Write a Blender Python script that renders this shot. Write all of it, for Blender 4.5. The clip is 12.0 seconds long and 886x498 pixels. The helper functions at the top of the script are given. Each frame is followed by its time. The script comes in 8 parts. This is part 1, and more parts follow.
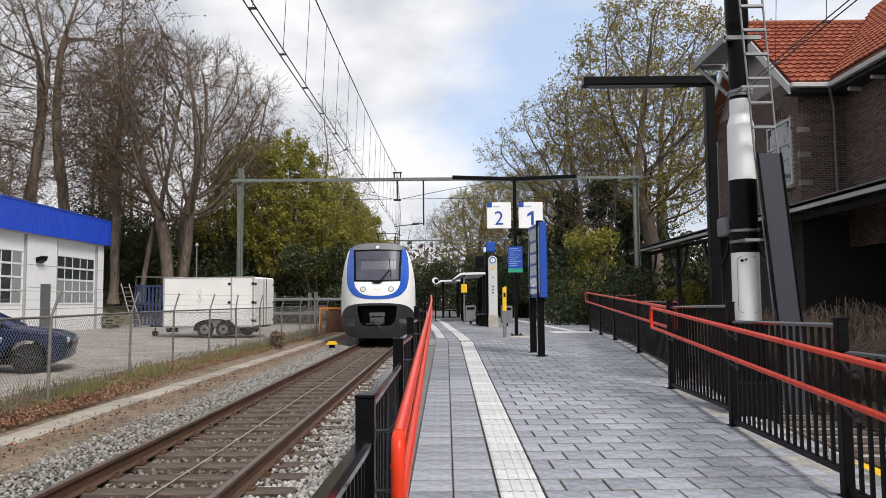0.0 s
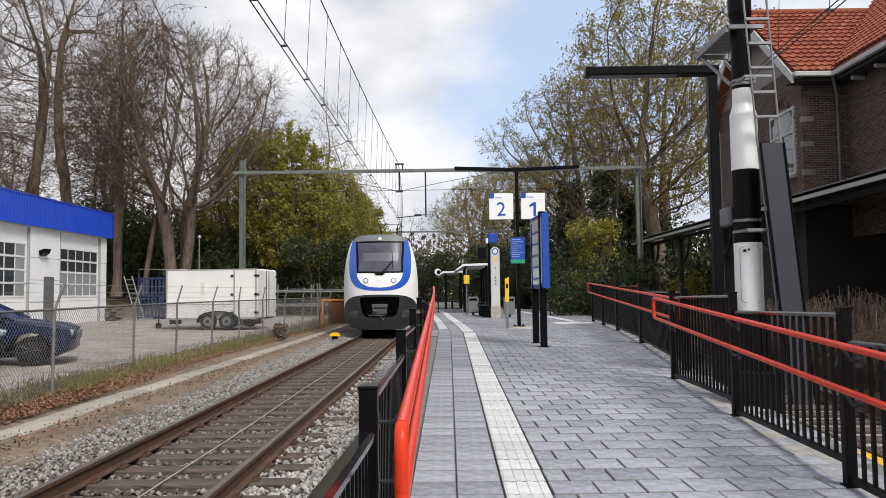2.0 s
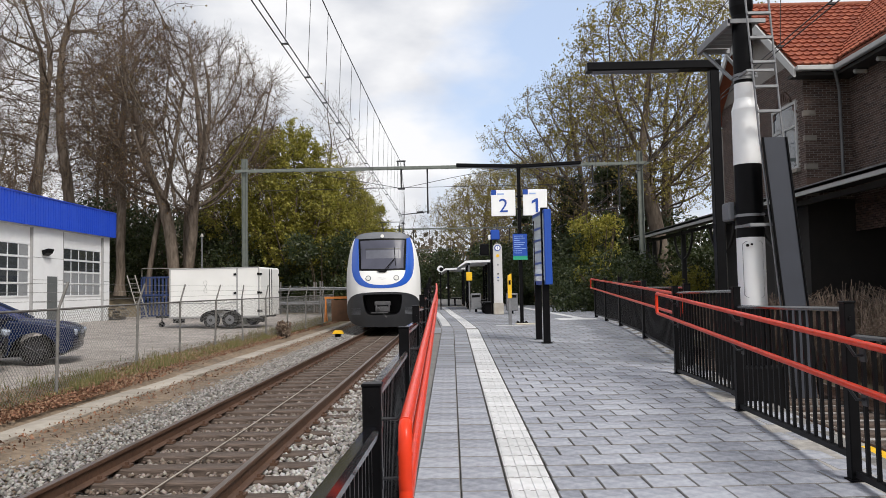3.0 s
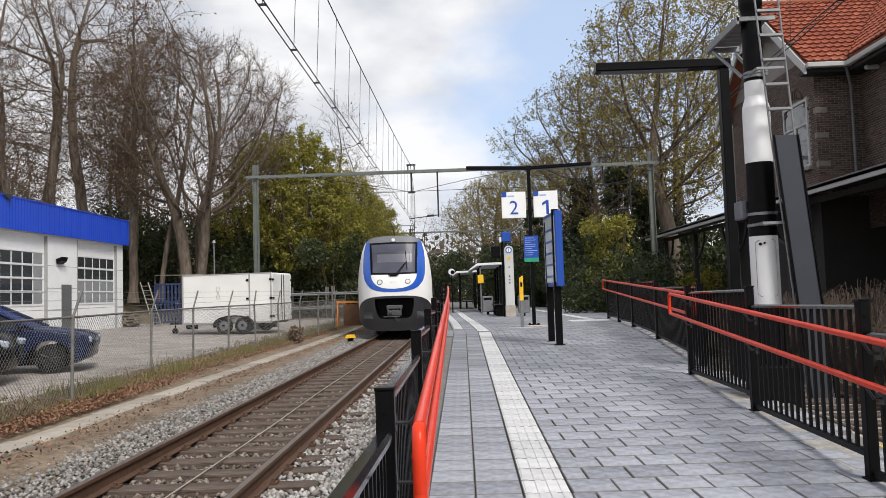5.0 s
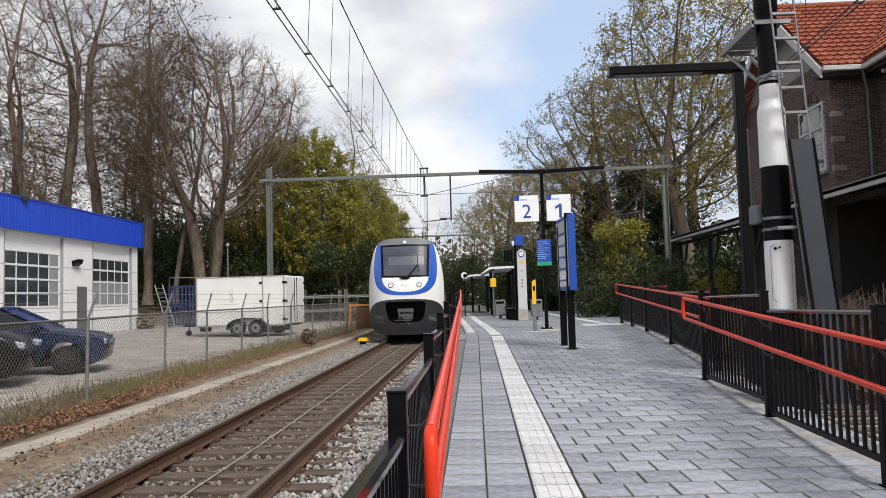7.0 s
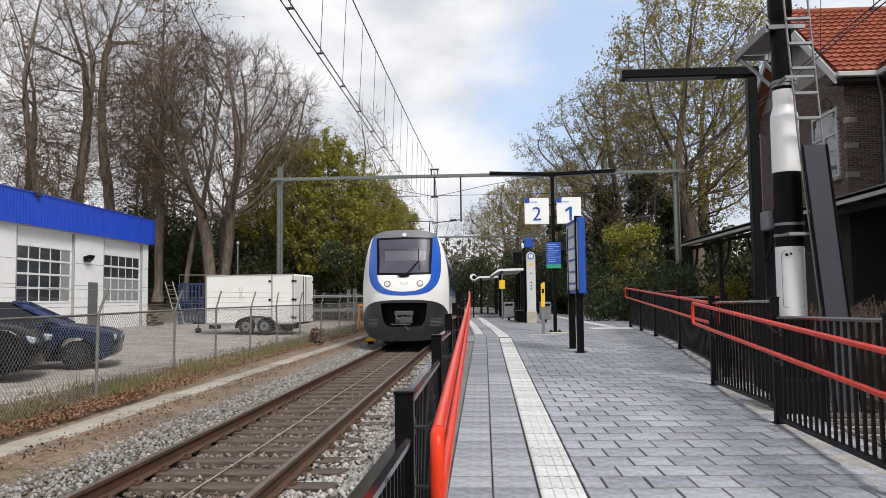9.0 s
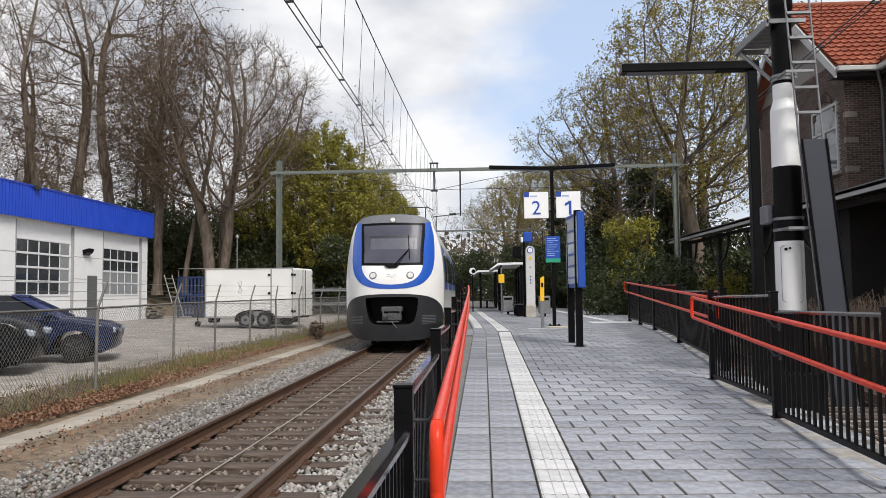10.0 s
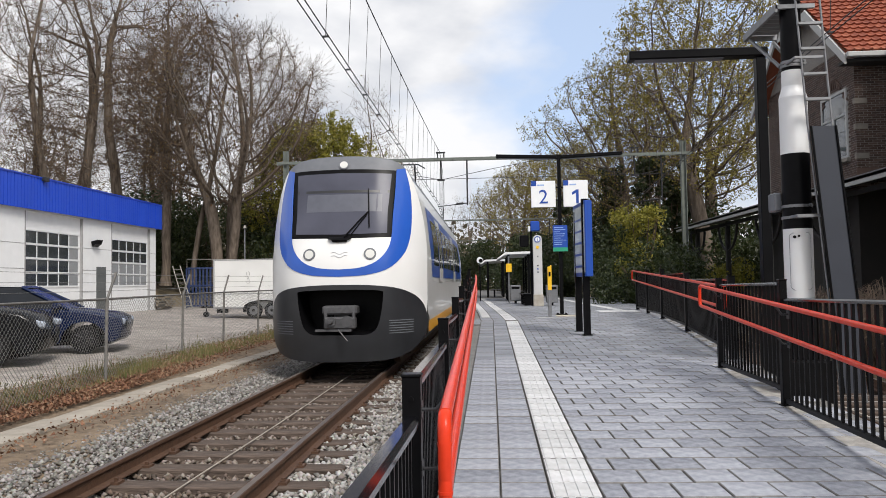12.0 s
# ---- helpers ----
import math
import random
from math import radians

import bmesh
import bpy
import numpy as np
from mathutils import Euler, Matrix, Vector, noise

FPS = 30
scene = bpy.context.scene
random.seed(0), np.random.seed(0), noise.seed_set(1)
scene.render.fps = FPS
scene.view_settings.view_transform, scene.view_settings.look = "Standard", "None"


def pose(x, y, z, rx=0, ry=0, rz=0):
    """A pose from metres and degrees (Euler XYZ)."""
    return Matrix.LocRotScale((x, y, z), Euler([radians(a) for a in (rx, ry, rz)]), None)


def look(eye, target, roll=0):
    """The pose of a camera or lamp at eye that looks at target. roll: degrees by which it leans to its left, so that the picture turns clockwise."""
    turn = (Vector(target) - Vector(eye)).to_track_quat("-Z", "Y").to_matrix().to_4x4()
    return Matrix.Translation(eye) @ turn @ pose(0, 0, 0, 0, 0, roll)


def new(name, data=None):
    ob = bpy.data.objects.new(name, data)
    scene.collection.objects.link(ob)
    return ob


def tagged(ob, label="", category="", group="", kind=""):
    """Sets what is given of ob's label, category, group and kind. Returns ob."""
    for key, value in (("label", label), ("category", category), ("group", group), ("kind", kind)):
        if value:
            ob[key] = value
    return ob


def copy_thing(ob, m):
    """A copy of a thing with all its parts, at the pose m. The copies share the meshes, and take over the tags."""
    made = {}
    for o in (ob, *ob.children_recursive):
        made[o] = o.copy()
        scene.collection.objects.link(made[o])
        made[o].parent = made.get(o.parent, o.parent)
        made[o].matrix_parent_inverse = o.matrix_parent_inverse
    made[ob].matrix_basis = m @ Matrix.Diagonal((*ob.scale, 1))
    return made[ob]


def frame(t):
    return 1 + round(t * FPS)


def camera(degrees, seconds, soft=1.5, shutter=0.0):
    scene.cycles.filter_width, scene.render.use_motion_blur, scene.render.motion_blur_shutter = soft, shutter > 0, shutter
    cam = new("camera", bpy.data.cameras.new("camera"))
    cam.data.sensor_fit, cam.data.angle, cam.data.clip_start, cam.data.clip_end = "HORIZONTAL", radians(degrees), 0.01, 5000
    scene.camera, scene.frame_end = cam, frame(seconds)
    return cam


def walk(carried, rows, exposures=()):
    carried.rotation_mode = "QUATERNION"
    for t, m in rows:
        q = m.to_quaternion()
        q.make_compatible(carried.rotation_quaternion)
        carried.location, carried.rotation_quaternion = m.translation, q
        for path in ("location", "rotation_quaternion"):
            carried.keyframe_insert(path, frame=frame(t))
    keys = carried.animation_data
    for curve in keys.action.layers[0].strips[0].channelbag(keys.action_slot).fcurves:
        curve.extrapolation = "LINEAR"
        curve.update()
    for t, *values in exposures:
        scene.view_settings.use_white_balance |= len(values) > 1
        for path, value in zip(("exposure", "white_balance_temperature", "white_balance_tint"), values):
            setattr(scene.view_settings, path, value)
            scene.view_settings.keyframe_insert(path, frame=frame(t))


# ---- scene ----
cam = camera(60.9, 12.0, soft=0.8)
EYE = (0.0, 0.0, 1.58)
TURNS = [
    (0, 94.036, 0.483, 0.257), (0.5, 93.886, 0.569, 0.261), (1, 93.711, 0.632, 0.308), (1.5, 93.558, 0.614, 0.363),
    (2, 93.373, 0.701, 0.448), (2.5, 93.106, 0.806, 0.516), (3, 93.146, 1.105, 0.654), (5, 93.402, 1.852, 1.537),
    (5.5, 93.453, 1.764, 1.773), (6, 93.483, 1.607, 1.907), (6.5, 93.558, 1.609, 2.253), (7, 93.692, 1.605, 2.483),
    (9, 93.795, 0.721, 3.143), (9.5, 93.517, 0.670, 3.149), (10, 93.334, 0.634, 3.090), (10.5, 93.161, 0.812, 3.078),
    (11, 92.744, 0.945, 3.221), (11.5, 92.510, 0.926, 3.396), (12, 92.547, 0.906, 3.650)]
walk(cam, [(t, pose(*EYE, rx, ry, rz)) for t, rx, ry, rz in TURNS])

# ---- light ----
SUN_EL, SUN_AZ = 46.0, 146.0          # sun high, behind and to one side, veiled by cloud
world = bpy.data.worlds.new("sky")
scene.world = world
world.use_nodes = True
wt = world.node_tree
wt.nodes.clear()
w_out = wt.nodes.new("ShaderNodeOutputWorld")
w_bg = wt.nodes.new("ShaderNodeBackground")
w_sky = wt.nodes.new("ShaderNodeTexSky")
w_sky.sky_type = 'NISHITA'
w_sky.sun_disc = False
w_sky.sun_elevation, w_sky.sun_rotation = radians(SUN_EL), radians(SUN_AZ)
w_sky.air_density, w_sky.dust_density, w_sky.ozone_density = 1.0, 1.2, 1.5
w_co = wt.nodes.new("ShaderNodeTexCoord")
w_map = wt.nodes.new("ShaderNodeMapping")
w_map.inputs["Scale"].default_value = (-1.0, 1.0, 2.0)
w_map.inputs["Location"].default_value = (0.35, 0.1, 0.55)
w_n = wt.nodes.new("ShaderNodeTexNoise")
w_n.inputs["Scale"].default_value, w_n.inputs["Detail"].default_value, w_n.inputs["Roughness"].default_value = 2.6, 7, 0.5
w_ramp = wt.nodes.new("ShaderNodeValToRGB")
w_ramp.color_ramp.elements[0].position, w_ramp.color_ramp.elements[1].position = 0.40, 0.56
# a rift of open blue between two cloud banks
w_far = wt.nodes.new("ShaderNodeVectorMath")
w_far.operation = 'DISTANCE'
w_far.inputs[1].default_value = (0.09, 0.94, 0.33)
w_rift = wt.nodes.new("ShaderNodeMapRange")
w_rift.inputs["From Min"].default_value, w_rift.inputs["From Max"].default_value = 0.04, 0.25
w_rift.inputs["To Min"].default_value, w_rift.inputs["To Max"].default_value = -0.085, 0.085
w_sum = wt.nodes.new("ShaderNodeMath")
w_n2 = wt.nodes.new("ShaderNodeTexNoise")
w_n2.inputs["Scale"].default_value, w_n2.inputs["Detail"].default_value = 5.0, 5
w_shade = wt.nodes.new("ShaderNodeValToRGB")
w_shade.color_ramp.elements[0].color, w_shade.color_ramp.elements[1].color = (3.5, 3.65, 4.0, 1), (5.5, 5.5, 5.6, 1)
w_shade.color_ramp.elements[0].position, w_shade.color_ramp.elements[1].position = 0.35, 0.6
w_haze = wt.nodes.new("ShaderNodeMix")
w_haze.data_type = 'RGBA'
w_haze.inputs["Factor"].default_value = 0.7
w_haze.inputs["B"].default_value = (3.6, 4.3, 5.6, 1)
w_mix = wt.nodes.new("ShaderNodeMix")
w_mix.data_type = 'RGBA'
for a, b in ((w_co.outputs["Generated"], w_map.inputs["Vector"]), (w_map.outputs[0], w_n.inputs["Vector"]), (w_map.outputs[0], w_n2.inputs["Vector"]),
             (w_sum.outputs[0], w_ramp.inputs[0]), (w_n.outputs["Fac"], w_sum.inputs[0]), (w_rift.outputs[0], w_sum.inputs[1]),
             (w_co.outputs["Generated"], w_far.inputs[0]), (w_far.outputs["Value"], w_rift.inputs["Value"]), (w_n2.outputs["Fac"], w_shade.inputs[0]), (w_sky.outputs[0], w_haze.inputs["A"]),
             (w_ramp.outputs[0], w_mix.inputs["Factor"]), (w_haze.outputs["Result"], w_mix.inputs["A"]), (w_shade.outputs[0], w_mix.inputs["B"]),
             (w_mix.outputs["Result"], w_bg.inputs["Color"]), (w_bg.outputs[0], w_out.inputs["Surface"])):
    wt.links.new(a, b)
w_bg.inputs["Strength"].default_value = 0.15
sun = new("sun", bpy.data.lights.new("sun", 'SUN'))
sun.data.energy, sun.data.angle, sun.data.color = 3.3, radians(20), (1.0, 0.95, 0.885)
_az, _el = radians(SUN_AZ), radians(SUN_EL)
sun.matrix_world = look((math.sin(_az) * math.cos(_el) * 50, math.cos(_az) * math.cos(_el) * 50, math.sin(_el) * 50), (0, 0, 0))
scene.view_settings.exposure = 0.26

# ---- materials ----
def mat(name, col, rough=0.7, metal=0.0, var=0.15, scale=8.0, bump=0.0, bscale=60.0, col2=None, spec=0.5, piece=0.0, stretch=(1, 1, 1), coat=0.0):
    """A surface with two scales of colour variation, roughness variation and fine relief."""
    m = bpy.data.materials.new(name)
    m.use_nodes = True
    nt = m.node_tree
    b = nt.nodes["Principled BSDF"]
    b.inputs["Roughness"].default_value, b.inputs["Metallic"].default_value = rough, metal
    b.inputs["Specular IOR Level"].default_value = spec
    b.inputs["Coat Weight"].default_value = coat
    co = nt.nodes.new("ShaderNodeTexCoord")
    mp = nt.nodes.new("ShaderNodeMapping")
    mp.inputs["Scale"].default_value = stretch
    nt.links.new(co.outputs["Object"], mp.inputs["Vector"])
    n1 = nt.nodes.new("ShaderNodeTexNoise")
    n1.inputs["Scale"].default_value, n1.inputs["Detail"].default_value = scale, 6
    n2 = nt.nodes.new("ShaderNodeTexNoise")
    n2.inputs["Scale"].default_value, n2.inputs["Detail"].default_value = scale * 0.11, 4
    for n in (n1, n2):
        nt.links.new(mp.outputs[0], n.inputs["Vector"])
    add = nt.nodes.new("ShaderNodeMath")
    add.operation = 'MULTIPLY_ADD'
    add.inputs[1].default_value = 0.6
    nt.links.new(n1.outputs["Fac"], add.inputs[0])
    half = nt.nodes.new("ShaderNodeMath")
    half.operation = 'MULTIPLY'
    half.inputs[1].default_value = 0.4
    nt.links.new(n2.outputs["Fac"], half.inputs[0])
    nt.links.new(half.outputs[0], add.inputs[2])
    last = add.outputs[0]
    if piece:
        oi = nt.nodes.new("ShaderNodeObjectInfo")
        pm = nt.nodes.new("ShaderNodeMath")
        pm.operation = 'MULTIPLY_ADD'
        pm.inputs[1].default_value = piece
        nt.links.new(oi.outputs["Random"], pm.inputs[0])
        off = nt.nodes.new("ShaderNodeMath")
        off.operation = 'SUBTRACT'
        off.inputs[1].default_value = piece / 2
        nt.links.new(last, off.inputs[0])
        nt.links.new(off.outputs[0], pm.inputs[2])
        last = pm.outputs[0]
    rp = nt.nodes.new("ShaderNodeValToRGB")
    e = rp.color_ramp.elements
    e[0].position, e[1].position = 0.32, 0.68
    c2 = col2 or [min(1, c * (1 + var)) for c in col]
    c1 = col if col2 else [c * (1 - var) for c in col]
    e[0].color, e[1].color = (*c1, 1), (*c2, 1)
    nt.links.new(last, rp.inputs[0])
    nt.links.new(rp.outputs[0], b.inputs["Base Color"])
    if bump:
        n3 = nt.nodes.new("ShaderNodeTexNoise")
        n3.inputs["Scale"].default_value, n3.inputs["Detail"].default_value = bscale, 5
        nt.links.new(mp.outputs[0], n3.inputs["Vector"])
        bp = nt.nodes.new("ShaderNodeBump")
        bp.inputs["Strength"].default_value, bp.inputs["Distance"].default_value = bump, 0.02
        nt.links.new(n3.outputs["Fac"], bp.inputs["Height"])
        nt.links.new(bp.outputs[0], b.inputs["Normal"])
    return m


def glassy(name, col, rough=0.06, alpha=None):
    m = mat(name, col, rough=rough, var=0.1, spec=0.6, coat=0.3)
    return m


M_BLACK = mat("black_paint", (0.0045, 0.0045, 0.0052), rough=0.36, var=0.3, spec=0.09)
M_BLACKGLOSS = mat("black_gloss", (0.006, 0.006, 0.008), rough=0.14, var=0.2, spec=0.4)
M_RED = mat("red_paint", (0.60, 0.040, 0.014), rough=0.3, var=0.16, scale=14, bump=0.05, spec=0.2)
M_WHITE = mat("white_paint", (0.72, 0.73, 0.74), rough=0.4, var=0.05, scale=3)
M_TRAINWHITE = mat("train_white", (0.74, 0.74, 0.73), rough=0.28, var=0.04, scale=2.0, coat=0.4)
M_TRAINBLUE = mat("train_blue", (0.015, 0.085, 0.42), rough=0.28, var=0.08, scale=2.0, coat=0.4)
M_TRAINGREY = mat("train_grey", (0.14, 0.148, 0.165), rough=0.5, var=0.1, spec=0.3)
M_TRAINDARK = mat("train_dark", (0.020, 0.021, 0.024), rough=0.4, var=0.2, scale=4)
M_TRAINYEL = mat("train_yellow", (0.75, 0.36, 0.02), rough=0.35, var=0.1)
M_GLASSDARK = glassy("dark_glass", (0.02, 0.024, 0.03))
M_BALLAST = mat("ballast_stone", (0.16, 0.145, 0.13), rough=0.9, col2=(0.42, 0.40, 0.38), scale=25, bump=0.8, bscale=45)
M_RAIL = mat("rusty_rail", (0.10, 0.055, 0.035), rough=0.6, metal=0.3, var=0.3, scale=20, bump=0.2)
M_RAILTOP = mat("rail_head", (0.25, 0.21, 0.19), rough=0.35, metal=0.8, var=0.15, scale=10)
M_SLEEPER = mat("sleeper_wood", (0.024, 0.016, 0.012), rough=0.9, col2=(0.125, 0.092, 0.074), scale=20, bump=0.6, bscale=30, stretch=(0.3, 2, 2))
M_TILE = mat("grey_paver", (0.150, 0.160, 0.192), rough=0.8, col2=(0.375, 0.390, 0.435), scale=14, bump=0.35, bscale=90, piece=0.16)
M_TACT = mat("white_tactile", (0.42, 0.425, 0.43), rough=0.75, col2=(0.61, 0.615, 0.625), scale=10, bump=0.3, bscale=80, piece=0.25)
M_JOINT = mat("joint_sand", (0.16, 0.155, 0.15), rough=0.95, var=0.3, scale=30)
M_CONC = mat("concrete", (0.27, 0.245, 0.21), rough=0.85, col2=(0.44, 0.41, 0.36), scale=6, bump=0.3, bscale=70)
M_CABLE = mat("cable_sheath", (0.30, 0.27, 0.23), rough=0.7, var=0.3, scale=6)
M_KERB = mat("kerb_concrete", (0.20, 0.175, 0.145), rough=0.9, col2=(0.36, 0.325, 0.275), scale=5, bump=0.4, bscale=60, piece=0.2)
M_RAMPK = mat("crumbled_mortar", (0.16, 0.155, 0.15), rough=0.95, col2=(0.42, 0.40, 0.37), scale=9, bump=1.0, bscale=24)
M_GRAVEL = mat("lot_gravel", (0.115, 0.10, 0.09), rough=0.95, col2=(0.46, 0.415, 0.375), scale=12, bump=0.9, bscale=30)
M_SOIL = mat("dry_soil", (0.06, 0.042, 0.027), rough=0.95, col2=(0.25, 0.185, 0.125), scale=9, bump=1.0, bscale=22)
M_GROUND = mat("ground_earth", (0.085, 0.068, 0.038), rough=0.95, col2=(0.22, 0.165, 0.095), scale=2, bump=0.5, bscale=10)
M_GALV = mat("galvanised_steel", (0.21, 0.215, 0.225), rough=0.5, metal=0.6, var=0.2, scale=10)
M_MAST = mat("weathered_mast", (0.13, 0.145, 0.13), rough=0.6, metal=0.3, var=0.2, scale=5)
M_WIRE = mat("wire", (0.035, 0.035, 0.038), rough=0.5, metal=0.6)
M_GARBLUE = mat("blue_cladding", (0.012, 0.06, 0.50), rough=0.4, var=0.06, scale=1)
M_BRICK = mat("dark_brick", (0.055, 0.032, 0.025), rough=0.85, col2=(0.13, 0.085, 0.068), scale=8, bump=0.4, bscale=50, piece=0.4)
M_MORTAR = mat("mortar", (0.21, 0.195, 0.18), rough=0.95, var=0.2, scale=20)
M_ROOFTILE = mat("orange_rooftile", (0.13, 0.035, 0.018), rough=0.8, col2=(0.22, 0.065, 0.03), scale=5, bump=0.2, piece=0.3)
M_BARK = mat("grey_bark", (0.045, 0.034, 0.026), rough=0.95, col2=(0.20, 0.162, 0.13), spec=0.2, scale=5, bump=0.8, bscale=22, stretch=(1.5, 1.5, 0.3))
M_TWIG = mat("twig_bark", (0.05, 0.034, 0.025), rough=0.9, col2=(0.11, 0.08, 0.058), scale=4, spec=0.2)
M_YEL = mat("yellow_paint", (0.78, 0.46, 0.015), rough=0.4, var=0.1)
M_SIGNBLUE = mat("sign_blue", (0.01, 0.06, 0.33), rough=0.35, var=0.06)
M_CARBLUE = mat("car_navy", (0.006, 0.013, 0.045), rough=0.22, var=0.1, coat=0.12, spec=0.25)
M_TYRE = mat("tyre_rubber", (0.010, 0.010, 0.011), rough=0.8, var=0.2, scale=20, spec=0.2)


# ---- building helpers ----
def part(name, bm, material, parent=None, label="", smooth=False):
    me = bpy.data.meshes.new(name)
    bm.normal_update()
    if smooth:
        for f in bm.faces:
            f.smooth = True
    bm.to_mesh(me)
    bm.free()
    for m in (material if isinstance(material, (list, tuple)) else [material]):
        me.materials.append(m)
    ob = new(name, me)
    if parent is not None:
        ob.parent = parent
    if label:
        ob["label"] = label
    return ob


def thing(name, x=0, y=0, z=0, rz=0, label="", category="", group="", kind=""):
    ob = new(name)
    ob.matrix_basis = pose(x, y, z, 0, 0, rz)
    return tagged(ob, label, category, group, kind)


def box(bm, x0, y0, z0, x1, y1, z1, bev=0.0, m=None, mi=0):
    r = bmesh.ops.create_cube(bm, size=1)
    vs = r["verts"]
    for v in vs:
        v.co = Vector(((x0 + x1) / 2 + v.co.x * (x1 - x0), (y0 + y1) / 2 + v.co.y * (y1 - y0), (z0 + z1) / 2 + v.co.z * (z1 - z0)))
    fs = {f for v in vs for f in v.link_faces}
    if bev:
        es = {e for v in vs for e in v.link_edges}
        r2 = bmesh.ops.bevel(bm, geom=list(es), offset=bev, segments=1, affect='EDGES', profile=0.7)
        fs = set(r2["faces"]) | {f for f in fs if f.is_valid}
        vs = {v for f in fs for v in f.verts}
    for f in fs:
        f.material_index = mi
    if m is not None:
        bmesh.ops.transform(bm, matrix=m, verts=list(vs))
    return list(fs)


def tube(bm, pts, r, n=8, r2=None, mi=0, cap=True):
    """A round bar along points; r may taper to r2."""
    pts = [Vector(p) for p in pts]
    rings, k = [], len(pts)
    for i, p in enumerate(pts):
        d = (pts[min(i + 1, k - 1)] - pts[max(i - 1, 0)]).normalized()
        a = d.orthogonal().normalized() if i == 0 else (ref - d * ref.dot(d)).normalized()
        ref = a
        b = d.cross(a)
        rr = r if r2 is None else r + (r2 - r) * i / (k - 1)
        rings.append([bm.verts.new(p + (a * math.cos(2 * math.pi * j / n) + b * math.sin(2 * math.pi * j / n)) * rr) for j in range(n)])
    for i in range(k - 1):
        for j in range(n):
            f = bm.faces.new((rings[i][j], rings[i][(j + 1) % n], rings[i + 1][(j + 1) % n], rings[i + 1][j]))
            f.smooth, f.material_index = True, mi
    if cap:
        for ring, flip in ((rings[0], -1), (rings[-1], 1)):
            bm.faces.new([bm.verts.new(v.co) for v in ring][::flip]).material_index = mi


def sweep(bm, prof, path, closed=True, caps=True, mi=0, smooth=False):
    """Profile (x, z) carried along a path of (x, y, z); the profile's x lies square to the path in plan."""
    path = [Vector(p) for p in path]
    rings = []
    for i, p in enumerate(path):
        d = path[min(i + 1, len(path) - 1)] - path[max(i - 1, 0)]
        d.z = 0
        d.normalize()
        s = Vector((d.y, -d.x, 0))
        rings.append([bm.verts.new(p + s * a + Vector((0, 0, c))) for a, c in prof])
    n = len(prof)
    for i in range(len(path) - 1):
        for j in range(n if closed else n - 1):
            f = bm.faces.new((rings[i][j], rings[i][(j + 1) % n], rings[i + 1][(j + 1) % n], rings[i + 1][j]))
            f.material_index, f.smooth = mi, smooth
    if closed and caps:
        bm.faces.new(rings[0][::-1]).material_index = mi
        bm.faces.new(rings[-1]).material_index = mi
    return rings


def prism(bm, pts, depth, axis='y', at=0.0, mi=0):
    """A flat outline (a, b) thickened along an axis: 'y' takes (x, z), 'x' takes (y, z), 'z' takes (x, y)."""
    def put(a, b, c):
        return {'y': (a, c, b), 'x': (c, a, b), 'z': (a, b, c)}[axis]
    lo = [bm.verts.new(put(a, b, at)) for a, b in pts]
    hi = [bm.verts.new(put(a, b, at + depth)) for a, b in pts]
    n = len(pts)
    fs = [bm.faces.new(lo[::-1]), bm.faces.new(hi)]
    fs += [bm.faces.new((lo[i], lo[(i + 1) % n], hi[(i + 1) % n], hi[i])) for i in range(n)]
    for f in fs:
        f.material_index = mi
    bmesh.ops.recalc_face_normals(bm, faces=fs)
    return fs


def sheet(bm, fn, us, vs, mi=0, smooth=True):
    g = [[bm.verts.new(fn(u, v)) for v in vs] for u in us]
    for i in range(len(us) - 1):
        for j in range(len(vs) - 1):
            f = bm.faces.new((g[i][j], g[i + 1][j], g[i + 1][j + 1], g[i][j + 1]))
            f.smooth, f.material_index = smooth, mi


def steps(a, b, n):
    return [a + (b - a) * i / n for i in range(n + 1)]


# ---- the plan: y runs along the line, z = 0 at the rail heads ----
TRACK_X = -2.70


def bend(y):
    """How far the line has curved aside at y."""
    return -max(0.0, y - 15.0) ** 2 / 1000.0


def line(y):
    """How far the track itself has curved aside at y."""
    return -0.001625 * max(0.0, y - 26.0) ** 2


def heading(y):
    return math.degrees(math.atan(-2 * max(0.0, y - 15.0) / 1000.0))


RAMP_END = 19.0


def deck(y):
    """Height of the paved platform."""
    return 0.20 + 0.022 * min(y, RAMP_END)


def lot(x, y):
    """Height of the gravel lot beyond the wire fence."""
    return 0.18 + 0.012 * max(0.0, min(-x - 6.0, 14.0)) + 0.003 * max(0.0, y - 12)


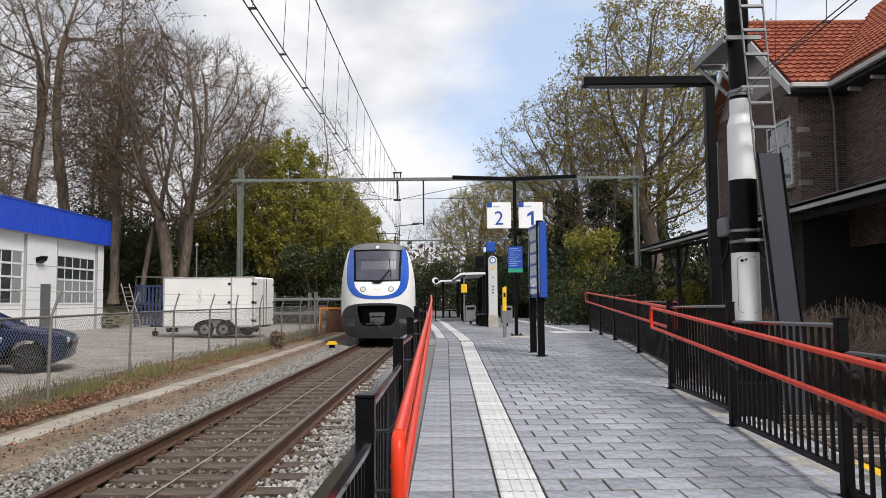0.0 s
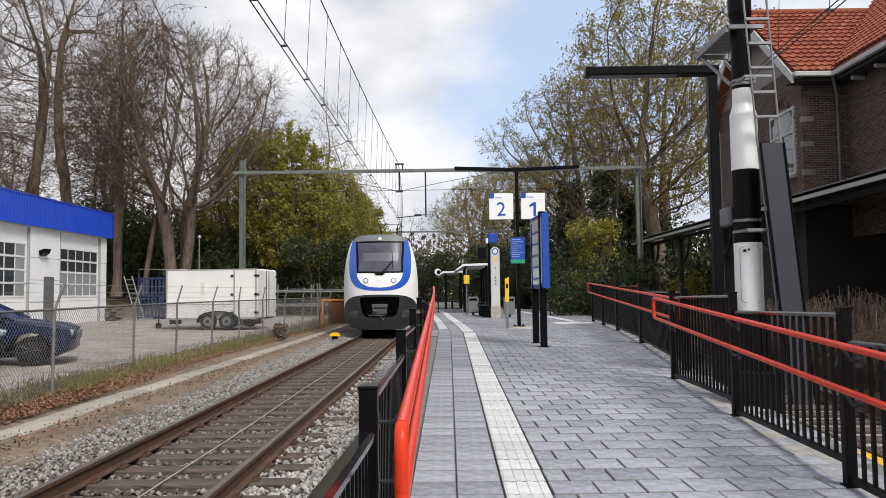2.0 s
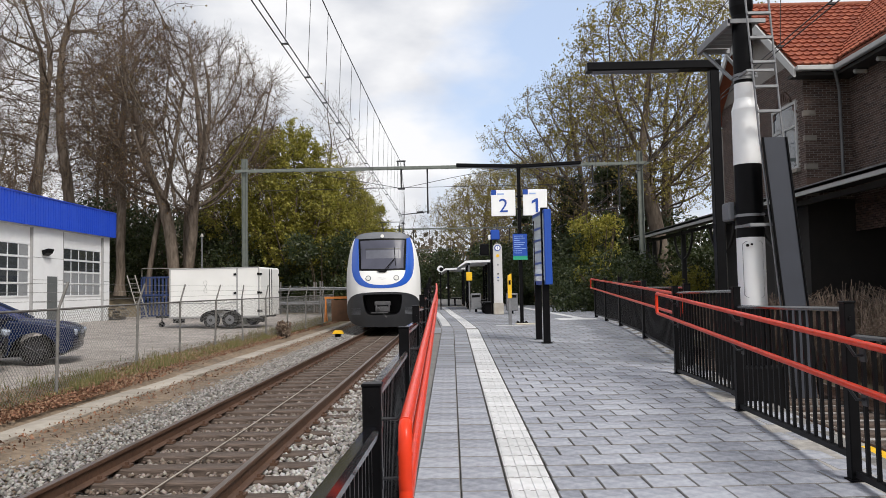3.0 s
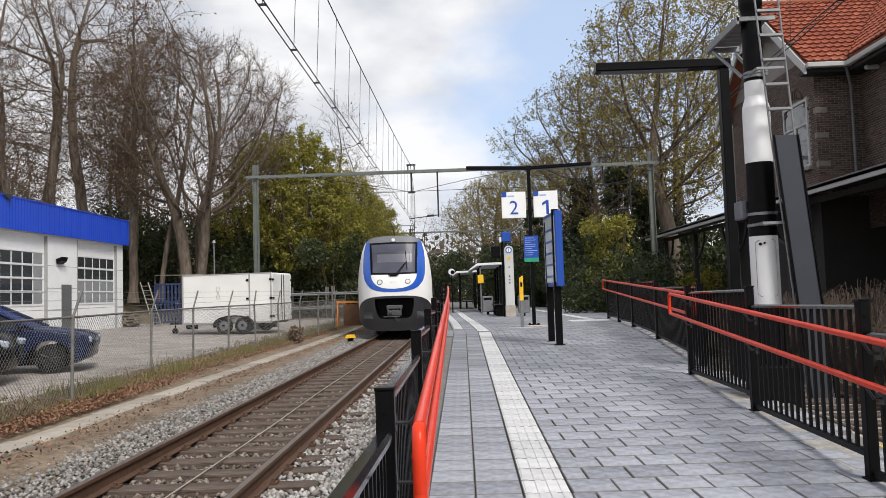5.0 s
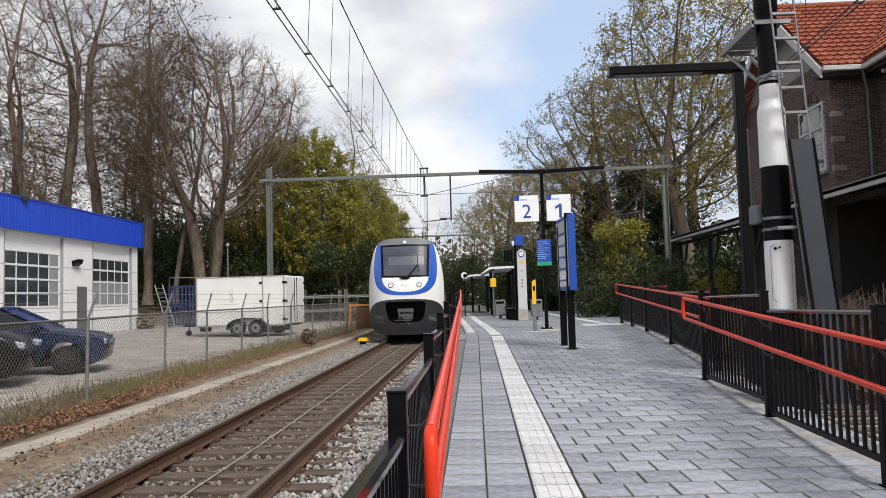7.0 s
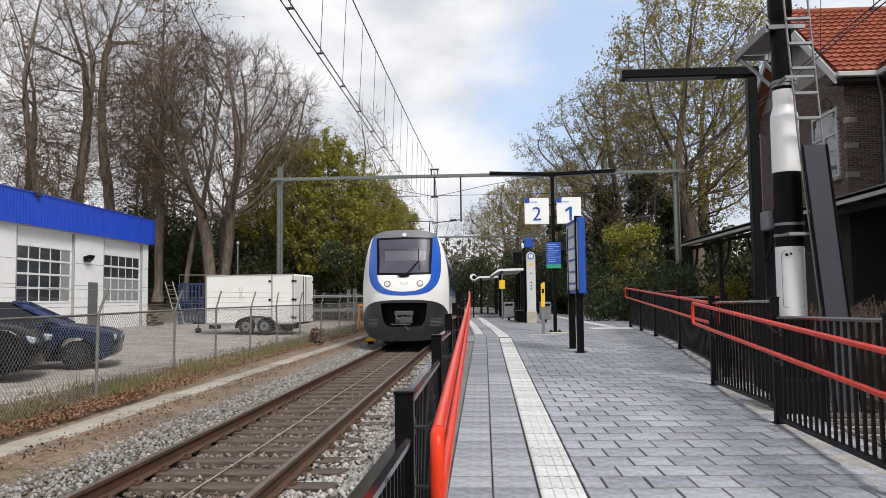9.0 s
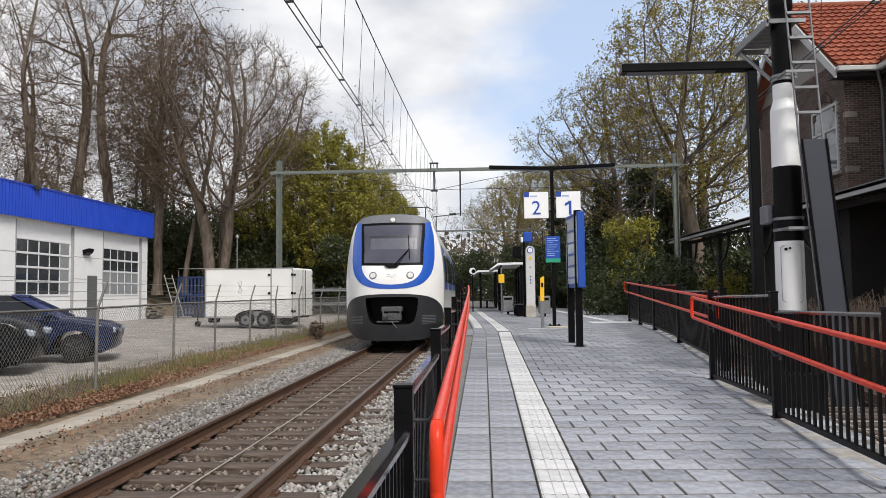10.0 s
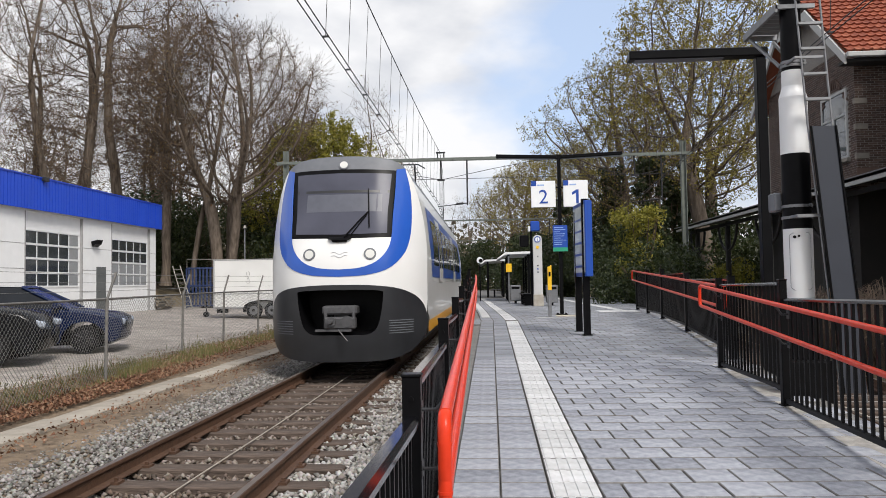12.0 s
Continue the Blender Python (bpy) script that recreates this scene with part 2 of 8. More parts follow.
# ---- ground and track ----
def build_ground():
    bm = bmesh.new()
    def h(x, y):
        # railway bed low, lot on one side, gardens on the other, a wooded bank far off
        if x < -5.2:
            t = min(1.0, (-5.2 - x) / 1.2)
            z = -0.06 + t * (lot(x, y) + 0.02)
            z += 1.6 * max(0.0, min(1.0, (-x - 17.5) / 9)) * max(0.0, min(1.0, (y - 36) / 10))
        elif x < 3.4:
            z = -0.34
        else:
            z = -0.30 + 0.25 * max(0.0, min(1.0, (x - 9) / 4))
        return (x, y, z - 0.03)
    xs = [-3000, -800, -300, -120, -70] + steps(-45, 45, 60) + [70, 120, 300, 800, 3000]
    ys = [-3000, -800, -200, -60] + steps(-30, 120, 50) + [160, 250, 500, 1000, 3000]
    sheet(bm, lambda x, y: h(x, y), xs, ys)
    tagged(part("ground", bm, M_GROUND), "bare brown earth with sparse growth", "ground", kind="structure")

    # gravel lot
    bm = bmesh.new()
    sheet(bm, lambda x, y: (x, y, lot(x, y) + 0.015 * noise.noise((x, y, 0))), steps(-40, -6.6, 60), steps(-6, 46, 80))
    tagged(part("gravel_lot", bm, M_GRAVEL), "worn grey-brown gravel yard behind a wire fence", "yard", kind="structure")

    # strip of dry soil and leaves between the lot and the concrete edging
    bm = bmesh.new()
    def soil(u, y):
        x = -4.6 - u * 2.1 + line(y)
        z = -0.06 - 0.4 * max(0, -u) + (lot(-6.7, y) + 0.08) * max(0, u - 0.38) / 0.62 + 0.03 * noise.noise((x * 3, y * 3, 1)) * (u > 0.5)
        return (x, y, z)
    sheet(bm, soil, [-0.3] + steps(0, 1, 14), steps(-6, 70, 240))
    tagged(part("verge", bm, M_SOIL), "dry soil verge with dead leaves along the track", "verge", kind="structure")


def build_edging():
    """Concrete edging strip, slab by slab."""
    holder = thing("concrete_edging", label="row of weathered concrete edging slabs beside the ballast", category="edging", kind="structure")
    rnd = random.Random(4)
    bm = bmesh.new()
    box(bm, -0.20, -0.99, -0.08, 0.20, 0.99, 0.04, bev=0.012)
    first = None
    y = -2.0
    while y < 62:
        if first is None:
            ob = first = part("slab", bm, M_KERB, holder)
        else:
            ob = new("slab", first.data)
            ob.parent = holder
        ob.matrix_basis = pose(-5.3 + line(y) + rnd.uniform(-0.015, 0.015), y, -0.055 + rnd.uniform(-0.012, 0.012), rnd.uniform(-0.5, 0.5), rnd.uniform(-1, 1), turn(line, y) + rnd.uniform(-0.4, 0.4))
        y += 2.0


RAILP = [(-0.036, 0), (0.036, 0), (0.036, -0.03), (0.009, -0.045), (0.009, -0.135), (0.07, -0.15), (0.07, -0.16), (-0.07, -0.16), (-0.07, -0.15), (-0.009, -0.135), (-0.009, -0.045), (-0.036, -0.03)]


def turn(fx, y):
    return -math.degrees(math.atan((fx(y + 0.5) - fx(y - 0.5))))


def build_track(fx, name, y0, y1, near):
    path = [(fx(y), y, 0) for y in steps(y0, y1, int((y1 - y0) / 2))]
    tr = thing(name, label="railway track with rusty rails on worn wooden sleepers in ballast", category="railway track", kind="structure")
    for s in (-0.7535, 0.7535):
        bm = bmesh.new()
        sweep(bm, [(a + s, c) for a, c in RAILP], path)
        r = part("rail", bm, M_RAIL, tr, "rusty steel rail")
        bm = bmesh.new()
        sweep(bm, [(s - 0.026, 0.0005), (s + 0.026, 0.0005), (s + 0.026, 0.002), (s - 0.026, 0.002)], path)
        part("rail_head", bm, M_RAILTOP, r, "worn shiny rail head")
    rnd = random.Random(7)
    # sleepers
    data = []
    for k in range(4):
        bm = bmesh.new()
        box(bm, -1.28, -0.112, -0.12, 1.28, 0.112, 0, bev=0.012)
        for v in bm.verts:
            v.co += Vector((0, 0.012 * noise.noise((v.co.x * 5, k * 7, 0)), 0.008 * noise.noise((v.co.x * 4, v.co.y * 9, k * 3))))
        ob = part("sleeper", bm, M_SLEEPER, tr)
        data.append(ob.data)
        bpy.data.objects.remove(ob)
    y = y0
    while y < min(y1, 75):
        ob = new("sleeper", rnd.choice(data))
        ob.parent = tr
        ob.matrix_basis = pose(fx(y) + rnd.uniform(-0.03, 0.03), y, -0.165 + rnd.uniform(-0.012, 0.006), 0, 0, turn(fx, y) + rnd.uniform(-1, 1))
        y += 0.6
    if near:
        bm = bmesh.new()
        yy = y0
        while yy < 40:
            for s in (-0.7535, 0.7535):
                for d in (-0.1, 0.1):
                    box(bm, fx(yy) + s + d - 0.035, yy - 0.06, -0.165, fx(yy) + s + d + 0.035, yy + 0.06, -0.138)
                    box(bm, fx(yy) + s + d - 0.015, yy - 0.04, -0.14, fx(yy) + s + d + 0.015, yy - 0.01, -0.105)
            yy += 0.6
        tagged(part("rail_fastening", bm, M_RAIL, tr, "rusty baseplates and screws"), kind="stuff")
        bm = bmesh.new()
        tube(bm, [(fx(y) + 0.02 + 0.012 * math.sin(y * 0.8), y, -0.14) for y in steps(-1, 60, 90)], 0.008, 6)
        part("cable", bm, M_CABLE, tr, "pale grey cable lying between the rails")


def stones(name, x0, x1, y0, y1, size, count, z, seed, mat_, hfun=None, parent=None):
    """Loose stones as one joined mesh."""
    rnd = np.random.RandomState(seed)
    base = np.array([(0.9, 0.1, 0.1), (-0.8, 0.3, 0), (0.1, 0.95, -0.1), (0.0, -0.85, 0.15), (0.15, 0.1, 0.75), (-0.1, 0, -0.6)])
    fc = np.array([(0, 2, 4), (2, 1, 4), (1, 3, 4), (3, 0, 4), (2, 0, 5), (1, 2, 5), (3, 1, 5), (0, 3, 5)])
    # more stones near the camera
    u = rnd.rand(count)
    ys = y0 + (y1 - y0) * u ** 1.7
    xs = x0 + (x1 - x0) * rnd.rand(count)
    xs += np.array([line(v) for v in ys])
    sc = size * (0.55 + 0.7 * rnd.rand(count, 1, 1)) * (1 + 0.8 * ((ys - y0) / (y1 - y0)))[:, None, None]
    ang = rnd.rand(count) * 6.283
    c, s = np.cos(ang), np.sin(ang)
    v = base[None] * (0.75 + 0.5 * rnd.rand(count, 6, 3)) * sc
    tilt = (rnd.rand(count, 1) - 0.5) * 1.6
    vx = v[..., 0] * c[:, None] - v[..., 1] * s[:, None]
    vy = v[..., 0] * s[:, None] + v[..., 1] * c[:, None]
    vz = v[..., 2] * np.cos(tilt) + vx * np.sin(tilt)
    zz = np.array([hfun(a, b) for a, b in zip(xs, ys)]) if hfun else np.full(count, z)
    zz = zz + rnd.rand(count) * size * 0.7
    co = np.stack([vx + xs[:, None], vy + ys[:, None], vz + zz[:, None]], -1).reshape(-1, 3)
    fs = (fc[None] + 6 * np.arange(count)[:, None, None]).reshape(-1, 3)
    me = bpy.data.meshes.new(name)
    me.vertices.add(len(co))
    me.vertices.foreach_set("co", co.astype(np.float32).ravel())
    me.loops.add(fs.size)
    me.loops.foreach_set("vertex_index", fs.astype(np.int32).ravel())
    me.polygons.add(len(fs))
    me.polygons.foreach_set("loop_start", (np.arange(len(fs)) * 3).astype(np.int32))
    me.update(calc_edges=True)
    me.materials.append(mat_)
    ob = new(name, me)
    if parent:
        ob.parent = parent
    return ob


def island_mat(name, cols, rough=0.9, leaf=0.0):
    """Colour picked stone by stone (or leaf by leaf) between several tones."""
    m = bpy.data.materials.new(name)
    m.use_nodes = True
    nt = m.node_tree
    b = nt.nodes["Principled BSDF"]
    b.inputs["Roughness"].default_value = rough
    g = nt.nodes.new("ShaderNodeNewGeometry")
    rp = nt.nodes.new("ShaderNodeValToRGB")
    e = rp.color_ramp.elements
    while len(e) < len(cols):
        e.new(0.5)
    for i, c in enumerate(cols):
        e[i].position, e[i].color = i / (len(cols) - 1), (*c, 1)
    nt.links.new(g.outputs["Random Per Island"], rp.inputs[0])
    n = nt.nodes.new("ShaderNodeTexNoise")
    n.inputs["Scale"].default_value = 30
    mx = nt.nodes.new("ShaderNodeMix")
    mx.data_type, mx.blend_type = 'RGBA', 'MULTIPLY'
    mx.inputs["Factor"].default_value = 0.35
    co = nt.nodes.new("ShaderNodeTexCoord")
    nt.links.new(co.outputs["Object"], n.inputs["Vector"])
    nt.links.new(rp.outputs[0], mx.inputs["A"])
    nt.links.new(n.outputs["Color"], mx.inputs["B"])
    nt.links.new(mx.outputs["Result"], b.inputs["Base Color"])
    if leaf:
        tr = nt.nodes.new("ShaderNodeBsdfTranslucent")
        ms = nt.nodes.new("ShaderNodeMixShader")
        ms.inputs[0].default_value = leaf
        nt.links.new(mx.outputs["Result"], tr.inputs["Color"])
        nt.links.new(b.outputs[0], ms.inputs[1])
        nt.links.new(tr.outputs[0], ms.inputs[2])
        nt.links.new(ms.outputs[0], nt.nodes["Material Output"].inputs["Surface"])
    return m


M_STONE = island_mat("ballast_pieces", [(0.15, 0.14, 0.13), (0.33, 0.315, 0.30), (0.24, 0.21, 0.18), (0.50, 0.49, 0.475), (0.38, 0.36, 0.34)])
M_STONEBR = island_mat("ballast_pieces_rusty", [(0.055, 0.04, 0.031), (0.17, 0.128, 0.10), (0.10, 0.072, 0.056), (0.30, 0.26, 0.23), (0.14, 0.105, 0.082)])
M_DEAD = island_mat("dead_leaves", [(0.08, 0.036, 0.02), (0.26, 0.125, 0.07), (0.15, 0.068, 0.036), (0.36, 0.24, 0.15)])
M_GRASS = island_mat("dry_grass", [(0.07, 0.09, 0.02), (0.20, 0.16, 0.07), (0.11, 0.12, 0.03), (0.25, 0.20, 0.10)])


M_STONEG = island_mat("ballast_pieces_weathered", [(0.06, 0.055, 0.05), (0.23, 0.22, 0.205), (0.13, 0.112, 0.098), (0.38, 0.365, 0.35), (0.27, 0.25, 0.23)])


def build_ballast():
    bm = bmesh.new()
    sweep(bm, [(-1.9, -0.10), (-1.2, -0.17), (-0.6, -0.235), (0.6, -0.235), (1.2, -0.215), (2.3, -0.21), (2.3, -0.5), (-1.9, -0.5)],
          [(TRACK_X + line(y), y, -0.02) for y in steps(-6, 150, 110)])
    tagged(part("ballast_bed", bm, M_BALLAST), "grey crushed stone ballast bed", "ballast", kind="structure")
    x = TRACK_X
    tagged(stones("ballast_shoulder", x - 1.85, x - 0.80, -4.5, 45, 0.028, 31000, -0.13, 1, M_STONEG, hfun=lambda a, b: -0.155 + 0.05 * max(0, min(1, (-3.6 - a) / 1.0))), "pale grey ballast stones beside the rail", "ballast", kind="stuff")
    tagged(stones("verge_stones", x - 2.42, x - 1.75, 0.5, 40, 0.012, 7000, -0.072, 6, M_STONEG), "small stones scattered on the dirt strip", "stones", kind="stuff")
    tagged(stones("ballast_between", x - 0.72, x + 0.72, -4.5, 42, 0.031, 19000, -0.236, 2, M_STONEBR), "brown-grey ballast stones between the sleepers", "ballast", kind="stuff")
    tagged(stones("ballast_platform_side", x + 0.80, x + 2.25, -4.5, 42, 0.037, 25000, -0.195, 3, M_STONE, hfun=lambda a, b: -0.195 - 0.022 * max(0.0, min(1.0, (-1.30 - a) / 0.2)) + 0.035 * noise.noise((a * 2.2, b * 1.3, 4))), "pale ballast stones between rail and platform", "ballast", kind="stuff")


# ---- platform ----
def edge_x(y):
    """Platform edge on the track side, behind the railing."""
    return -0.32 + bend(y) * 0.9 - 0.012 * max(0, y - 2)


def right_x(y):
    return 2.35 + 0.08 * y if y < 10.6 else 3.2 + 0.115 * (y - 10.6)


def build_platform():
    bm = bmesh.new()
    ys = steps(-3, 19, 22) + steps(20, 110, 60)
    lo = [bm.verts.new((edge_x(y), y, deck(y) - 0.035)) for y in ys]
    hi = [bm.verts.new((right_x(y) + 0.35 if y < 26 else right_x(26) + 0.35 + bend(y), y, deck(y) - 0.035)) for y in ys]
    lo2 = [bm.verts.new((v.co.x, v.co.y, -0.5)) for v in lo]
    hi2 = [bm.verts.new((v.co.x, v.co.y, -0.5)) for v in hi]
    for i in range(len(ys) - 1):
        for a, b in ((lo, hi), (lo2, lo), (hi, hi2)):
            bm.faces.new((a[i], b[i], b[i + 1], a[i + 1]))
    bm.faces.new((lo[0], hi[0], hi2[0], lo2[0]))
    bmesh.ops.recalc_face_normals(bm, faces=bm.faces[:])
    return tagged(part("platform", bm, M_JOINT), "raised platform paved in grey square tiles with a sloping ramp", "platform", kind="structure")


def tile_mesh(name, w, l, material, ribs=0, t=0.04):
    bm = bmesh.new()
    box(bm, -w / 2, -l / 2, -t, w / 2, l / 2, 0, bev=0.006)
    for i in range(ribs):
        x = -w / 2 + w * (i + 0.5) / ribs
        box(bm, x - w / ribs * 0.27, -l / 2 + 0.012, -0.002, x + w / ribs * 0.27, l / 2 - 0.012, 0.005)
    bm.normal_update()
    for f in bm.faces:
        f.material_index = 1 if f.normal.z < 0.9 and f.calc_center_median().z < 0.0005 else 0
    ob = part(name, bm, [material, M_JOINT])
    me = ob.data
    bpy.data.objects.remove(ob)
    return me


SLOPE = math.degrees(math.atan(0.022))


def build_paving(platform):
    rnd = random.Random(11)
    field = tile_mesh("paving_tile", 0.292, 0.288, M_TILE)
    long_ = tile_mesh("paving_tile", 0.294, 0.290, M_TILE)
    half = tile_mesh("paving_tile", 0.142, 0.288, M_TILE)
    tact = tile_mesh("tactile_tile", 0.296, 0.296, M_TACT, ribs=4)
    white = tile_mesh("white_line_tile", 0.096, 0.296, M_TACT)
    joined_v, joined_f, joined_m = [], [], []
    count = [0]

    def lay(me, nm, x, y, rz=0.0):
        if count[0] < 300 or nm != "paving_tile":
            ob = new(nm, me)
            ob.parent = platform
            ob.matrix_basis = pose(x, y, deck(y) + rnd.uniform(-0.0025, 0.0025), SLOPE * (y < RAMP_END) + rnd.uniform(-0.25, 0.25), rnd.uniform(-0.25, 0.25), rz)
            count[0] += nm == "paving_tile"
        else:
            m = pose(x, y, deck(y) + rnd.uniform(-0.0025, 0.0025), SLOPE * (y < RAMP_END) + rnd.uniform(-0.25, 0.25), rnd.uniform(-0.25, 0.25), rz)
            n0 = len(joined_v)
            joined_v.extend(m @ v.co for v in me.vertices)
            joined_f.extend([n0 + i for i in p.vertices] for p in me.polygons)
            joined_m.extend(p.material_index for p in me.polygons)

    # courses ahead first, then the few behind
    for row in list(range(138)) + list(range(-1, -19, -1)):
        y = 2.6 + 0.3 * row
        # two courses between railing and guide strip
        w0 = edge_x(y)
        bx = 0.0 if y < RAMP_END else bend(y) - 0.02 * (y - RAMP_END) * (y < 30) - 0.22 * (y >= 30)
        # guide strip
        if not 18.7 < y < 19.1:
            lay(tact, "tactile_tile", 0.49 + bx, y, heading(y) * -1)
        for k in range(1, 5):
            x = 0.335 - 0.15 - 0.3 * (k - 1) + bx
            if x > w0 + 0.1:
                lay(long_, "paving_tile", x, y)
        # field in half bond, rows turned a little
        x = 0.645 + bx + 0.15
        if row % 2:
            lay(half, "paving_tile", 0.645 + bx + 0.072, y, 1.7)
            x += 0.15
        while x < right_x(y) + 0.2:
            lay(field, "paving_tile", x, y + (x - 0.8) * 0.03, 1.7)
            x += 0.3
    me = bpy.data.meshes.new("paving_rest")
    me.from_pydata(joined_v, [], joined_f)
    me.materials.append(M_TILEREST)
    me.materials.append(M_JOINT)
    me.polygons.foreach_set("material_index", joined_m)
    ob = new("paving_rest", me)
    ob.parent = platform
    tagged(ob, "grey concrete paving tiles", kind="stuff")


M_TILEREST = island_mat("grey_pavers_far", [(0.18, 0.19, 0.22), (0.265, 0.28, 0.315), (0.22, 0.235, 0.268), (0.33, 0.345, 0.385)], rough=0.8)


# ---- the train ----
O0 = [(0.0, 4.00), (0.45, 3.985), (0.85, 3.92), (1.08, 3.76), (1.22, 3.44), (1.32, 3.05), (1.39, 2.6), (1.42, 2.2), (1.42, 1.85), (1.42, 1.62)]


def nose(x, z):
    """How far back of the foremost point the cab skin lies."""
    r = 0.62 * max(0.0, (z - 1.95) / 2.0) ** 1.25
    if z < 1.5:
        r += 0.10 * ((1.5 - z) / 1.3) ** 2
    u = min(1.0, abs(x) / 1.42)
    return r + 0.25 * u ** 2 + 0.75 * u ** 5


def arc(pts, n):
    """Resample a line of (x, z) points evenly."""
    p = [Vector(q) for q in pts]
    d = [0]
    for a, b in zip(p, p[1:]):
        d.append(d[-1] + (b - a).length)
    out, j = [], 0
    for i in range(n + 1):
        s = d[-1] * i / n
        while j < len(p) - 2 and d[j + 1] < s:
            j += 1
        k = (s - d[j]) / max(1e-9, d[j + 1] - d[j])
        out.append(p[j].lerp(p[j + 1], k))
    return out


def mirror(half):
    """half runs from the left top to the middle bottom with x >= 0 given; returns the whole U, left to right."""
    return [(-x, z) for x, z in half] + [(x, z) for x, z in half[-2::-1]]


def skin(bm, a, b, lift=0.0, rows=3, mi=0):
    """Faces on the cab skin between two lines of (x, z)."""
    g = []
    for r in range(rows + 1):
        k = r / rows
        g.append([bm.verts.new((p.x + (q.x - p.x) * k, nose(p.x + (q.x - p.x) * k, p.y + (q.y - p.y) * k) - lift, p.y + (q.y - p.y) * k)) for p, q in zip(a, b)])
    for r in range(rows):
        for i in range(len(a) - 1):
            f = bm.faces.new((g[r][i], g[r][i + 1], g[r + 1][i + 1], g[r + 1][i]))
            f.smooth, f.material_index = True, mi


def smooth_line(pts, n=4):
    """Catmull-Rom through points."""
    p = [Vector(q) for q in pts]
    out = []
    for i in range(len(p) - 1):
        a, b, c, d = p[max(i - 1, 0)], p[i], p[i + 1], p[min(i + 2, len(p) - 1)]
        for k in range(n):
            t = k / n
            out.append(0.5 * ((2 * b) + (c - a) * t + (2 * a - 5 * b + 4 * c - d) * t * t + (3 * b - a - 3 * c + d) * t ** 3))
    out.append(p[-1])
    return [(v.x, v.y) for v in out]


def disc_on_nose(bm, x, z, r, lift, n=20, depth=0.03, mi=0):
    y = nose(x, z) - lift
    dx = (nose(x + 0.02, z) - nose(x - 0.02, z)) / 0.04
    dz = (nose(x, z + 0.02) - nose(x, z - 0.02)) / 0.04
    nrm = Vector((dx, -1, dz)).normalized()
    a = Vector((1, dx, 0)).normalized()
    b = nrm.cross(a)
    c0 = Vector((x, y, z))
    tube(bm, [c0 - nrm * depth, c0], r, n, mi=mi)
    return c0, nrm, a, b


def body_profile(off=0.0):
    half = smooth_line(O0, 3)
    full = [(-x - (off if x > 0.5 else 0), z) for x, z in half[::-1]] + [(x + (off if x > 0.5 else 0), z) for x, z in half[1:]]
    return full


def side_at(z, off=0.0):
    line = smooth_line(O0, 3)
    for (x0, z0), (x1, z1) in zip(line, line[1:]):
        if z1 <= z <= z0:
            k = (z0 - z) / max(1e-6, z0 - z1)
            return x0 + (x1 - x0) * k + off
    return 1.42 + off


def side_panel(bm, s, outline_y0, outline_y1, z0, z1, off, mi=0, slant=0.0):
    """A panel on the body side from y0 to y1; its front edge may slant."""
    zs = steps(z0, z1, 8)
    a = [bm.verts.new((s * side_at(z, off), outline_y0 + slant * abs((z - z0) / (z1 - z0) - 0.55) * 1.8, z)) for z in zs]
    b = [bm.verts.new((s * side_at(z, off), outline_y1, z)) for z in zs]
    for i in range(len(zs) - 1):
        f = bm.faces.new((a[i], b[i], b[i + 1], a[i + 1]) if s > 0 else (a[i], a[i + 1], b[i + 1], b[i]))
        f.material_index, f.smooth = mi, True


